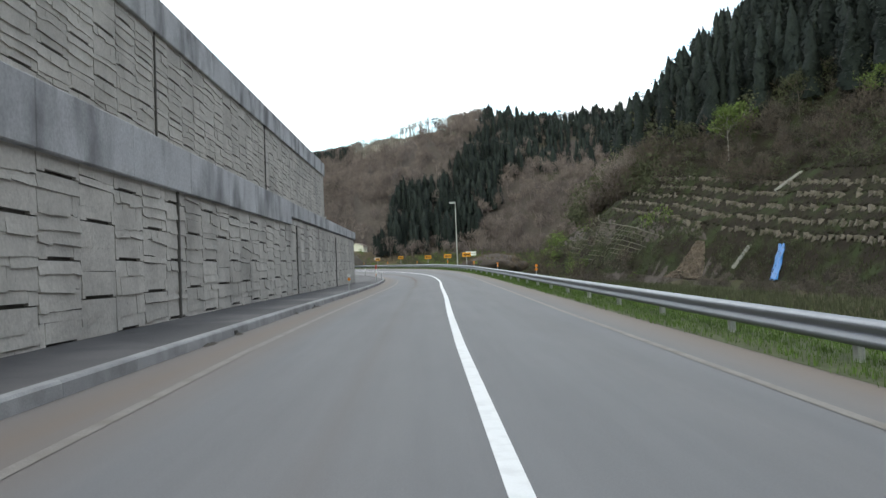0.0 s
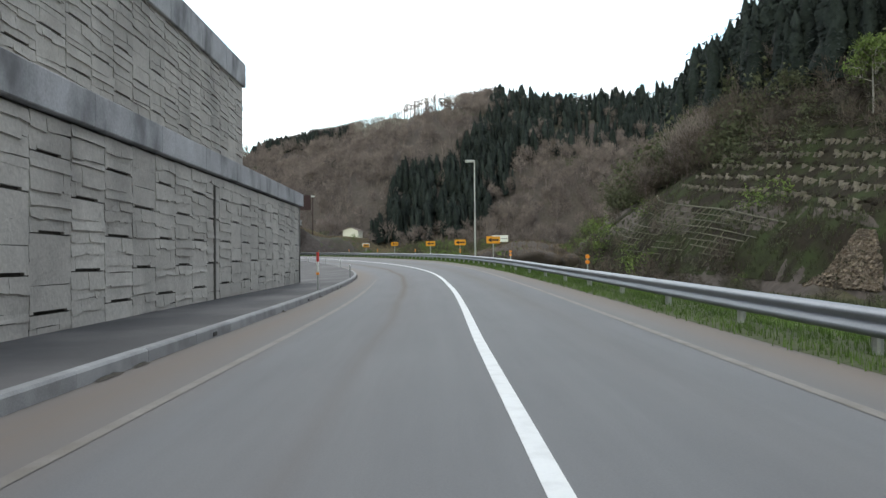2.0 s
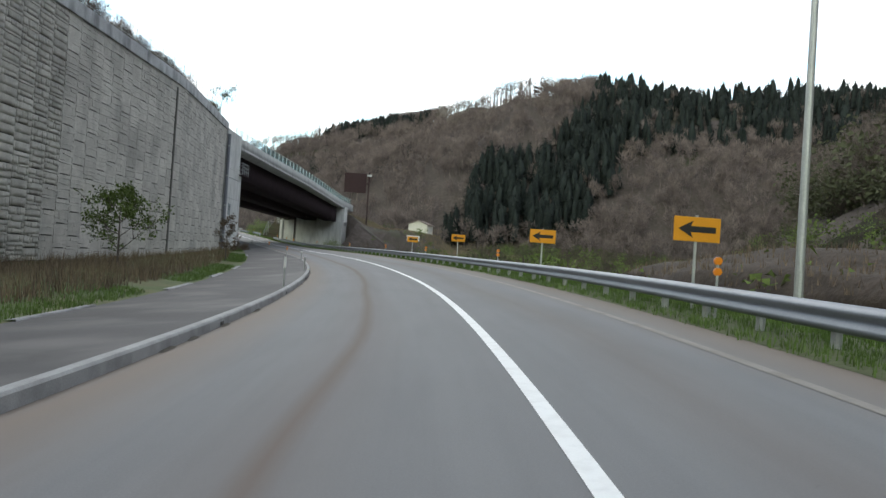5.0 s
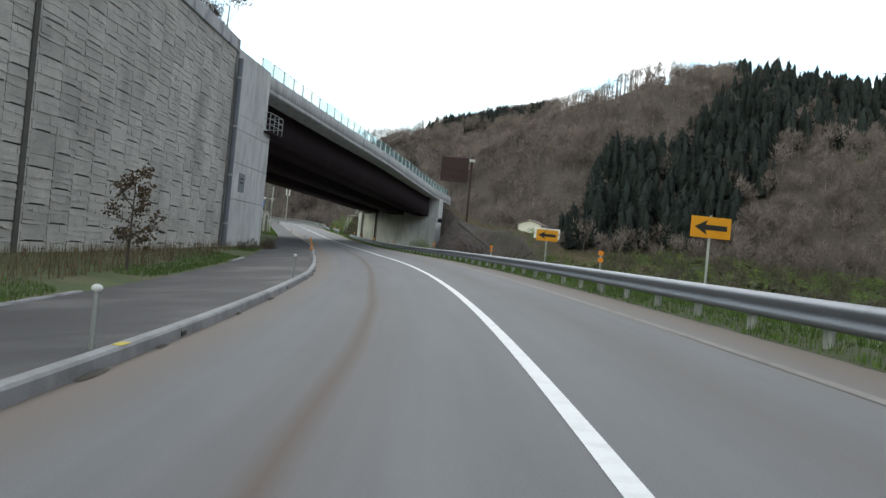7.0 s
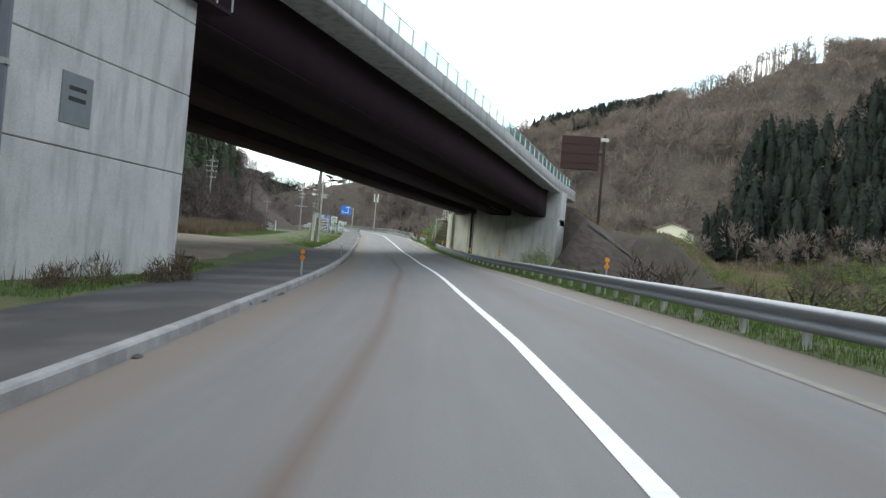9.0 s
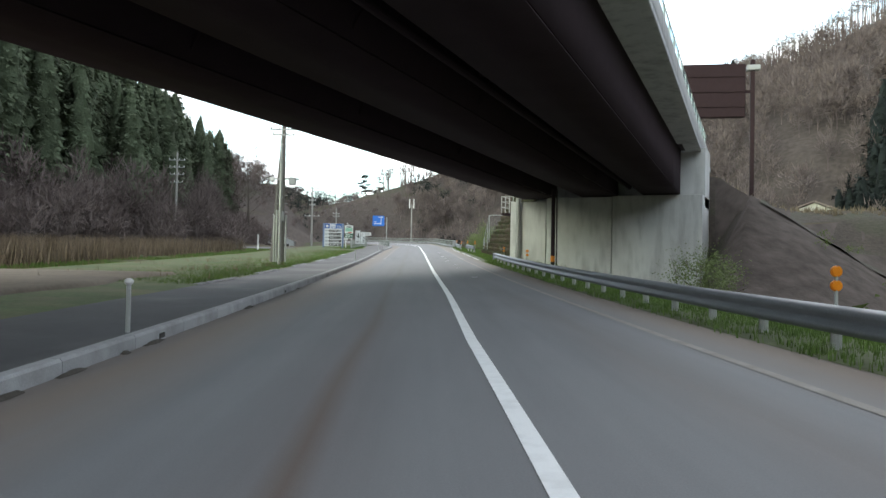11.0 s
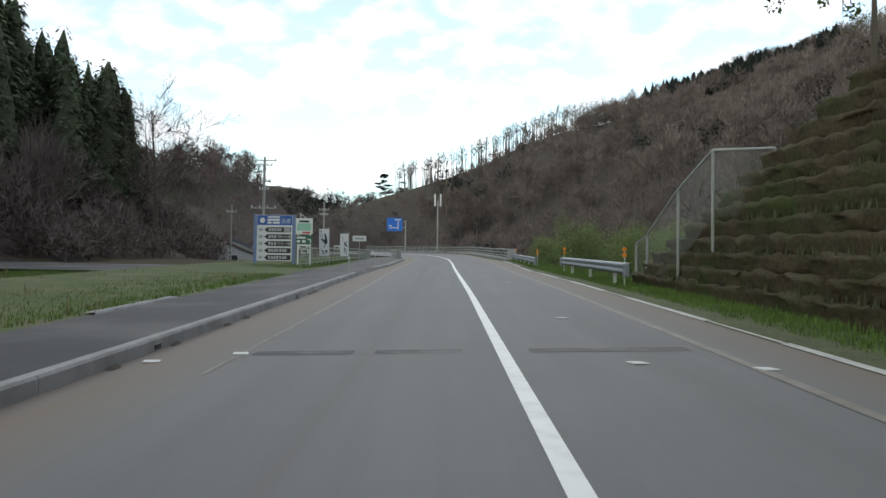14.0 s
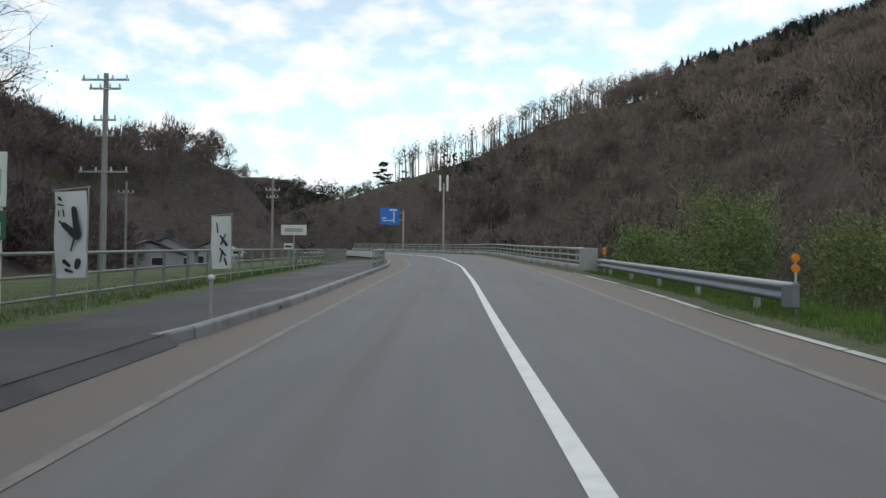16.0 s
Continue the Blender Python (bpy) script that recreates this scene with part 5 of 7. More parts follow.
tagged(dirt, "bare tan earth under the overpass beside the footway", "bare earth", kind="structure")
tuft_field("field_grass", strip_points(48000, 206, 268, lambda s: path_back(s) - 0.12, -17.0, 0.14, 49), 0.11, M_GRASS, "green grass of the field beside the footway", "grass", 50, 0.011, 3)
tuft_field("field_clumps", strip_points(1500, 206, 268, lambda s: path_back(s) - 0.3, -20.0, 0.12, 59, lambda s, u: np.sin(s * 0.9 + u * 0.6) + np.sin(u * 1.1 - s * 0.3) > 0.2), 0.28, M_DRY, "clumps of taller dry grass in the field", "dry grass", 60, 0.012, 6)
qb = lay(rg_.uniform(20, 130, 11000), rg_.uniform(7.0, 24, 11000))
qb[:, 2] = top(qb[:, 0], qb[:, 1])
tuft_field("bench_weeds", qb, 0.45, M_OLIVE, "dull green weeds on the low ground behind the guard rail", "weeds", 64, 0.03, 4)
tuft_field("field_grass_far", strip_points(12000, 276, 330, lambda s: path_back(s) - 0.4, -11.0, 0.14, 51), 0.12, M_GRASS, "green grass strip under the signs", "grass", 52, 0.012, 3)
tuft_field("field_reeds", strip_points(7000, 190, 262, -16.0, -34.0, 0.1, 53), 1.15, M_STEM, "tall dry reeds at the back of the field", "reeds", 54, 0.03, 3)

# ---------------------------------------------------------------- guard rails


def sweep(name, s0, s1, u0, profile, material, parent=None, step=1.0, label="", lift=0.0):
    """A closed profile of (across, up) points drawn along the road at offset u0."""
    n = max(2, int(round((s1 - s0) / step)) + 1)
    ss = np.linspace(s0, s1, n)
    uu = u0(ss) if callable(u0) else np.full(n, float(u0))
    k = len(profile)
    v = np.stack([lay(ss, uu + du, lift + dz) for du, dz in profile], 1).reshape(-1, 3)
    a = np.arange(n - 1) * k
    f = np.concatenate([np.c_[a + i, a + (i + 1) % k, a + k + (i + 1) % k, a + k + i] for i in range(k)])
    return raw(name, v, f, material, parent, label=label)


WAVE = [(0.0, 0.395), (-0.03, 0.415), (-0.085, 0.45), (-0.085, 0.505), (-0.02, 0.555), (-0.02, 0.595), (-0.085, 0.645), (-0.085, 0.7), (-0.03, 0.735), (0.0, 0.755)]
WAVE = [(x, z * 0.92 - 0.11) for x, z in WAVE]
WAVE = WAVE + [(x + 0.012, z) for x, z in WAVE[::-1]]


def rail_u(s):
    return np.interp(s, [0, 60, 80, 110, 124, 167, 181, 229, 237.5, 258, 273, 281, 286, 301], [4.88, 4.88, 4.75, 4.6, 4.55, 4.5, 4.75, 4.85, 4.95, 5.35, 5.6, 5.45, 5.55, 5.85])


POST_MESH = None


def guard_rail(s0, s1, label, start_cap=True, end_cap=True, lift=0.0):
    """Galvanised W-beam guard rail: beams of four metres, posts, blunt end pieces."""
    global POST_MESH
    rail = thing("guard_rail", label, "guard rail", "guard rails")
    n = max(1, int(round((s1 - s0) / 4.0)))
    marks = np.linspace(s0, s1, n + 1)
    for a, b in zip(marks[:-1], marks[1:]):
        sweep("beam", a, b - 0.01, rail_u, WAVE, M_STEEL, rail, lift=lift)
    if POST_MESH is None:
        bm = bmesh.new()
        tube(bm, (0, 0, -0.6), (0, 0, 0.54), 0.065, n=10)
        box(bm, -0.1, 0.0, -0.05, 0.05, 0.3, 0.45)
        POST_MESH = from_bm("post", bm, M_POST)
    for s in [q for a, b in zip(marks[:-1], marks[1:]) for q in ((a * 0.75 + b * 0.25, a * 0.25 + b * 0.75) if 75 < a < 238 else ((a + b) / 2,))]:
        ob = new("post", POST_MESH)
        ob.parent = rail
        ob.matrix_basis = spot(s, float(rail_u(s)) + 0.1, lift)
    for s, on in ((s0, start_cap), (s1, end_cap)):
        if on:
            bm = bmesh.new()
            box(bm, -0.11, 0.02, -0.22, 0.22, 0.17, 0.58, bevel=0.03)
            part("end_cap", bm, M_STEEL, rail, m=spot(s, float(rail_u(s)), lift))
    return rail


guard_rail(-40, 118, "long galvanised wave-beam guard rail on grey posts along the grass verge", False, False)
guard_rail(118, 234.7, "galvanised wave-beam guard rail on grey posts running under the overpass", False, True)
guard_rail(258, 271.8, "short galvanised guard rail with blunt end pieces beside the gutter", lift=0.16)
guard_rail(281.5, 300.5, "galvanised guard rail leading to the bridge railing", lift=0.03)


def delineator(s, u, h=0.87):
    d = thing("delineator", "grey delineator post with two round orange reflectors on the guard rail", "delineator", "delineators", m=spot(s, u))
    part("pole", bm_tube((0, 0, 0.0), (0, 0, h + 0.16), 0.022), M_POST, d)
    for k, z in enumerate((h - 0.07, h + 0.1)):
        bm = bmesh.new()
        tube(bm, (0, -0.03, z), (0, 0.03, z), 0.068, n=16)
        bmesh.ops.bevel(bm, geom=[e for e in bm.edges if len(e.link_faces) == 2 and e.calc_face_angle(0) > 1], offset=0.012, segments=2, affect="EDGES")
        part("reflector", bm, M_ORANGE, d, "round orange reflector")
    return d


for s in (37.5, 57.2, 74.3, 93.0, 113.5, 133.5, 150.6, 170.6, 193.5, 220.5, 259.0, 272.2, 281.7, 300.0):
    delineator(s, float(rail_u(s)) + 0.12, 0.87 if s < 250 else 1.03 if s < 280 else 0.9)
delineator(235.6, 5.58, 0.78)


def kerb_post(s, kind):
    """Slim marker post at the footway's edge."""
    u = float(kerb_line(s)) - 0.28
    what = {"white": "slim grey marker post with a white round cap beside the kerb", "orange": "slim grey marker post with an orange reflector beside the kerb", "plain": "slim dark grey marker post beside the kerb", "band": "slim grey marker post with a white band beside the kerb", "red": "red and white banded snow pole beside the kerb"}[kind]
    p = thing("marker_post", what, "marker post", "kerb marker posts", m=spot(s, u, 0.14))
    if kind in ("red", "band"):
        part("pole", bm_tube((0, 0, 0), (0, 0, 0.62), 0.03), M_POST, p)
        part("white_band", bm_tube((0, 0, 0.62), (0, 0, 0.98), 0.04), M_WHITE, p, "white band")
        if kind == "band":
            return
        part("red_band", bm_tube((0, 0, 0.98), (0, 0, 1.3), 0.045), M_RED, p, "red band")
        part("reflector", bm_tube((0, -0.03, 0.58), (0, 0.03, 0.58), 0.055, n=12), M_ORANGE, p, "orange reflector")
        return
    part("pole", bm_tube((0, 0, 0), (0, 0, 0.62), 0.032), M_POST, p)
    if kind == "orange":
        part("reflector", bm_tube((0, -0.035, 0.56), (0, 0.035, 0.56), 0.075, n=14), M_ORANGE, p, "orange reflector")
        part("upper_reflector", bm_tube((0, -0.035, 0.74), (0, 0.035, 0.74), 0.07, n=14), M_WHITE if s < 60 else M_ORANGE, p)
    elif kind == "white":
        bm = bmesh.new()
        bmesh.ops.create_uvsphere(bm, u_segments=12, v_segments=8, radius=0.06, matrix=Matrix.Translation((0, 0, 0.66)) @ Matrix.Diagonal((1, 1, 0.75, 1)))
        part("cap", bm, M_WHITE, p, "white round cap", smooth=True)


for s, k in ((38.5, "orange"), (59.4, "red"), (76.7, "white"), (107.0, "band"), (122.6, "white"), (138.8, "white"), (154.6, "orange"), (174.0, "orange"), (194.5, "white"), (233.4, "plain"), (269.2, "white"), (281.5, "white")):
    kerb_post(s, k)


def chevron(s, u, h, twin):
    """Amber board with a black arrow on a thin pole; some carry a white board that faces the other way."""
    sg = thing("curve_sign", "amber curve sign with black arrow on thin pole" + (" with white boards" if twin else ""), "road sign", "curve signs", m=spot(s, u, 0, 4))
    foot = -0.6
    part("pole", bm_tube((0, 0.03, foot), (0, 0.03, h + 0.26), 0.03), M_POST, sg)
    bm = bmesh.new()
    box(bm, -0.45, 0.45, -0.015, 0.0, h - 0.225, h + 0.225, bevel=0.006)
    board = part("board", bm, M_YELLOW, sg)
    bm = bmesh.new()
    shape = [(-0.37, 0), (-0.08, 0.16), (-0.13, 0.055), (0.36, 0.055), (0.36, -0.055), (-0.13, -0.055), (-0.08, -0.16)]
    f = bm.faces.new([bm.verts.new((x, -0.019, h + z)) for x, z in shape])
    ext = bmesh.ops.extrude_face_region(bm, geom=[f])
    bmesh.ops.translate(bm, verts=[v for v in ext["geom"] if isinstance(v, bmesh.types.BMVert)], vec=(0, -0.004, 0))
    bmesh.ops.recalc_face_normals(bm, faces=bm.faces)
    part("arrow", bm, M_BLACK, board, "black arrow")
    if twin:
        for k in range(2):
            part("white_board", bm_box(-0.45, 0.62, 0.1, 0.115, h + 0.23 * k - 0.16, h + 0.2 + 0.23 * k - 0.16, bevel=0.005), M_WHITE, sg, "white board facing the other way", m=pose(twin, 0.9, 0.06, 0, 0, -8))
        part("bracket", bm_tube((0, 0.03, h + 0.05), (0.25, 1.05, h + 0.1), 0.02, n=6), M_POST, sg)


for s, u, h, tw in ((82.8, 5.35, 1.6, 0.6), (94.9, 5.15, 1.5, 0), (107.2, 4.95, 1.5, 0), (130.7, 6.2, 1.62, 0), (145.8, 6.0, 1.53, 0.2)):
    chevron(s, u, h, tw)

# street lamp
lamp = thing("street_lamp", "tall grey street lamp with a single head reaching over the road", "street lamp", m=pose(1.42, 93.2, -0.25, 0, 0, 8))
part("pole", bm_tube((0, 0, 0), (0, 0, 9.7), 0.08, 0.045, n=12), M_POST, lamp)
part("base_plate", bm_box(-0.16, 0.16, -0.16, 0.16, 0, 0.05, bevel=0.01), M_POST, lamp)
part("arm", bm_tube((0.06, 0, 9.66), (-0.3, 0, 9.78), 0.03), M_POST, lamp)
bm = bmesh.new()
box(bm, -0.72, 0.02, -0.13, 0.13, 9.72, 9.88, bevel=0.05)
lh = part("lamp_head", bm, M_POST, lamp)
part("lens", bm_box(-0.66, -0.18, -0.1, 0.1, 9.69, 9.73, bevel=0.01), M_WHITE, lh, "pale lens")

# ---------------------------------------------------------------- overpass fittings


def cage(m, w, d, h, name, label):
    """A small railed platform of steel angle."""
    c = thing(name, label, "platform", m=m)
    part("floor_plate", bm_box(0, w, 0, d, -0.12, 0.0, bevel=0.01), M_GIRDER, c)
    for x in (0, w / 3, 2 * w / 3, w):
        part("post", bm_box(x - 0.022, x + 0.022, -0.022, 0.022, 0, h), M_SIGNBACK, c)
    for x in (0, w):
        part("post", bm_box(x - 0.022, x + 0.022, d - 0.044, d, 0, h), M_SIGNBACK, c)
    for z in (h * 0.35, h * 0.68, h):
        part("rail", bm_box(0, w, -0.018, 0.018, z - 0.018, z + 0.018), M_SIGNBACK, c)
        for x in (0, w):
            part("side_rail", bm_box(x - 0.018, x + 0.018, 0, d, z - 0.018, z + 0.018), M_SIGNBACK, c)
    return c


cage(pose(-33.9, 164.8, 10.75, 0, 0, 96), 2.6, 1.0, 1.25, "inspection_platform", "grey railed inspection platform bracketed on the abutment")
cage(pose(-50.3, 229.2, 8.2, 0, 0, 0), 0.8, 1.6, 1.08, "inspection_platform", "grey railed inspection platform at the far abutment")
bm = bmesh.new()
box(bm, -0.55, 0.55, -0.04, 0.03, -0.6, 0.6, bevel=0.02)
plaque = part("plaque", bm, mat("grey_plaque", (0.2, 0.23, 0.24), 0.6, spread=0.15), None, m=pose(-33.85, 161.4, 6.75, 0, 0, 97.9))
tagged(plaque, "grey square plaque fixed on the concrete abutment", "plaque")
for k, z in enumerate((0.25, 0.0)):
    part("writing_bar", bm_box(-0.3, 0.3, -0.046, -0.04, z - 0.05, z + 0.05), M_INK, plaque)

# see-through screen on the parapet
glass = bpy.data.materials.new("clear_screen")
glass.use_nodes = True
gn, gl = glass.node_tree.nodes, glass.node_tree.links
tr = gn.new("ShaderNodeBsdfTransparent")
tr.inputs["Color"].default_value = (0.86, 0.95, 0.98, 1)
gm = gn.new("ShaderNodeMixShader")
gm.inputs["Fac"].default_value = 0.15
gl.new(tr.outputs[0], gm.inputs[1])
gl.new(gn["Principled BSDF"].outputs[0], gm.inputs[2])
gn["Principled BSDF"].inputs["Base Color"].default_value = (0.5, 0.75, 0.8, 1)
gn["Principled BSDF"].inputs["Roughness"].default_value = 0.1
gl.new(gm.outputs[0], gn["Material Output"].inputs["Surface"])
screen = thing("parapet_screen", "clear pale blue screen panels between dark posts on the parapet", "screen", kind="structure")
ys = np.arange(BY0 - 1.0, BY1 + 10, 2.0)
for a, b in zip(ys[:-1], ys[1:]):
    za, zb = head(a) + 1.25, head(b) + 1.25
    part("post", bm_box(edge_x(a) - 0.04, edge_x(a) + 0.04, a - 0.04, a + 0.04, za - 0.3, za + 1.02), M_POST, screen)
    bm = bmesh.new()
    v = [bm.verts.new(p) for p in ((edge_x(a), a + 0.05, za + 0.1), (edge_x(b), b - 0.05, zb + 0.1), (edge_x(b), b - 0.05, zb + 0.95), (edge_x(a), a + 0.05, za + 0.95))]
    f = bm.faces.new(v)
    e = bmesh.ops.extrude_face_region(bm, geom=[f])
    bmesh.ops.translate(bm, verts=[q for q in e["geom"] if isinstance(q, bmesh.types.BMVert)], vec=(-0.01, 0, 0))
    part("pane", bm, glass, screen)
    part("rail", bm_tube((edge_x(a), a, za + 1.0), (edge_x(b), b, zb + 1.0), 0.025, n=6), M_POST, screen)
# wire fence on the tall wall
fence = thing("wall_fence", "thin steel fence along the head of the tall wall", "fence", kind="structure")
for k, d in enumerate(np.arange(2, big.d[-1] - 1, 2.5)):
    p = big.at(d) + np.array([-0.25, 0.1])
    q = big.at(min(d + 2.5, big.d[-1])) + np.array([-0.25, 0.1])
    z, z2 = big_head(d) + 0.7, big_head(d + 2.5) + 0.7
    part("post", bm_tube((*p, z), (*p, z + 1.15), 0.03, n=6), M_POST, fence)
    for h in (0.4, 0.75, 1.1):
        part("wire", bm_tube((*p, z + h), (*q, z2 + h), 0.012, n=4), M_POST, fence)
rg = np.random.default_rng(77)
dd = rg.uniform(1, big.d[-1], 1500)
pp = np.array([np.r_[big.at(d) + np.array([-0.45 - rg.uniform(0, 1.5), 0.1]), big_head(d) + 0.45] for d in dd])
tuft_field("wall_top_stems", pp, 0.9, M_DRY, "dry stems and weeds along the head of the tall wall", "dry grass", 78, 0.012, 3)

# drain pipes at the far abutment
pipe = thing("drain_pipe", "grey downpipe on the abutment's corner", "drain pipe")
part("pipe", bm_tube((-49.0, 228.75, 4.4), (-49.0, 228.75, 9.4), 0.14, n=12), M_POST, pipe)
for z in (5.6, 7.4, 9.0):
    part("clamp", bm_tube((-49.0, 228.75, z - 0.05), (-49.0, 228.75, z + 0.05), 0.17, n=12), M_POST, pipe)
px, py = -45.77, 225.75
strut = thing("downpipe", "dark steel downpipe standing before the abutment with an orange band", "drain pipe")
part("pipe", bm_tube((px, py, 3.6), (px, py, 9.3), 0.12, n=12), M_GIRDER, strut)
part("cable", bm_tube((px + 0.24, py, 3.6), (px + 0.2, py, 9.3), 0.05, n=8), M_BLACK, strut)
part("band", bm_tube((px, py, 5.0), (px, py, 5.35), 0.13, n=12), M_ORANGE, strut, "faded orange band")

gp = thing("downpipe", "grey downpipe in the corner between wall and abutment", "drain pipe")
part("pipe", bm_tube((-33.3, 158.85, 2.6), (-33.3, 158.85, 14.2), 0.16, n=12), mat("blue_grey_pipe", (0.17, 0.18, 0.21), 0.5, spread=0.15, bump=0.05), gp)
for z in (4.0, 7.0, 10.0, 13.0):
    part("clamp", bm_tube((-33.3, 158.85, z - 0.06), (-33.3, 158.85, z + 0.06), 0.19, n=12), M_POST, gp)
# brown terraced bank past the abutment: mossy ledges, one above the other
M_BANK = mat("mossy_earth_ledge", (0.085, 0.068, 0.046), 0.95, spread=0.45, scale=1.3, fine=9, bump=0.9, bump_scale=0.08, stain=((0.045, 0.07, 0.02), 0.6, 0.8, (1, 1, 1)))
M_BANK.node_tree.nodes["Principled BSDF"].inputs["Specular IOR Level"].default_value = 0.12
terrace = thing("terraced_bank", "steep brown mossy earth bank built up in ledges beside the abutment", "earth bank", kind="structure")
for k in range(14):
    h0, h1 = 0.37 * k - 0.1, 0.37 * k + 0.33
    s_end = 261.8 - 0.37 * k * 3.0
    s_start = 236.6
    if s_end < s_start + 1.5:
        continue
    n = max(6, int((s_end - s_start) / 0.35))
    ss = np.linspace(s_start, s_end, n)
    r = np.random.default_rng(200 + k)
    wob = np.convolve(r.normal(size=n + 4), np.ones(5) / 5, "valid") * 0.09
    wob2 = r.normal(size=n) * 0.05
    face_u = 6.25 + 0.11 * k + wob + np.clip((240 - ss) * 0.05, 0, 0.3)
    prof = [(face_u + 0.12, h0), (face_u + 0.08 + wob2, h0 + 0.12), (face_u + 0.05 - wob2, h0 + 0.3), (face_u + 0.0, h1 - 0.02), (face_u + 0.1, h1 + 0.02), (face_u + 3.2, h1 + 0.35), (face_u + 3.2, h0)]
    v = np.stack([lay(ss, np.minimum(a, 99), 0) + np.c_[np.zeros((n, 2)), np.full(n, 0.0) + b + r.normal(size=n) * 0.035] for a, b in prof], 1).reshape(-1, 3)
    m = len(prof)
    a = np.arange(n - 1) * m
    f = np.concatenate([np.c_[a + i, a + (i + 1) % m, a + m + (i + 1) % m, a + m + i] for i in range(m)])
    raw("ledge", v, f, M_BANK, terrace)
bank_pts = np.concatenate([strip_points(60, 237, 258 - 2.4 * k, 6.2 + 0.24 * k, 6.35 + 0.24 * k, 0.74 * k + 0.36, 300 + k) for k in range(6)])
tuft_field("bank_moss", bank_pts, 0.16, M_OLIVE, "tufts of weeds and moss on the terraced bank", "weeds", 79, 0.02, 4)

# wire mesh fence that steps down the bank
meshf = thing("mesh_fence", "grey wire mesh fence stepping down the bank behind the gutter", "fence")
wire = bpy.data.materials.new("wire_mesh")
wire.use_nodes = True
wt_n, wt_l = wire.node_tree.nodes, wire.node_tree.links
w_tr, w_mx = wt_n.new("ShaderNodeBsdfTransparent"), wt_n.new("ShaderNodeMixShader")
w_mx.inputs["Fac"].default_value = 0.13
wt_n["Principled BSDF"].inputs["Base Color"].default_value = (0.4, 0.42, 0.43, 1)
wt_l.new(w_tr.outputs[0], w_mx.inputs[1])
wt_l.new(wt_n["Principled BSDF"].outputs[0], w_mx.inputs[2])
wt_l.new(w_mx.outputs[0], wt_n["Material Output"].inputs["Surface"])
line = [(-60.4, 252.2, 5.9, 7.35), (-59.7, 250.6, 5.95, 7.55), (-58.2, 247.4, 6.6, 8.6), (-56.9, 244.4, 7.6, 9.15), (-55.6, 244.9, 7.7, 9.2)]
for a, b in zip(line[:-1], line[1:]):
    bm = bmesh.new()
    fv = [bm.verts.new((a[0], a[1], a[2])), bm.verts.new((b[0], b[1], b[2])), bm.verts.new((b[0], b[1], b[3])), bm.verts.new((a[0], a[1], a[3]))]
    bm.faces.new(fv)
    part("mesh_panel", bm, wire, meshf)
    part("top_rail", bm_tube((a[0], a[1], a[3]), (b[0], b[1], b[3]), 0.035, n=6), M_POST, meshf)
for a in line:
    part("post", bm_tube((a[0], a[1], a[2] - 0.8), (a[0], a[1], a[3]), 0.04, n=6), M_POST, meshf)

# the amber warning board above the bank
WARN = (-51.14, 242.8, 13.1)
warn = thing("warning_board", "amber warning board with dark lettering on grey posts", "road sign", m=pose(*WARN, 0, 0, 22))
for x in (0.35, 1.35):
    part("post", bm_box(x - 0.09, x + 0.09, 0.02, 0.18, -2.6, 0.98, bevel=0.02), M_POST, warn)
wb = part("board", bm_box(0, 1.75, -0.03, 0.0, 0, 0.98, bevel=0.01), M_YELLOW, warn)
lettering("writing", "速度注意", 0.36, 0.14, -0.034, 0.12, M_INK, wb)
for k in range(4):
    x = 0.16 + k * 0.37
    bm = bmesh.new()
    for z in (0.58, 0.68, 0.78):
        box(bm, x, x + 0.27, -0.036, -0.031, z, z + 0.035)
    box(bm, x + 0.11, x + 0.15, -0.037, -0.031, 0.55, 0.86)
    part("writing_bar", bm, M_INK, wb)

# message board of the upper road, seen from behind
msg = thing("message_board", "dark brown back of a road message board on a steel pole", "road sign", m=pose(-38.1, 240.6, 0, 0, 0, 14))
bm = bmesh.new()
box(bm, -2.3, 2.1, -0.25, 0.25, 15.8, 19.7, bevel=0.06)
mb = part("board", bm, M_RUST, msg)
for z in (16.6, 17.7, 18.8):
    part("stiffener", bm_box(-2.25, 2.05, -0.32, -0.24, z - 0.06, z + 0.06), M_RUST, mb)
part("pole", bm_box(2.45, 2.75, -0.15, 0.15, 8.5, 20.0, bevel=0.03), M_RUST, msg)
part("lamp_bracket", bm_box(2.2, 3.1, -0.3, 0.3, 19.2, 19.6, bevel=0.05), M_POST, msg)
part("arm", bm_box(2.0, 2.7, -0.08, 0.08, 17.6, 17.8), M_RUST, msg)

# ---------------------------------------------------------------- poles, signs and railings past the overpass


def utility_pole(x, y, z0, z1, radius, arms, name, label, material, turn=0.0, lean=(0.0, 0.0)):
    """A pole with cross-arms and insulators; arms: (height, half length)."""
    p = thing(name, label, "utility pole", m=pose(x, y, z0, 0, 0, turn))
    h = z1 - z0
    part("pole", bm_tube((0, 0, -0.4), (lean[0], lean[1], h), radius, radius * 0.6, n=12), material, p)
    for zz, half in arms:
        f = zz / h
        bm = bmesh.new()
        box(bm, lean[0] * f - half, lean[0] * f + half, lean[1] * f - 0.12, lean[1] * f - 0.04, zz - 0.04, zz + 0.04)
        arm = part("cross_arm", bm, M_POST, p)
        for q in np.linspace(-half * 0.92, half * 0.92, 4):
            bm = bmesh.new()
            tube(bm, (lean[0] * f + q, lean[1] * f - 0.08, zz + 0.04), (lean[0] * f + q, lean[1] * f - 0.08, zz + 0.22), 0.05, 0.03, n=8)
            part("insulator", bm, M_WHITE, arm)
    return p


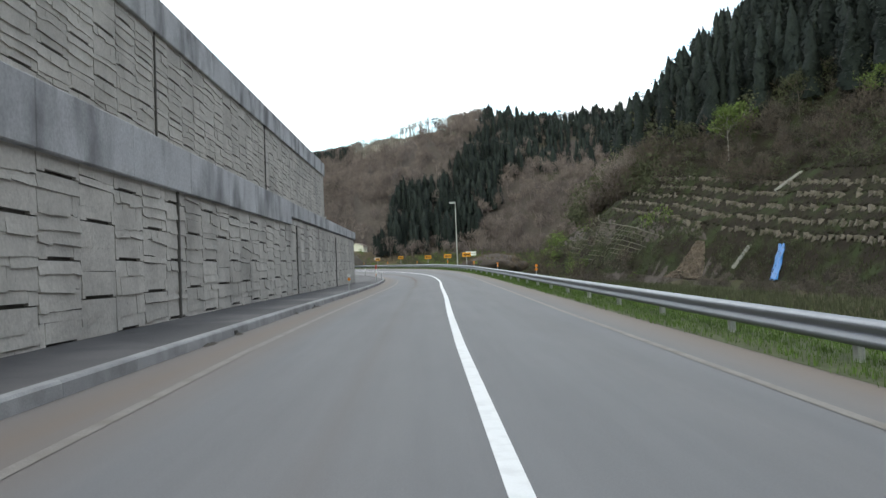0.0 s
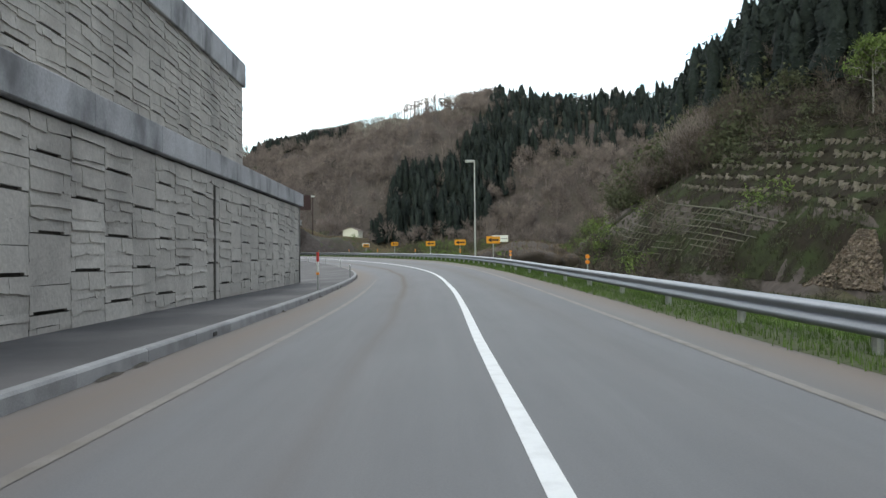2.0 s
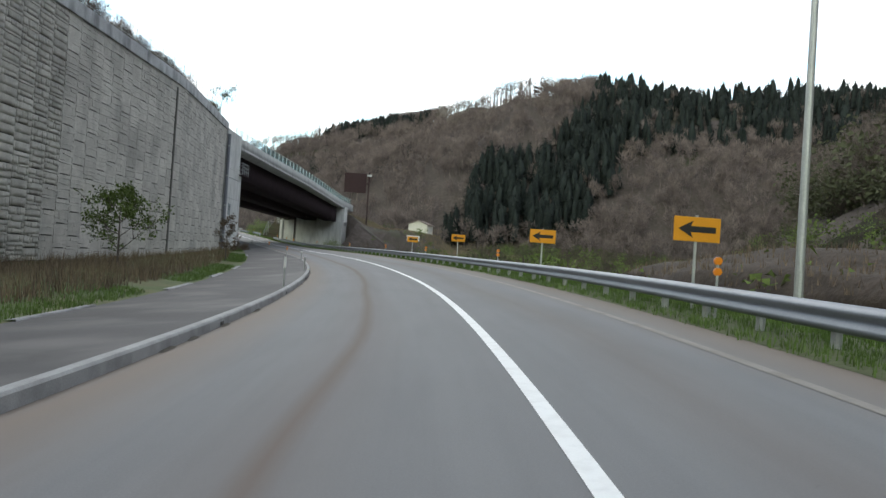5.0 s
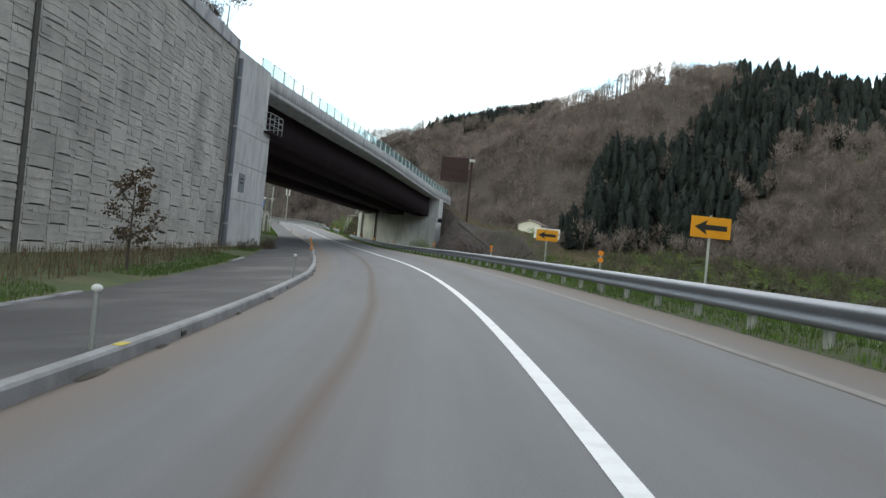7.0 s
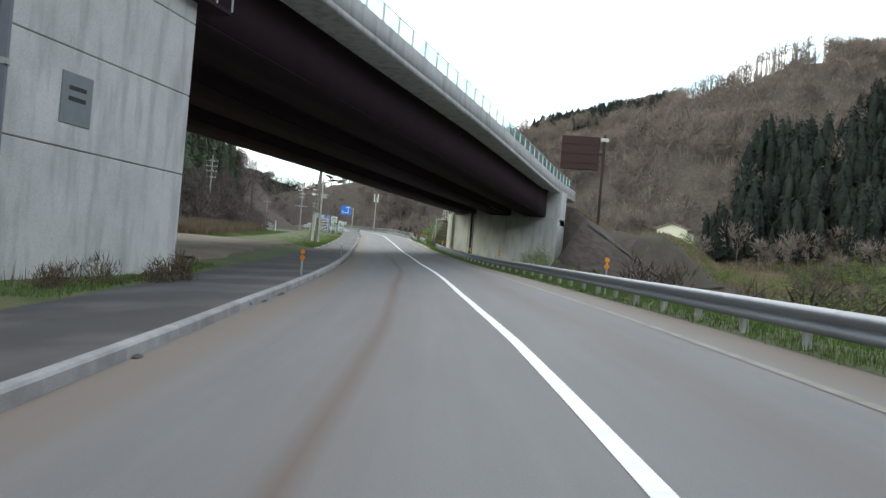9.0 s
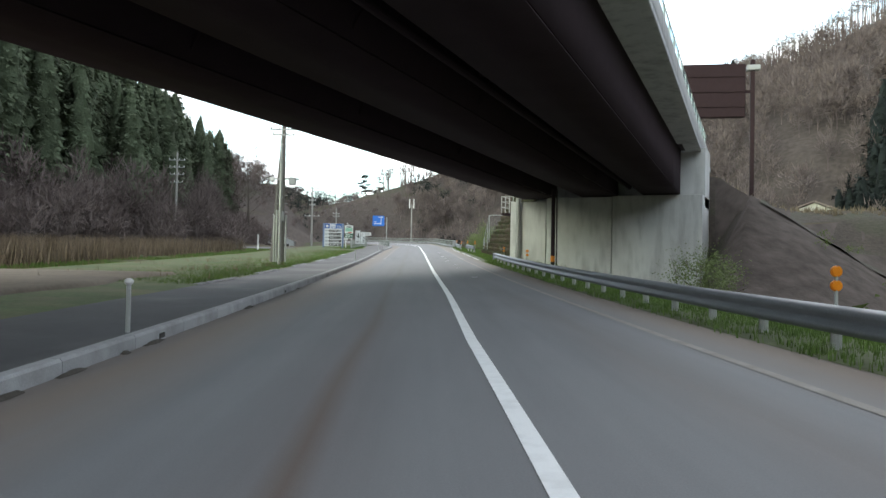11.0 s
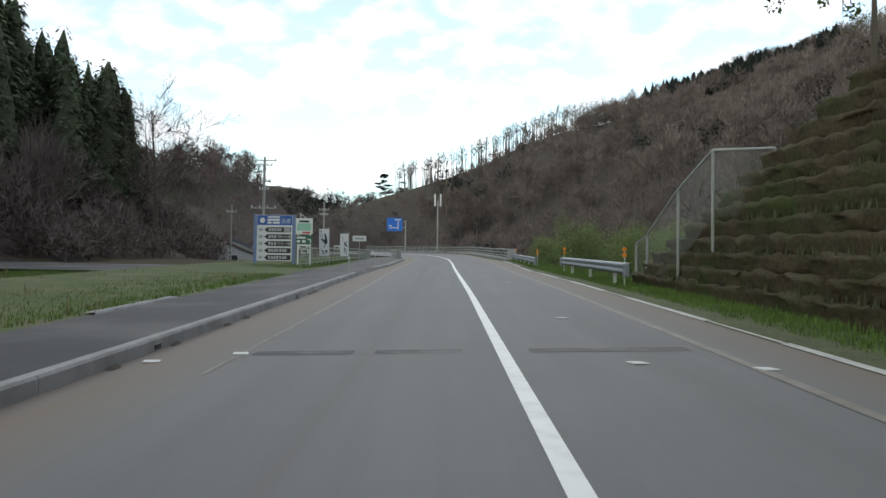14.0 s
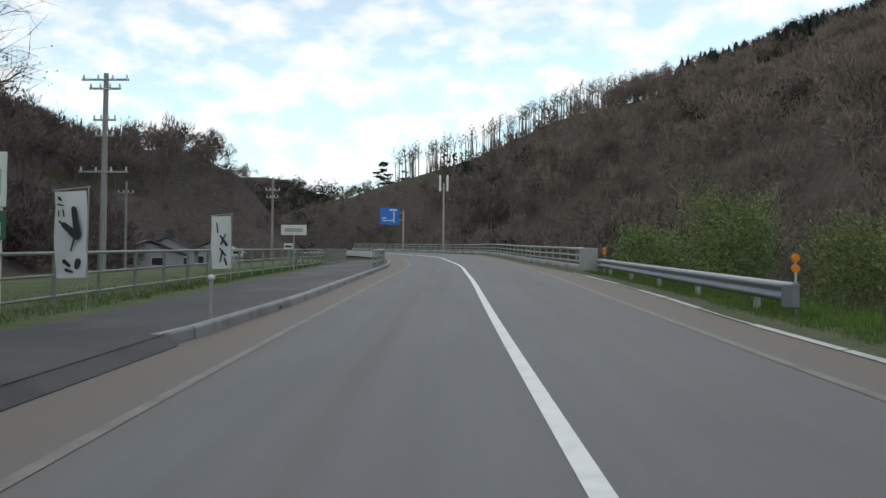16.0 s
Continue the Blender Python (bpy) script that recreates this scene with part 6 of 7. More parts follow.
utility_pole(-96.5, 249.7, 6.2, 17.0, 0.16, [(9.9, 0.9), (9.1, 0.85), (8.3, 0.8), (7.4, 0.7)], "utility_pole", "grey concrete utility pole with four cross-arms in the field", M_CPOLE, 25)
utility_pole(-98.6, 280.4, 6.6, 16.3, 0.17, [(9.4, 1.05), (9.0, 0.7), (5.3, 1.1), (7.6, 0.5), (6.9, 0.4)], "utility_pole", "grey utility pole with a broad top cross-arm behind the signs", M_CPOLE, 25)
utility_pole(-119.0, 300.0, 6.8, 14.5, 0.13, [(6.8, 0.6)], "utility_pole", "thin utility pole far along the side road", M_CPOLE, 25)
utility_pole(-112.0, 309.0, 6.8, 15.5, 0.13, [(7.6, 0.6), (7.0, 0.5)], "utility_pole", "thin utility pole near the far houses", M_CPOLE, 25)
near_pole = utility_pole(-58.15, 215.8, 4.3, 14.6, 0.16, [(7.6, 0.75), (7.3, 0.6)], "utility_pole", "stout utility pole carrying cable boxes beside the footway", M_WOOD, 25, (0.0, 0.0))
part("cable_box", bm_box(0.35, 0.75, -0.3, 0.0, 4.55, 4.98, bevel=0.05), M_SIGNBACK, near_pole, "grey cable box on a bracket")
part("junction_box", bm_box(-0.68, -0.4, -0.2, 0.05, 4.75, 4.97, bevel=0.03), M_WHITE, near_pole, "pale junction box")
part("bracket", bm_box(-0.8, 0.9, -0.06, 0.04, 4.85, 4.95), M_POST, near_pole)
part("meter_box", bm_box(-0.13, 0.13, -0.34, -0.13, 2.6, 3.1, bevel=0.03), M_SIGNBACK, near_pole, "grey meter box")
for x, r_ in ((-0.26, 0.06), (0.24, 0.05), (-0.4, 0.05)):
    part("cable_duct", bm_tube((x, -0.1, -0.3), (x, -0.1, 3.2 if r_ > 0.05 else 2.9), r_, n=8), M_POST, near_pole)
for k in range(12):
    part("step_bolt", bm_tube((-0.28, 0, 2.2 + k * 0.45), (0.28, 0, 2.2 + k * 0.45), 0.015, n=5), M_POST, near_pole)
lamp2 = thing("lamp_pole", "slim pale steel lamp pole in the grass beside the footway", "lamp pole", m=pose(-56.16, 212.83, 4.2, 0, 0, 25))
part("pole", bm_tube((0, 0, -0.3), (0, 0, 6.4), 0.085, 0.07, n=12), M_POST, lamp2)
part("whip", bm_tube((0, 0, 6.4), (0.0, 0, 8.6), 0.02, 0.01, n=6), M_POST, lamp2)
for z in (0.45, 3.6):
    part("collar", bm_tube((0, 0, z), (0, 0, z + 0.14), 0.105, n=12), M_POST, lamp2)
wooden = thing("stay_pole", "leaning weathered wooden stay pole beside the utility pole", "utility pole", m=pose(-58.9, 215.9, 4.3, 0, 0, 0))
part("pole", bm_tube((0, 0, -0.3), (0.5, 0.3, 8.5), 0.12, 0.08, n=10), M_WOOD, wooden)
stake = thing("field_stake", "short white marker stake in the field", "stake", m=pose(-79.9, 242.7, 5.9, 0, 0, 25))
part("stake", bm_box(-0.07, 0.07, -0.03, 0.03, -0.3, 1.5, bevel=0.015), M_WHITE, stake)

TURN = 24.0
M_FRAMEB = mat("blue_grey_frame", (0.16, 0.22, 0.36), 0.5, spread=0.08, bump=0)
# tall guide board with five rows of destinations
info = thing("guide_board", "tall white guide board with blue header and five arrow rows", "sign board", m=pose(-84.95, 264.4, 6.3, 0, 0, TURN))
for x in (-1.18, 1.18):
    part("post", bm_box(x - 0.1, x + 0.1, -0.08, 0.08, -0.3, 3.5, bevel=0.02), M_FRAMEB, info)
part("panel", bm_box(-1.08, 1.08, -0.04, 0.04, 0.75, 3.48, bevel=0.01), M_WHITE, info)
hd = part("header", bm_box(-1.06, 1.06, -0.055, -0.042, 2.86, 3.46), mat("navy_header", (0.03, 0.1, 0.36), 0.4, spread=0.05, bump=0), info, "blue header")
lettering("writing", "近道", 0.3, 0.37, -0.058, 3.0, M_WHITE, hd)
for a, b, z0, z1 in ((-0.45, 0.3, 3.12, 3.25), (-0.45, -0.2, 2.95, 3.07), (-0.12, 0.3, 2.95, 3.07), (-0.42, 0.3, 3.31, 3.4)):
    part("writing_bar", bm_box(a, b, -0.061, -0.056, z0, z1), M_WHITE, hd)
bm = bmesh.new()
bmesh.ops.create_cone(bm, cap_ends=True, segments=20, radius1=0.16, radius2=0.16, depth=0.006, matrix=Matrix.Translation((-0.75, -0.058, 3.15)) @ Matrix.Rotation(radians(90), 4, "X"))
part("emblem", bm, M_WHITE, hd)
for k in range(5):
    z = 2.58 - k * 0.42
    row = part("arrow_plate", bm_box(-1.05, 1.05, -0.05, -0.041, z - 0.19, z + 0.19), M_CLOTH, info)
    bm = bmesh.new()
    shape = [(-0.62, 0), (-0.42, 0.15), (1.0, 0.15), (1.0, -0.15), (-0.42, -0.15)]
    f = bm.faces.new([bm.verts.new((x, -0.052, z + q)) for x, q in shape])
    e = bmesh.ops.extrude_face_region(bm, geom=[f])
    bmesh.ops.translate(bm, verts=[v for v in e["geom"] if isinstance(v, bmesh.types.BMVert)], vec=(0, -0.006, 0))
    bmesh.ops.recalc_face_normals(bm, faces=bm.faces)
    arrow = part("arrow", bm, mat("brown_black_row", (0.035, 0.026, 0.024), 0.5, spread=0.1, bump=0) if k == 0 else bpy.data.materials["brown_black_row"], row)
    if k in (1, 2):
        lettering("writing", "四十八滝" if k == 1 else "スキー場", 0.2, 0.2, -0.061, z - 0.07, M_CLOTH, arrow)
    for q in range((5, 3, 3, 7, 7)[k]):
        bm = bmesh.new()
        x0 = -0.36 + q * 0.165
        for dz in (-0.07, -0.01, 0.05):
            box(bm, x0, x0 + 0.13, -0.065, -0.059, z + dz, z + dz + 0.028)
        box(bm, x0 + 0.05 + 0.02 * (q % 3), x0 + 0.08 + 0.02 * (q % 3), -0.0655, -0.059, z - 0.075, z + 0.085)
        part("writing_bar", bm, M_CLOTH, arrow)
    if k == 0:
        part("picture", bm_box(0.58, 0.95, -0.065, -0.059, z - 0.12, z + 0.12), M_SIGNBACK, arrow)
    part("mark", bm_box(-0.95, -0.72, -0.054, -0.05, z - 0.08, z + 0.08), M_SIGNBACK, row)

board = thing("map_board", "small pale green map board on two white legs", "sign board", m=pose(-82.49, 264.0, 6.35, 0, 0, TURN))
for x in (-0.36, 0.36):
    part("leg", bm_box(x - 0.045, x + 0.045, -0.04, 0.04, -0.3, 2.25, bevel=0.01), M_WHITE, board)
part("cross_bar", bm_box(-0.3, 0.3, -0.008, 0.03, 1.5, 1.58), M_WHITE, board)
for x in (-0.2, 0.15):
    part("strut", bm_tube((x, 0, 3.1), (-0.25, 0, 3.45), 0.02, n=6), M_WHITE, board)
mp = part("map_panel", bm_box(-0.5, 0.5, -0.06, -0.02, 2.2, 3.15, bevel=0.015), M_WHITE, board)
part("map_field", bm_box(-0.42, 0.42, -0.066, -0.061, 2.42, 2.85), mat("pale_green_print", (0.3, 0.55, 0.42), 0.5, spread=0.2, scale=4, bump=0), mp, "pale green map")
part("writing_bar", bm_box(-0.3, 0.3, -0.066, -0.061, 2.9, 3.02), M_INK, mp)
part("badge", bm_box(-0.1, 0.35, -0.066, -0.061, 2.26, 2.36), M_RED, mp)
lowp = part("lower_panel", bm_box(-0.47, 0.5, -0.05, -0.01, 1.64, 2.14, bevel=0.01), mat("dark_green_panel", (0.03, 0.12, 0.07), 0.5, spread=0.1, bump=0), board, "dark green panel")
for a, c, z0, z1 in ((-0.42, 0.1, 1.95, 2.06), (-0.42, -0.22, 1.72, 1.86), (-0.1, 0.1, 1.72, 1.86), (0.2, 0.42, 1.88, 1.94), (0.36, 0.42, 1.7, 1.9)):
    part("writing_bar", bm_box(a, c, -0.056, -0.051, z0, z1), M_WHITE, lowp)


def banner(x, y, z, bars):
    """A narrow cloth banner on a thin pole."""
    b = thing("banner", "narrow white cloth banner with black brush writing on a thin pole", "banner", "banners", m=pose(x, y, z, 0, 0, TURN + 3))
    part("pole", bm_tube((0.33, 0, -0.9), (0.33, 0, 2.72), 0.014, n=6), M_POST, b)
    part("cross_rod", bm_tube((-0.34, 0, 2.62), (0.36, 0, 2.7), 0.01, n=6), M_POST, b)
    n, m = 5, 13
    v, f = [], []
    for j in range(m):
        for i in range(n):
            q = j / (m - 1)
            v.append((-0.3 + 0.6 * i / (n - 1) + 0.05 * q * q, 0.035 * math.sin(i * 1.3 + j * 0.7), 2.6 - 1.62 * q + 0.03 * i / n))
    for j in range(m - 1):
        for i in range(n - 1):
            f.append((j * n + i, j * n + i + 1, (j + 1) * n + i + 1, (j + 1) * n + i))
    back = [(p[0], p[1] + 0.006, p[2]) for p in v]
    k = len(v)
    f2 = [tuple(k + q for q in g[::-1]) for g in f]
    cloth = raw("cloth", v + back, f + f2, M_CLOTH, b, smooth=True)
    for x0, z0, x1, z1, r0, r1 in bars:
        bm = bmesh.new()
        tube(bm, (x0, 0, z0), (x1, 0, z1), r0, r1, n=10)
        for x_, z_, r_ in ((x0, z0, r0), (x1, z1, r1)):
            bmesh.ops.create_uvsphere(bm, u_segments=10, v_segments=6, radius=r_, matrix=Matrix.Translation((x_, 0, z_)))
        for v_ in bm.verts:
            v_.co.y = v_.co.y * 0.1 - 0.045
        part("brush_stroke", bm, M_INK, cloth)
    return b


banner(-82.17, 265.57, 6.35, [(0.08, 2.28, 0.16, 1.8, 0.05, 0.07), (-0.1, 1.98, 0.14, 1.78, 0.05, 0.08), (0.1, 1.72, 0.04, 1.5, 0.02, 0.015), (-0.2, 2.48, -0.16, 2.44, 0.03, 0.02), (-0.22, 2.36, -0.12, 2.34, 0.014, 0.014), (-0.2, 2.24, -0.2, 2.14, 0.014, 0.014), (-0.12, 2.26, -0.1, 2.14, 0.014, 0.014), (-0.18, 2.04, -0.12, 1.98, 0.02, 0.015), (0.18, 1.3, 0.16, 1.2, 0.06, 0.05), (-0.08, 1.3, 0.02, 1.22, 0.04, 0.03), (-0.04, 1.14, 0.08, 1.1, 0.03, 0.02)])
banner(-86.45, 274.4, 6.6, [(0.0, 2.0, 0.2, 1.72, 0.03, 0.04), (0.15, 2.05, 0.02, 1.75, 0.02, 0.03), (0.0, 1.6, 0.16, 1.4, 0.03, 0.03), (0.06, 1.5, 0.0, 1.2, 0.03, 0.02), (0.14, 1.3, 0.2, 1.12, 0.03, 0.03), (-0.12, 2.4, -0.08, 2.1, 0.02, 0.02)])

wsign = thing("name_sign", "small white name sign on a grey pole beside the footway", "road sign", m=pose(-92.2, 285.7, 6.8, 0, 0, TURN))
part("pole", bm_tube((0.0, 0.03, -0.3), (0.0, 0.03, 2.95), 0.035), M_POST, wsign)
wp = part("plate", bm_box(-0.6, 0.6, -0.02, 0.0, 2.45, 2.93, bevel=0.01), M_WHITE, wsign)
part("writing_bar", bm_box(-0.42, 0.42, -0.026, -0.021, 2.6, 2.78), M_SIGNBACK, wp)

blue = thing("direction_sign", "large blue direction sign on an arm from a grey pole", "road sign", m=pose(-132.4, 367.5, 9.0, 0, 0, 31))
part("pole", bm_tube((0, 0, -2.5), (0, 0, 8.7), 0.17, 0.12, n=12), M_POST, blue)
for z in (7.2, 8.3):
    part("arm", bm_tube((0, 0, z), (-3.4, 0, z), 0.06, n=8), M_POST, blue)
bp_ = part("plate", bm_box(-3.75, -0.65, -0.16, -0.1, 6.4, 9.1, bevel=0.02), M_BLUE, blue)
part("route_line", bm_box(-1.6, -1.42, -0.166, -0.161, 6.7, 8.5), M_WHITE, bp_)
part("route_line", bm_box(-2.5, -1.6, -0.166, -0.161, 7.0, 7.18), M_WHITE, bp_)
for a, c, z0, z1 in ((-2.2, -1.0, 8.62, 8.85), (-3.4, -2.75, 7.35, 7.55), (-3.3, -2.6, 6.95, 7.1)):
    part("writing_bar", bm_box(a, c, -0.166, -0.161, z0, z1), M_WHITE, bp_)

mast = thing("antenna_mast", "slim mast with two upright white antennas at the hill's foot", "antenna", m=pose(-118.3, 353.6, 7.0, 0, 0, 25))
part("pole", bm_tube((0, 0, -1.5), (0, 0, 13.0), 0.17, 0.12, n=10), M_CPOLE, mast)
for x in (-0.5, 0.5):
    part("antenna", bm_box(x - 0.14, x + 0.14, -0.1, 0.1, 11.9, 14.1, bevel=0.04), M_WHITE, mast, "white antenna")
    part("bracket", bm_tube((0, 0, 12.3), (x, 0, 12.3), 0.04, n=6), M_POST, mast)


def railing(name, s0, s1, u, height, rails, gap, label, base=None, group="railings"):
    """A post-and-rail railing along the road."""
    rl = thing(name, label, "railing", group)
    n = max(2, int(round((s1 - s0) / gap)) + 1)
    ss = np.linspace(s0, s1, n)
    pts = lay(ss, u(ss) if callable(u) else u, 0.12)
    for p in pts:
        part("post", bm_box(p[0] - 0.035, p[0] + 0.035, p[1] - 0.035, p[1] + 0.035, p[2] - 0.2, p[2] + height, bevel=0.01), M_RAIL, rl)
    for z, r_ in rails:
        for a, b in zip(pts[:-1], pts[1:]):
            part("rail", bm_tube((a[0], a[1], a[2] + z), (b[0], b[1], b[2] + z), r_, n=8), M_RAIL, rl)
    return rl


railing("footway_railing", 277.8, 323.5, lambda s: np.interp(s, [278, 324], [-7.45, -8.3]), 1.1, [(1.08, 0.035), (0.66, 0.028), (0.25, 0.028)], 2.1, "pale grey-green three-bar railing behind the footway")
dense = railing("bridge_railing", 324, 352, lambda s: np.interp(s, [324, 352], [-8.2, -8.0]), 1.1, [(1.1, 0.04), (0.15, 0.03)], 2.0, "pale steel bridge railing with upright bars")
for s in np.arange(324.2, 352, 0.35):
    p = lay(s, float(np.interp(s, [324, 352], [-8.2, -8.0])), 0.12)
    part("bar", bm_tube((p[0], p[1], p[2] + 0.15), (p[0], p[1], p[2] + 1.1), 0.015, n=5), M_RAIL, dense)
railing("bridge_railing", 312, 352, lambda s: kerb_line(s) - 0.45, 0.95, [(0.93, 0.05), (0.6, 0.035), (0.3, 0.035)], 2.0, "pale steel railing between the bridge footway and the road")
right_rail = railing("bridge_railing", 303.5, 396, lambda s: grass_edge(s) + 0.85, 0.85, [(0.84, 0.06), (0.55, 0.045), (0.28, 0.045)], 2.0, "pale steel bridge railing on a concrete curb")
sweep("curb", 302.5, 396, lambda s: grass_edge(s) + 0.55, [(0, -0.1), (0, 0.22), (0.02, 0.25), (0.5, 0.25), (0.5, -0.1)], M_KERB, right_rail)
part("end_block", bm_box(-0.3, 0.35, -0.5, 0.5, -0.1, 1.0, bevel=0.04), M_KERB, right_rail, "concrete end block", m=spot(303.0, float(grass_edge(303.0)) + 0.8))

# side drive and field lane
drive = ribbon("side_drive", 269, 279.5, [(-34, 0.24), (-16, 0.2), (-9.5, 0.18), (lambda s: path_back(s) + 0.02, 0.14)], M_PATH)
tagged(drive, "grey asphalt side drive leading off past the guide board", "drive", kind="structure")
for s, u in ((215.5, 2.2), (225.8, 2.11), (237.8, 2.02), (230.1, 2.19), (248.9, 2.13), (244.6, -2.35), (244.0, -3.2), (243.0, 3.3), (243.5, 2.13), (262.8, 2.3)):
    bm = bmesh.new()
    box(bm, -0.09, 0.09, -0.11, 0.11, 0, 0.012, bevel=0.004)
    ob = part("road_stud", bm, M_CLOTH, None, m=spot(s, u, 0.001, 12))
    tagged(ob, "small worn white patch of paint on the asphalt", "road marking", kind="structure")
seam = mat("dark_tar_seam", (0.045, 0.045, 0.05), 0.7, spread=0.3, stain=((0.14, 0.14, 0.145), 2.0, 0.9, (1, 1, 1)))
for a_, b_ in ((-2.2, -1.0), (-0.75, 0.3), (1.1, 3.0)):
    tagged(ribbon("tar_seam", 244.45, 244.8, [(a_, 0.004), ((a_ + b_) / 2, 0.004), (b_, 0.004)], seam), "dark tarred joint running across the asphalt", "road marking", kind="structure")
mark = part("paint_mark", bm_box(-0.13, -0.02, -0.15, 0.15, 0.168, 0.174), mat("yellow_kerb_paint", (0.6, 0.5, 0.04), 0.6, spread=0.2), None, m=spot(122.9, float(kerb_line(122.9))))
tagged(mark, "small yellow paint mark on the kerb's top", "road marking", kind="structure")

# ---------------------------------------------------------------- houses


def house(name, label, m, w, d, h, rise, wall, roof, windows=()):
    hs = thing(name, label, "house", m=m)
    part("wall", bm_box(-w / 2, w / 2, -d / 2, d / 2, -1.0, h), wall, hs)
    bm = bmesh.new()
    o = 0.45
    prof = [(-w / 2 - o, h - 0.12), (0, h + rise), (w / 2 + o, h - 0.12), (w / 2 + o, h + 0.03), (0, h + rise + 0.16), (-w / 2 - o, h + 0.03)]
    a = [bm.verts.new((x, -d / 2 - o, z)) for x, z in prof]
    b = [bm.verts.new((x, d / 2 + o, z)) for x, z in prof]
    for k in range(6):
        bm.faces.new((a[k], a[(k + 1) % 6], b[(k + 1) % 6], b[k]))
    bm.faces.new((a[0], a[5], a[4], a[1]))
    bm.faces.new((a[1], a[4], a[3], a[2]))
    bm.faces.new((b[0], b[1], b[4], b[5]))
    bm.faces.new((b[1], b[2], b[3], b[4]))
    bmesh.ops.recalc_face_normals(bm, faces=bm.faces)
    part("roof", bm, roof, hs)
    bm = bmesh.new()
    g = [bm.verts.new(p) for p in ((-w / 2, -d / 2, h - 0.01), (w / 2, -d / 2, h - 0.01), (0, -d / 2, h + rise - 0.12))]
    g2 = [bm.verts.new((v.co.x, -d / 2 + 0.2, v.co.z)) for v in g]
    bm.faces.new(g)
    bm.faces.new(g2[::-1])
    for k in range(3):
        bm.faces.new((g[k], g2[k], g2[(k + 1) % 3], g[(k + 1) % 3]))
    part("gable", bm, wall, hs)
    for x0, x1, z0, z1 in windows:
        wn_ = part("window", bm_box(x0, x1, -d / 2 - 0.06, -d / 2 + 0.02, z0, z1), M_WHITE, hs)
        part("pane", bm_box(x0 + 0.06, x1 - 0.06, -d / 2 - 0.07, -d / 2 - 0.05, z0 + 0.06, z1 - 0.06), M_BLACK, wn_)
    return hs


house("shed", "small cream shed with a brown gable roof", pose(-30.6, 287.5, 9.9, 0, 0, -6), 4.9, 6.5, 2.3, 1.0, M_WALLP, M_ROOF)
house("hut", "low hut with a blue-grey metal roof beyond the bend", pose(-124.9, 376.0, 9.6, 0, 0, 60), 3.4, 4.6, 1.0, 0.7, M_RUST, M_ROOFB)
house("house", "far white house with a grey roof and dark windows", pose(-141.5, 327.0, float(top(-141.5, 327)), 0, 0, 40), 6, 7, 2.7, 1.5, M_SIGNBACK, M_ROOFB, ((-2.4, -0.8, 0.9, 1.9), (0.6, 2.2, 0.9, 1.9)))
house("house", "far grey house with a dark roof beside the side road", pose(-136.0, 318.0, float(top(-136, 318)), 0, 0, 55), 7, 5, 2.0, 1.4, M_SIGNBACK, M_ROOF, ((-2.6, -1.2, 0.8, 1.7), (0.2, 1.6, 0.8, 1.7)))
house("house", "far pale house with a brown roof beside the side road", pose(-146.0, 340.0, float(top(-146, 340)), 0, 0, 30), 6, 6, 2.6, 1.4, M_SIGNBACK, M_ROOF, ((-2.2, -1, 1.0, 2.0), (0.6, 2.0, 1.0, 2.0)))
for x, y, w_, h_ in ((-104.6, 294.5, 1.0, 0.5), (-110.5, 303.0, 0.9, 0.6), (-108.0, 306.0, 0.7, 0.5)):
    sb = thing("shop_sign", "small white sign board on a thin grey leg", "sign board", "far sign boards", m=pose(x, y, float(top(x, y)), 0, 0, TURN))
    part("leg", bm_tube((0, 0.03, -0.3), (0, 0.03, 2.0), 0.05), M_POST, sb)
    q = part("plate", bm_box(-w_ / 2, w_ / 2, -0.03, 0.0, 2.0 - h_, 2.0), M_WHITE, sb)
    part("writing_bar", bm_box(-w_ * 0.35, w_ * 0.35, -0.036, -0.031, 2.0 - h_ * 0.65, 2.0 - h_ * 0.35), M_INK, q)

# ---------------------------------------------------------------- the crib wall on the hillside: rows of concrete stubs and long bars
M_CRIB = mat("lichened_crib_concrete", (0.125, 0.108, 0.094), 0.95, spread=0.5, scale=2, fine=15, bump=0.6, bump_scale=0.03, island=0.35, coord="Position", stain=((0.05, 0.052, 0.03), 0.9, 0.8, (1, 1, 1)))
crib = thing("crib_wall", "mossy concrete crib wall of stub rows on the steep hillside", "retaining wall", kind="structure")


def slope_spot(y, h):
    """A place on the right-hand hillside at plan y, h metres above the road there."""
    fx = np.interp(y, [p[1] for p in FOOT_RIGHT[:7]], [p[0] for p in FOOT_RIGHT[:7]])
    xs = fx + np.arange(-5, 40, 0.25)
    zs = top(xs, np.full(len(xs), y))
    z = float(chain(float(np.interp(y, [104, 124], [0, -12])), y)[2][0]) + h
    i = int(np.argmax(zs >= z))
    q = min(1.0, max(0.0, (z - zs[i - 1]) / max(1e-6, zs[i] - zs[i - 1]))) if i else 1.0
    return float(xs[i] - 0.25 * (1 - q)), float(y), float(zs[i] if q == 1.0 else z)


def stub_mesh(seed):
    bm = bmesh.new()
    r = np.random.default_rng(seed)
    box(bm, -0.2, 0.45, -0.11, 0.11, -0.26, 0.24)
    bmesh.ops.subdivide_edges(bm, edges=bm.edges[:], cuts=1)
    for v in bm.verts:
        v.co += Vector(r.normal(size=3) * 0.04)
    return from_bm("stub", bm, M_CRIB)


STUBS = [stub_mesh(k) for k in range(5)]
r = np.random.default_rng(501)


def crib_foot(y):
    """Height above the road of the crib wall's lowest row."""
    return float(np.interp(y, [50, 65, 84, 102, 122, 126], [1.2, 1.9, 3.3, 5.3, 8.0, 8.6]))


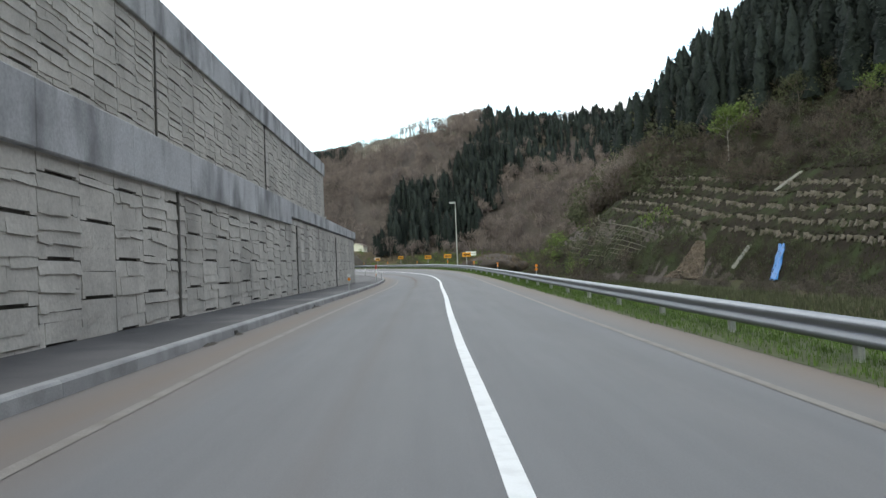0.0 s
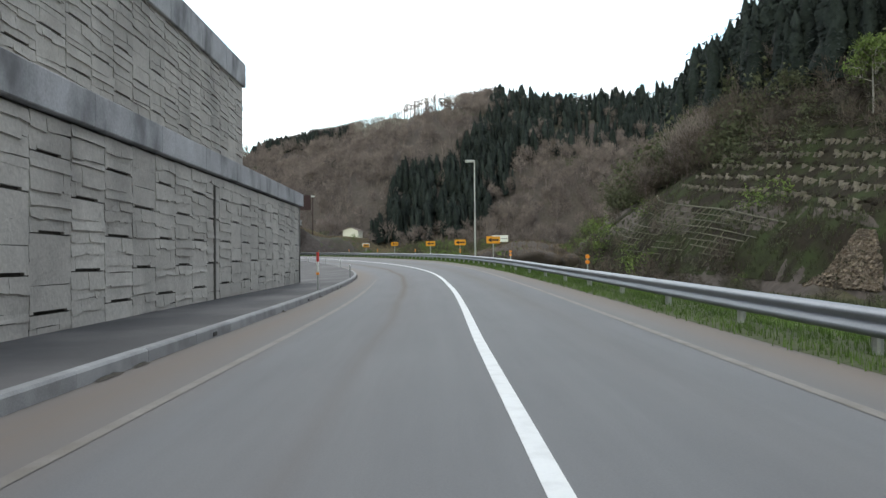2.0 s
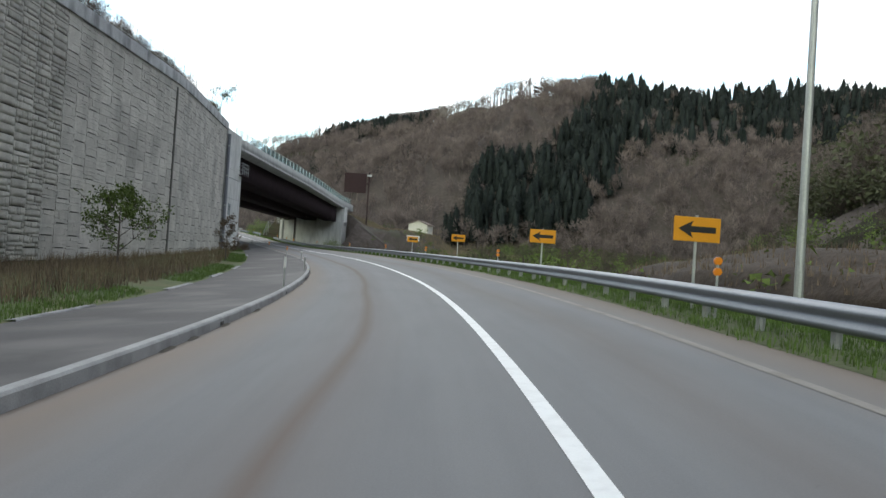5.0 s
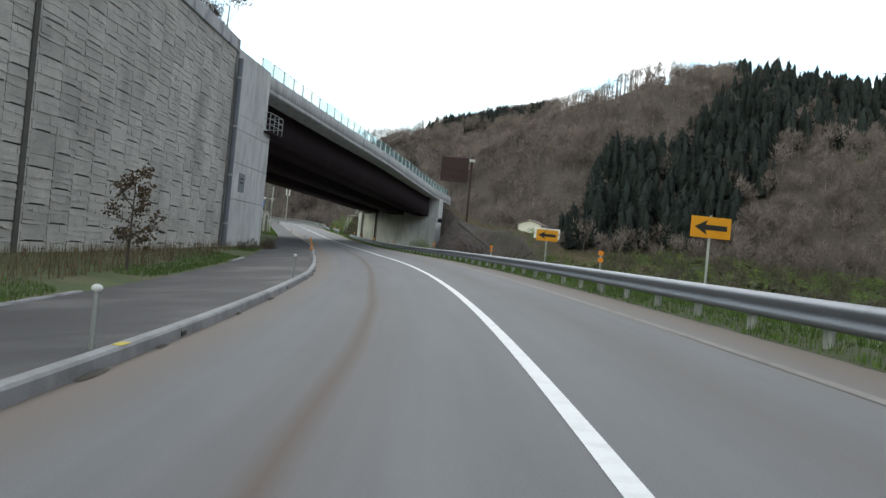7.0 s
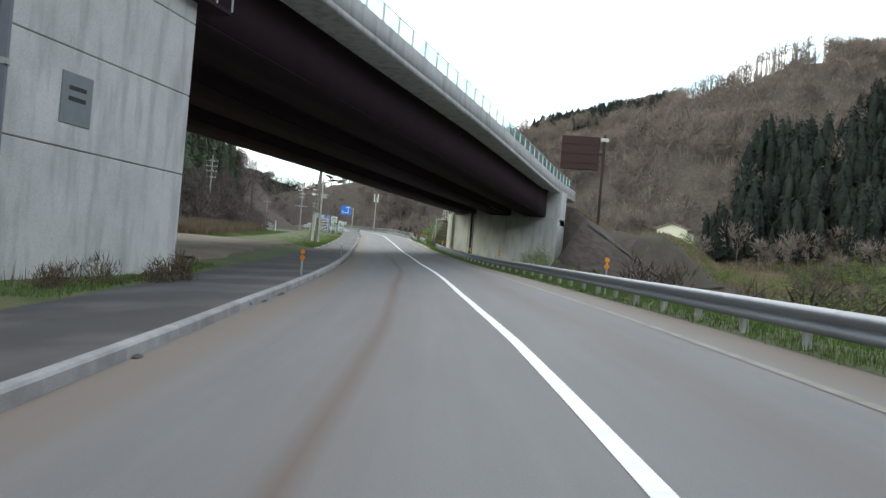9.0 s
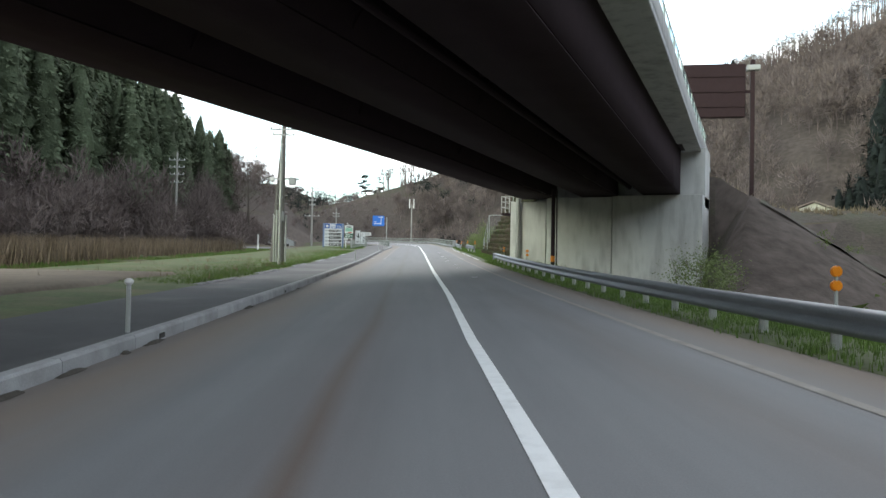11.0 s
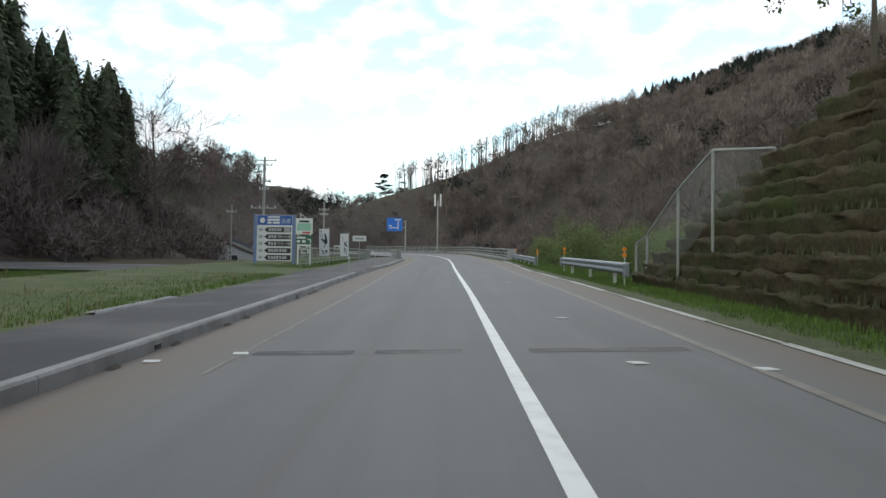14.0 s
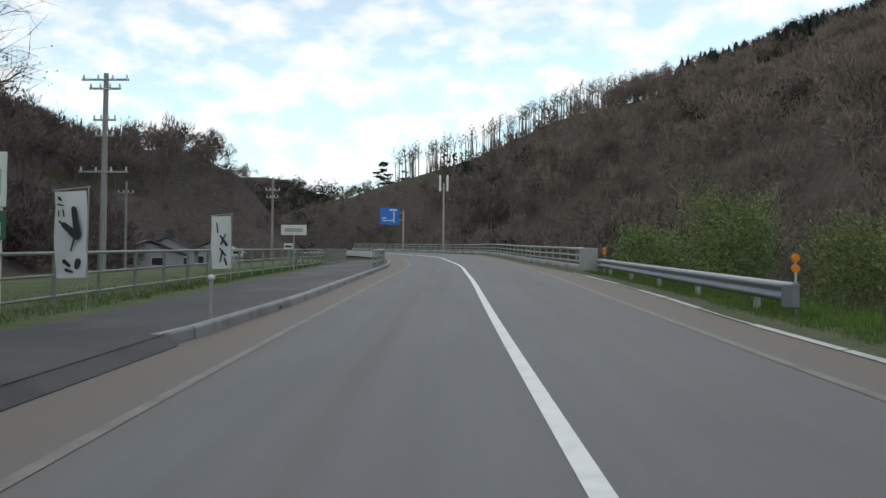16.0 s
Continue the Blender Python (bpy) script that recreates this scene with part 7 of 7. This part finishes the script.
spots = [(y + r.normal() * 0.1, row) for row in range(5) for y in np.arange(50 + (row % 2) * 0.45, 123 - row * 0.7, 0.8) if r.uniform() > 0.12 and not (row == 0 and 84 < y < 88)]
spots.sort()
rest_v, rest_f = [], []
for count, (y, row) in enumerate(spots):
    x, yy, z = slope_spot(y, crib_foot(y) + row * 1.12 + r.normal() * 0.09)
    m = pose(x - 0.05, yy, z + 0.15, r.normal() * 8, 14 + r.normal() * 9, r.normal() * 12) @ Matrix.Diagonal((1, r.uniform(0.75, 1.3), r.uniform(0.75, 1.15), 1))
    me = STUBS[r.integers(5)]
    if count < 300:
        ob = new("stub", me)
        ob.parent = crib
        ob.matrix_basis = m
    else:
        o = len(rest_v)
        rest_v += [tuple(m @ v.co) for v in me.vertices]
        rest_f += [[o + i for i in q.vertices] for q in me.polygons]
raw("far_stubs", rest_v, rest_f, M_CRIB, crib)
lump_v, lump_f = [], []
for row in range(6):
    for y in np.arange(50 + (row % 2) * 0.45, 122 - row * 0.7, 0.92):
        if r.uniform() < 0.2:
            continue
        a = np.array(slope_spot(y + 0.46, crib_foot(y) + row * 1.12 + 0.36 + r.normal() * 0.06))
        half, jut, high = r.uniform(0.3, 0.5), r.uniform(0.22, 0.45), r.uniform(0.18, 0.36)
        o = len(lump_v)
        for q_ in np.linspace(-1, 1, 6):
            arch = math.sqrt(max(0.0, 1 - q_ * q_))
            at_ = a + (0, q_ * half, 0.0)
            for fx_, fz_ in ((0.5, 0.9), (-0.1, 0.85), (-0.8, 0.35), (-0.7, -0.15), (0.3, -0.1)):
                lump_v.append(at_ + (fx_ * jut * (0.5 + 0.5 * arch) + 0.1, 0, (fz_ * high + 0.12) * (0.35 + 0.65 * arch) - 0.05) + r.normal(size=3) * 0.035)
        for i in range(5):
            for k in range(4):
                lump_f.append((o + i * 5 + k, o + i * 5 + k + 1, o + i * 5 + k + 6, o + i * 5 + k + 5))
# near-black base puts the shade of the hollows into the earth's colour
M_LUMP = mat("shaded_rooted_earth", (0.02, 0.016, 0.012), 0.95, spread=0.5, scale=1.5, fine=9, bump=0.9, bump_scale=0.06, coord="Position", stain=((0.026, 0.03, 0.014), 0.6, 0.8, (1, 1, 1)))
raw("earth_lumps", np.array(lump_v), lump_f, M_LUMP, crib, label="rounded lumps of rooted earth, coloured dark for shaded hollows")
M_CRIB.node_tree.nodes["Principled BSDF"].inputs["Specular IOR Level"].default_value = 0.15
M_LUMP.node_tree.nodes["Principled BSDF"].inputs["Specular IOR Level"].default_value = 0.1
# thin soil sheet whose dark colour stands in for shade between the stubs
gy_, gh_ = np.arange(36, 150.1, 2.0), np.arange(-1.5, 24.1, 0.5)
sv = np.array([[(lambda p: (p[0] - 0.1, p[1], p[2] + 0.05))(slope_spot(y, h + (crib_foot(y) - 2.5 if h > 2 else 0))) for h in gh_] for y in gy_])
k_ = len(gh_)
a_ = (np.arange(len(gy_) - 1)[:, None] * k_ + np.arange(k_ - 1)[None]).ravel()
soil = raw("slope_soil", sv.reshape(-1, 3), np.c_[a_, a_ + 1, a_ + k_ + 1, a_ + k_], mat("shade_dark_soil", (0.024, 0.019, 0.014), 0.95, spread=0.5, scale=0.7, fine=6, bump=0.8, bump_scale=0.08, stain=((0.035, 0.05, 0.018), 0.35, 0.8, (1, 1, 1))), smooth=True)
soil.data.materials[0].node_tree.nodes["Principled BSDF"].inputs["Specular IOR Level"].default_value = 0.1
tagged(soil, "soil of the steep slope, coloured dark for shade between stubs", "soil", kind="structure")
lattice = thing("bar_lattice", "weathered lattice of long bars and short ties on the hillside", "retaining wall", kind="structure")
M_BAR = mat("bleached_bar", (0.095, 0.088, 0.062), 0.9, spread=0.3, scale=2, fine=15, random_ob=0.2)
for row in range(9):
    rise = lambda y: float(np.interp(y, [88, 98, 118, 136], [1.9, 3.0, 5.6, 7.9])) - row * float(np.interp(y, [95, 136], [0.46, 0.74]))  # noqa: E731
    y0, y1 = 95 + row * 0.7 + (row % 3), 133 - row * 0.8
    xa, xb = slope_spot(y0, rise(y0))[0], slope_spot(y1, rise(y1))[0]

    def on_bar(y, drop=0.0):
        x, _, z = slope_spot(y, rise(y) - drop)
        return min(x, xa + (xb - xa) * (y - y0) / (y1 - y0) + drop * 0.2) - 0.12, y, z + 0.2

    knots = np.linspace(y0, y1, 8)
    for a_, b_ in zip(knots[:-1], knots[1:]):
        if r.uniform() < 0.05 + 0.03 * row:
            continue
        part("bar", bm_tube(on_bar(a_), on_bar(b_ + 0.3), 0.06 if row else 0.09, n=5), M_BAR, lattice)
    for y in np.arange(y0, y1, 1.3):
        if r.uniform() < 0.25:
            continue
        part("tie", bm_tube(on_bar(y), on_bar(y + r.normal() * 0.15, 0.5), 0.055, n=4), M_BAR, lattice)
gpts = []
for k in range(4200):
    y = r.uniform(40, 146)
    x, y, z = slope_spot(y, r.uniform(-1.5, max(1.5, crib_foot(y) + (7.0 if r.uniform() < 0.6 else 0))))
    gpts.append((x, y, z))
tuft_field("slope_weeds", gpts, 0.42, mat("dull_slope_weeds", (0.042, 0.046, 0.022), 0.95, spread=0.4, scale=0.3, fine=6, island=0.4, bump=0), "dull green weeds and ivy over the crib wall's slope", "weeds", 811, 0.05, 5)
shr = np.array([slope_spot(r.uniform(86, 150), r.uniform(-0.5, 2.5))[:2] for k in range(46)] + [slope_spot(r.uniform(60, 84), r.uniform(-0.5, 1.5))[:2] for k in range(12)])
forest("slope_bushes", SCRUB, shr, r.uniform(0.8, 2.0, len(shr)), M_OLIVE, "small green bushes at the hillside's foot", "brush", seed=812)

M_THICKET = mat("dark_thicket_twigs", (0.08, 0.066, 0.056), 0.95, spread=0.35, scale=0.2, fine=3, island=0.35, bump=0)
thk = np.array([slope_spot(y, crib_foot(min(max(y, 50), 126)) + r.uniform(6.0, 19.0))[:2] for y in r.uniform(34, 150, 420)])
forest("slope_thicket", TWIGGY, thk, r.uniform(1.2, 3.0, len(thk)), M_THICKET, "dark leafless thicket above the crib wall", "brush", seed=813)
thk = np.array([slope_spot(y, crib_foot(min(max(y, 50), 126)) + r.uniform(6.2, 18.0))[:2] for y in r.uniform(34, 150, 150)])
forest("slope_scrub", SCRUB, thk, r.uniform(1.0, 2.4, len(thk)), M_OLIVE, "olive scrub among the thicket above the crib wall", "brush", seed=814)
low_t = np.array([(slope_spot(y, -1.4)[0] - r.uniform(-0.6, 5.0), y) for y in r.uniform(40, 112, 260)])
low_t = low_t[(np.abs(low_t[:, 1] - 69.5) > 1.6) & (np.abs(low_t[:, 1] - 83.5) > 4.5)]
forest("foot_thicket", TWIGGY, low_t, r.uniform(0.5, 1.3, len(low_t)), M_THICKET, "dark low brush along the hillside's foot", "brush", seed=815)
forest("foot_bushes", SCRUB, low_t[::2] + 0.5, r.uniform(0.5, 1.1, len(low_t[::2])), M_OLIVE, "low olive bushes along the hillside's foot", "brush", seed=816)

# slip of broken rock, tarpaulin and concrete chutes
vv, ff = [], []
for k in range(2600):
    d = r.uniform(0, 1) ** 1.4 * 3.7 - 1.6
    y = 84.6 + 0.45 * d + r.uniform(-1, 1) * (2.2 - 0.7 * d)
    x, yy, z = slope_spot(y, d)
    size = r.uniform(0.04, 0.17)
    q = r.normal(size=(6, 3))
    q = q / np.linalg.norm(q, axis=1)[:, None] * size
    o = len(vv)
    pts6 = np.array([[1, 0, 0], [-1, 0, 0], [0, 1, 0], [0, -1, 0], [0, 0, 1], [0, 0, -1]]) * size + q * 0.45 + [x - 0.1, yy, z + 0.12]
    vv += pts6.tolist()
    for a in (0, 1):
        for b in (2, 3):
            for c in (4, 5):
                ff.append((o + a, o + b, o + c))
rubble = raw("rock_debris", vv, ff, mat("fresh_broken_rock", (0.22, 0.172, 0.135), 0.95, spread=0.3, scale=2, island=0.3))
tagged(rubble, "slide of pale broken rock and soil at the hillside's foot", "debris", kind="stuff")
bm = bmesh.new()
nU, nV = 7, 16
gv = []
for j in range(nV):
    row = []
    for i in range(nU):
        x, y, z = slope_spot(68.4 + 0.2 * (i - 3) * (1.3 - 0.03 * j) + 0.12 * math.sin(j * 0.9) + j * 0.16, -1.5 + j * 0.2)
        row.append(bm.verts.new((x - 0.12 + 0.05 * math.sin(i * 2.1 + j), y, z + 0.22 + 0.1 * math.sin(i * 1.9 + j * 0.5))))
    gv.append(row)
for j in range(nV - 1):
    for i in range(nU - 1):
        bm.faces.new((gv[j][i], gv[j][i + 1], gv[j + 1][i + 1], gv[j + 1][i]))
tarp = part("tarpaulin", bm, M_TARP, None, smooth=True)
tagged(tarp, "crumpled blue tarpaulin draped down the hillside", "tarpaulin")
sol = tarp.modifiers.new("thickness", "SOLIDIFY")
sol.thickness = 0.02
M_CHUTE = mat("weathered_chute_concrete", (0.22, 0.21, 0.19), 0.9, spread=0.3, scale=2, fine=12)
for y, d0, d1 in ((83.4, 7.0, 8.8), (76.9, -0.6, 1.5)):
    a, b = slope_spot(y, d0), slope_spot(y - 0.4, d1)
    ch = thing("concrete_chute", "short broken concrete drain chute on the hillside", "drain chute", "drain chutes", m=pose(*a))
    dv = Vector(b) - Vector(a)
    bm = bmesh.new()
    for off in (-0.28, 0.28):
        tube(bm, (0, off, 0.22), (dv.x, dv.y + off, dv.z + 0.22), 0.09, n=4)
    tube(bm, (0, 0, 0.12), (dv.x, dv.y, dv.z + 0.12), 0.26, n=4)
    part("chute", bm, M_CHUTE, ch)

# bare dark earth on the bench's flank
rim = [(x_, 236.0, 0.0, -1.0) for x_ in np.linspace(-38.5, -27.5, 9)] + [(-27.5, 236.0, math.sin(q_), -math.cos(q_)) for q_ in np.linspace(0.2, 1.4, 6)] + [(-27.5, y_, 1.0, 0.0) for y_ in np.linspace(236, 262, 12)]
steps = np.linspace(-0.6, 6.6, 10)
flank = np.array([[(x_ + dx_ * q_, y_ + dy_ * q_) for q_ in steps] for x_, y_, dx_, dy_ in rim])
fz = top(flank[..., 0], flank[..., 1]) + 0.1 + 0.1 * np.sin(flank[..., 0] * 2.1 + flank[..., 1] * 1.3)
kk = len(steps)
a_ = (np.arange(len(rim) - 1)[:, None] * kk + np.arange(kk - 1)[None]).ravel()
flank_ob = raw("bare_flank", np.concatenate([flank.reshape(-1, 2), fz.reshape(-1, 1)], 1), np.c_[a_, a_ + 1, a_ + kk + 1, a_ + kk], mat("dark_bare_earth", (0.062, 0.05, 0.042), 0.95, spread=0.4, scale=0.5, fine=5, bump=0.9, bump_scale=0.12, stain=((0.05, 0.065, 0.03), 0.4, 0.5, (1, 1, 1))), smooth=True)
tagged(flank_ob, "bare dark earth flank of the bench beside the overpass", "earth bank", kind="structure")
qt = np.c_[r.uniform(-40, -4, 16000), r.uniform(236, 322, 16000)]
qt = np.c_[qt, top(qt[:, 0], qt[:, 1])]
tuft_field("bench_grass", qt, 0.4, mat("tan_dry_grass", (0.17, 0.135, 0.09), 0.95, spread=0.35, scale=0.4, fine=6, island=0.3, bump=0), "tan dry grass on the bench and the slope below the shed", "dry grass", 821, 0.05, 3)
fb = np.c_[r.uniform(-34, -10, 60), r.uniform(224, 262, 60)]
fb = fb[(fb[:, 0] > -27) | (fb[:, 1] < 232)]
forest("flank_bushes", SCRUB, fb, r.uniform(0.8, 2.4, len(fb)), M_LEAF, "scattered small green bushes at the foot of the bare flank", "brush", seed=822)

# dark heap of earth behind the rail
bm = bmesh.new()
bmesh.ops.create_icosphere(bm, subdivisions=4, radius=1.0)
for v in bm.verts:
    n_ = noise.noise(v.co * 1.8) * 0.22 + noise.noise(v.co * 5.0) * 0.08
    v.co = v.co * (1 + n_)
    v.co = Vector((v.co.x * 2.6, v.co.y * 13.0, v.co.z * 1.7))
heap = part("earth_mound", bm, mat("dark_wet_earth", (0.06, 0.045, 0.037), 0.95, spread=0.5, scale=0.6, fine=5, bump=0.9, bump_scale=0.15), None, m=spot(107, 13.3, -0.2), smooth=True)
heap_q = np.array([(m_.x, m_.y, m_.z) for m_ in (spot(107, 13.3, -0.2) @ v.co for v in heap.data.vertices if v.normal.z > 0.35)])
heap_q = np.repeat(heap_q, 4, 0) + np.c_[r.normal(size=(len(heap_q) * 4, 2)) * 0.25, np.zeros(len(heap_q) * 4) - 0.05]
tuft_field("heap_grass", heap_q, 0.3, M_STEM, "brown dead grass over the heap of earth", "dry grass", 832, 0.02, 3)
tagged(heap, "long dark heap of bare earth behind the guard rail", "earth heap")

# ---------------------------------------------------------------- single trees and bushes


def tree(name, label, x, y, z, trunk_tris, crown_tris, trunk_mat, crown_mat, scale=1.0, turn=0.0, category="tree", group=""):
    t = thing(name, label, category, group, m=pose(x, y, z, 0, 0, turn))
    v = trunk_tris.reshape(-1, 3) * scale
    raw("trunk", v, np.arange(len(v)).reshape(-1, 3), trunk_mat, t)
    if crown_tris is not None:
        v = crown_tris.reshape(-1, 3) * scale
        raw("crown", v, np.arange(len(v)).reshape(-1, 3), crown_mat, t)
    return t


def limbs_and_leaves(seed, height, leaves, leaf, spread=0.35, lift=0.3, limbs=12, twigs=8, width=0.02):
    """Branches of a small tree and leaves that sit on its twigs."""
    b = bare_tree(seed, height, limbs, twigs, 2, width, spread, lift)
    rr = np.random.default_rng(seed + 5)
    tips = b[9:, 2]
    k = rr.integers(len(tips), size=leaves)
    p = tips[k] + rr.normal(size=(leaves, 3)) * leaf * 1.6
    a, c = rr.normal(size=(leaves, 3)), rr.normal(size=(leaves, 3))
    a /= np.linalg.norm(a, axis=1)[:, None]
    c /= np.linalg.norm(c, axis=1)[:, None]
    s = leaf * rr.uniform(0.6, 1.4, (leaves, 1))
    return b, np.stack([p - a * s, p + a * s, p + c * s * 1.4], 1)


for k, (x, y, h, mt, lab) in enumerate(((-22.2, 117.2, 3.6, M_LEAF, "small round bush tree just in leaf before the tall wall"), (-25.0, 106.5, 3.4, M_LEAF, "small leafy tree close to the tall wall"), (-24.1, 136.0, 4.2, M_CHERRY, "thin young tree with a few reddish leaves before the tall wall"))):
    b, c = limbs_and_leaves(600 + k, h * (1.12 if k != 2 else 0.86), 3000 if k != 2 else 1100, 0.075 if k != 2 else 0.06, 0.45 if k != 2 else 0.24, 0.15)
    mt2 = mat("reddish_leaves", (0.115, 0.08, 0.045), 0.9, spread=0.3, island=0.3, bump=0) if k == 2 else mt
    tree("shrub", lab, x, y, float(top(x, y)) + 0.1, b, c, M_BARK, mt2, category="shrub", group="shrubs by the tall wall")
b, c = limbs_and_leaves(611, 4.0, 700, 0.07, 0.5, 0.35, 9, 6, 0.02)
tree("sapling", "thin sapling with sparse leaves rooted on the tall wall's top", -34.4, 158.6, 15.0, b, c, M_BARK, M_OLIVE)
top_y = r.uniform(120, 158.5, 90)
top_x = np.interp(top_y, [112, 138, 158.9], [-25.9, -29.0, -33.66]) - r.uniform(0.75, 1.6, 90)
forest("wall_top_brush", TWIGGY, np.c_[top_x, top_y], r.uniform(0.6, 1.7, 90), M_BRUSH, "brown weeds and brush along the tall wall's top", "brush", ground_z=14.45 + 0.012 * (top_y - 72), seed=830)
foot_y = r.uniform(158.5, 165, 12)
forest("abutment_brambles", TWIGGY, np.c_[-32.6 - 0.1 * (foot_y - 158.9) + r.uniform(0, 0.5, 12), foot_y], r.uniform(0.6, 1.3, 12), M_STEM, "dry brown brambles at the abutment's foot", "brush", seed=833)
forest("wall_top_weeds", SCRUB, np.c_[top_x, top_y][:40] + 0.1, r.uniform(0.5, 1.2, 40), M_OLIVE, "green weeds along the tall wall's top", "weeds", ground_z=14.45 + 0.012 * (top_y[:40] - 72), seed=831)
whole = bare_tree(741, 14.5, 22, 14, 5, 0.02, 0.5, 0.3)
tree("bare_tree", "tall leafless broad-leaved tree at the field's edge", -107.0, 276.5, float(top(-107.0, 276.5)) - 0.1, whole[:9], whole[9:], M_BARK, M_BRUSH)
b, c = limbs_and_leaves(620, 4.8, 3200, 0.06, 0.42, 0.3, 14, 8, 0.02)
tree("young_tree", "slender young tree with fresh grey-green leaves on the bank's top", -53.7, 242.2, 10.2, b, c, M_BARK, M_LEAF)
b, c = limbs_and_leaves(622, 7.5, 2200, 0.11, 0.4, 0.4, 14, 9, 0.03)
x, y, z = slope_spot(101.8, 12.1)
tree("pale_tree", "pale-barked tree with yellow-green leaves on the hillside", x, y, z - 0.2, b, c, M_PALE, M_LEAF)
for k in range(7):
    b, c = limbs_and_leaves(640 + k, 6.0, 1300, 0.13, 0.4, 0.3, 12, 8, 0.03)
    x, y, z = slope_spot(66 + k * 12.0 + (k % 3) * 3, 12.5 + (k * 37 % 5))
    tree("hillside_tree", "small tree coming into yellow-green leaf on the hillside", x, y, z - 0.2, b, c, M_BARK, M_LEAF if k % 2 else M_OLIVE, 0.8 + 0.1 * (k % 4), group="hillside trees")
for k, (s, u, h) in enumerate(((308, 9.6, 3.2), (304, 12.5, 4.6), (300, 10.6, 4.9), (297, 14.0, 3.6), (293, 15.2, 4.6), (289, 13.2, 3.9), (285, 15.5, 4.5), (280.5, 16.5, 2.9), (277, 15.0, 3.4))):
    p = lay(s, u)
    crown = leafy(700 + k, (2.1, 2.1, h * 0.85), 11000, 0.05, 40, 0.2)
    stem = bare_tree(720 + k, h * 0.8, 12, 6, 1, 0.02, 0.6, 0.1)
    tree("willow_bush", "broad fresh green willow bush beyond the guard rail", float(p[0]), float(p[1]), float(top(p[0], p[1])), stem, crown, M_BARK, M_WILLOW, category="bush", group="willow bushes")
b, c = limbs_and_leaves(740, 13.0, 1500, 0.07, 0.42, 0.3, 22, 12, 0.03)
tree("cherry_tree", "spreading cherry tree with thin pale blossom on the slope", -116.4, 284.5, float(top(-116.4, 284.5)) - 0.3, b, c, M_BARK, M_CHERRY, 1.0)
crown = leafy(745, (1.7, 1.7, 3.0), 6000, 0.04, 30, 0.2)
tree("willow_bush", "feathery grey-green bush between guard rail and abutment", -36.2, 215.5, float(top(-36.2, 215.5)), bare_tree(746, 2.8, 12, 6, 1, 0.02, 0.6, 0.1), crown, M_BARK, M_WILLOW, category="bush", group="willow bushes")
b, c = limbs_and_leaves(742, 2.9, 700, 0.06, 0.5, 0.2)
tree("shrub", "small bright green shrub at the foot of the field pole", -99.0, 250.5, float(top(-99.0, 250.5)), b, c, M_BARK, M_LEAF, category="shrub")


def ridge_pine(seed, h):
    """A tall pine with flat tufts high on a bare stem."""
    rr = np.random.default_rng(seed)
    stem = bare_tree(seed, h, 7, 3, 1, 0.06, 0.3, 0.5)
    tufts = []
    for k in range(9):
        a = rr.uniform(0, 6.28)
        q = rr.uniform(0.2, 1.0)
        z = h * rr.uniform(0.55, 0.98)
        c = np.array([math.cos(a) * h * 0.22 * q * (1.4 - z / h), math.sin(a) * h * 0.22 * q * (1.4 - z / h), z])
        tufts.append(leafy(seed * 31 + k, (h * 0.11, h * 0.11, h * 0.05), 130, h * 0.018, 6, 0.0) + c)
    return stem, np.concatenate(tufts)


for k, (x, y, h) in enumerate(((-201.7, 478.0, 17), (-196.5, 481.0, 14), (76.0, 512.0, 13), (45.0, 514.0, 11), (-4.0, 512.0, 11), (20.0, 512.0, 10))):
    st, cr_ = ridge_pine(760 + k, h)
    tree("ridge_pine", "tall flat-topped pine standing out on the skyline", x, y, float(top(x, y)) - 0.5, st, cr_, M_BARK, M_NEEDLE, group="ridge pines")

# damp dirt and moss gathered along the kerb's foot
rd = np.random.default_rng(901)
dv_, df_ = [], []
for k in range(70):
    s_ = rd.uniform(0, 262)
    long_, wide_ = rd.uniform(0.1, 0.45), rd.uniform(0.01, 0.05)
    o = len(dv_)
    for q_ in np.linspace(-1, 1, 7):
        e_ = math.sqrt(max(0.02, 1 - q_ * q_)) * rd.uniform(0.7, 1.15)
        for du_, dh_ in ((0.0, 0.01), (0.02, 0.035 * e_ + 0.008), (0.05 + wide_ * e_, 0.007)):
            dv_.append(lay(s_ + q_ * long_, kerb_line(s_) + 0.015 + du_, dh_))
    for i in range(6):
        for j in range(2):
            df_.append((o + i * 3 + j, o + i * 3 + j + 1, o + i * 3 + j + 4, o + i * 3 + j + 3))
dirt_ob = raw("gutter_dirt", np.array(dv_).reshape(-1, 3), df_, mat("damp_gutter_dirt", (0.075, 0.066, 0.055), 0.95, spread=0.4, scale=6, fine=60, bump=0.8), smooth=True)
tagged(dirt_ob, "small heaps of damp dirt and moss along the kerb's foot", "dirt", kind="stuff")
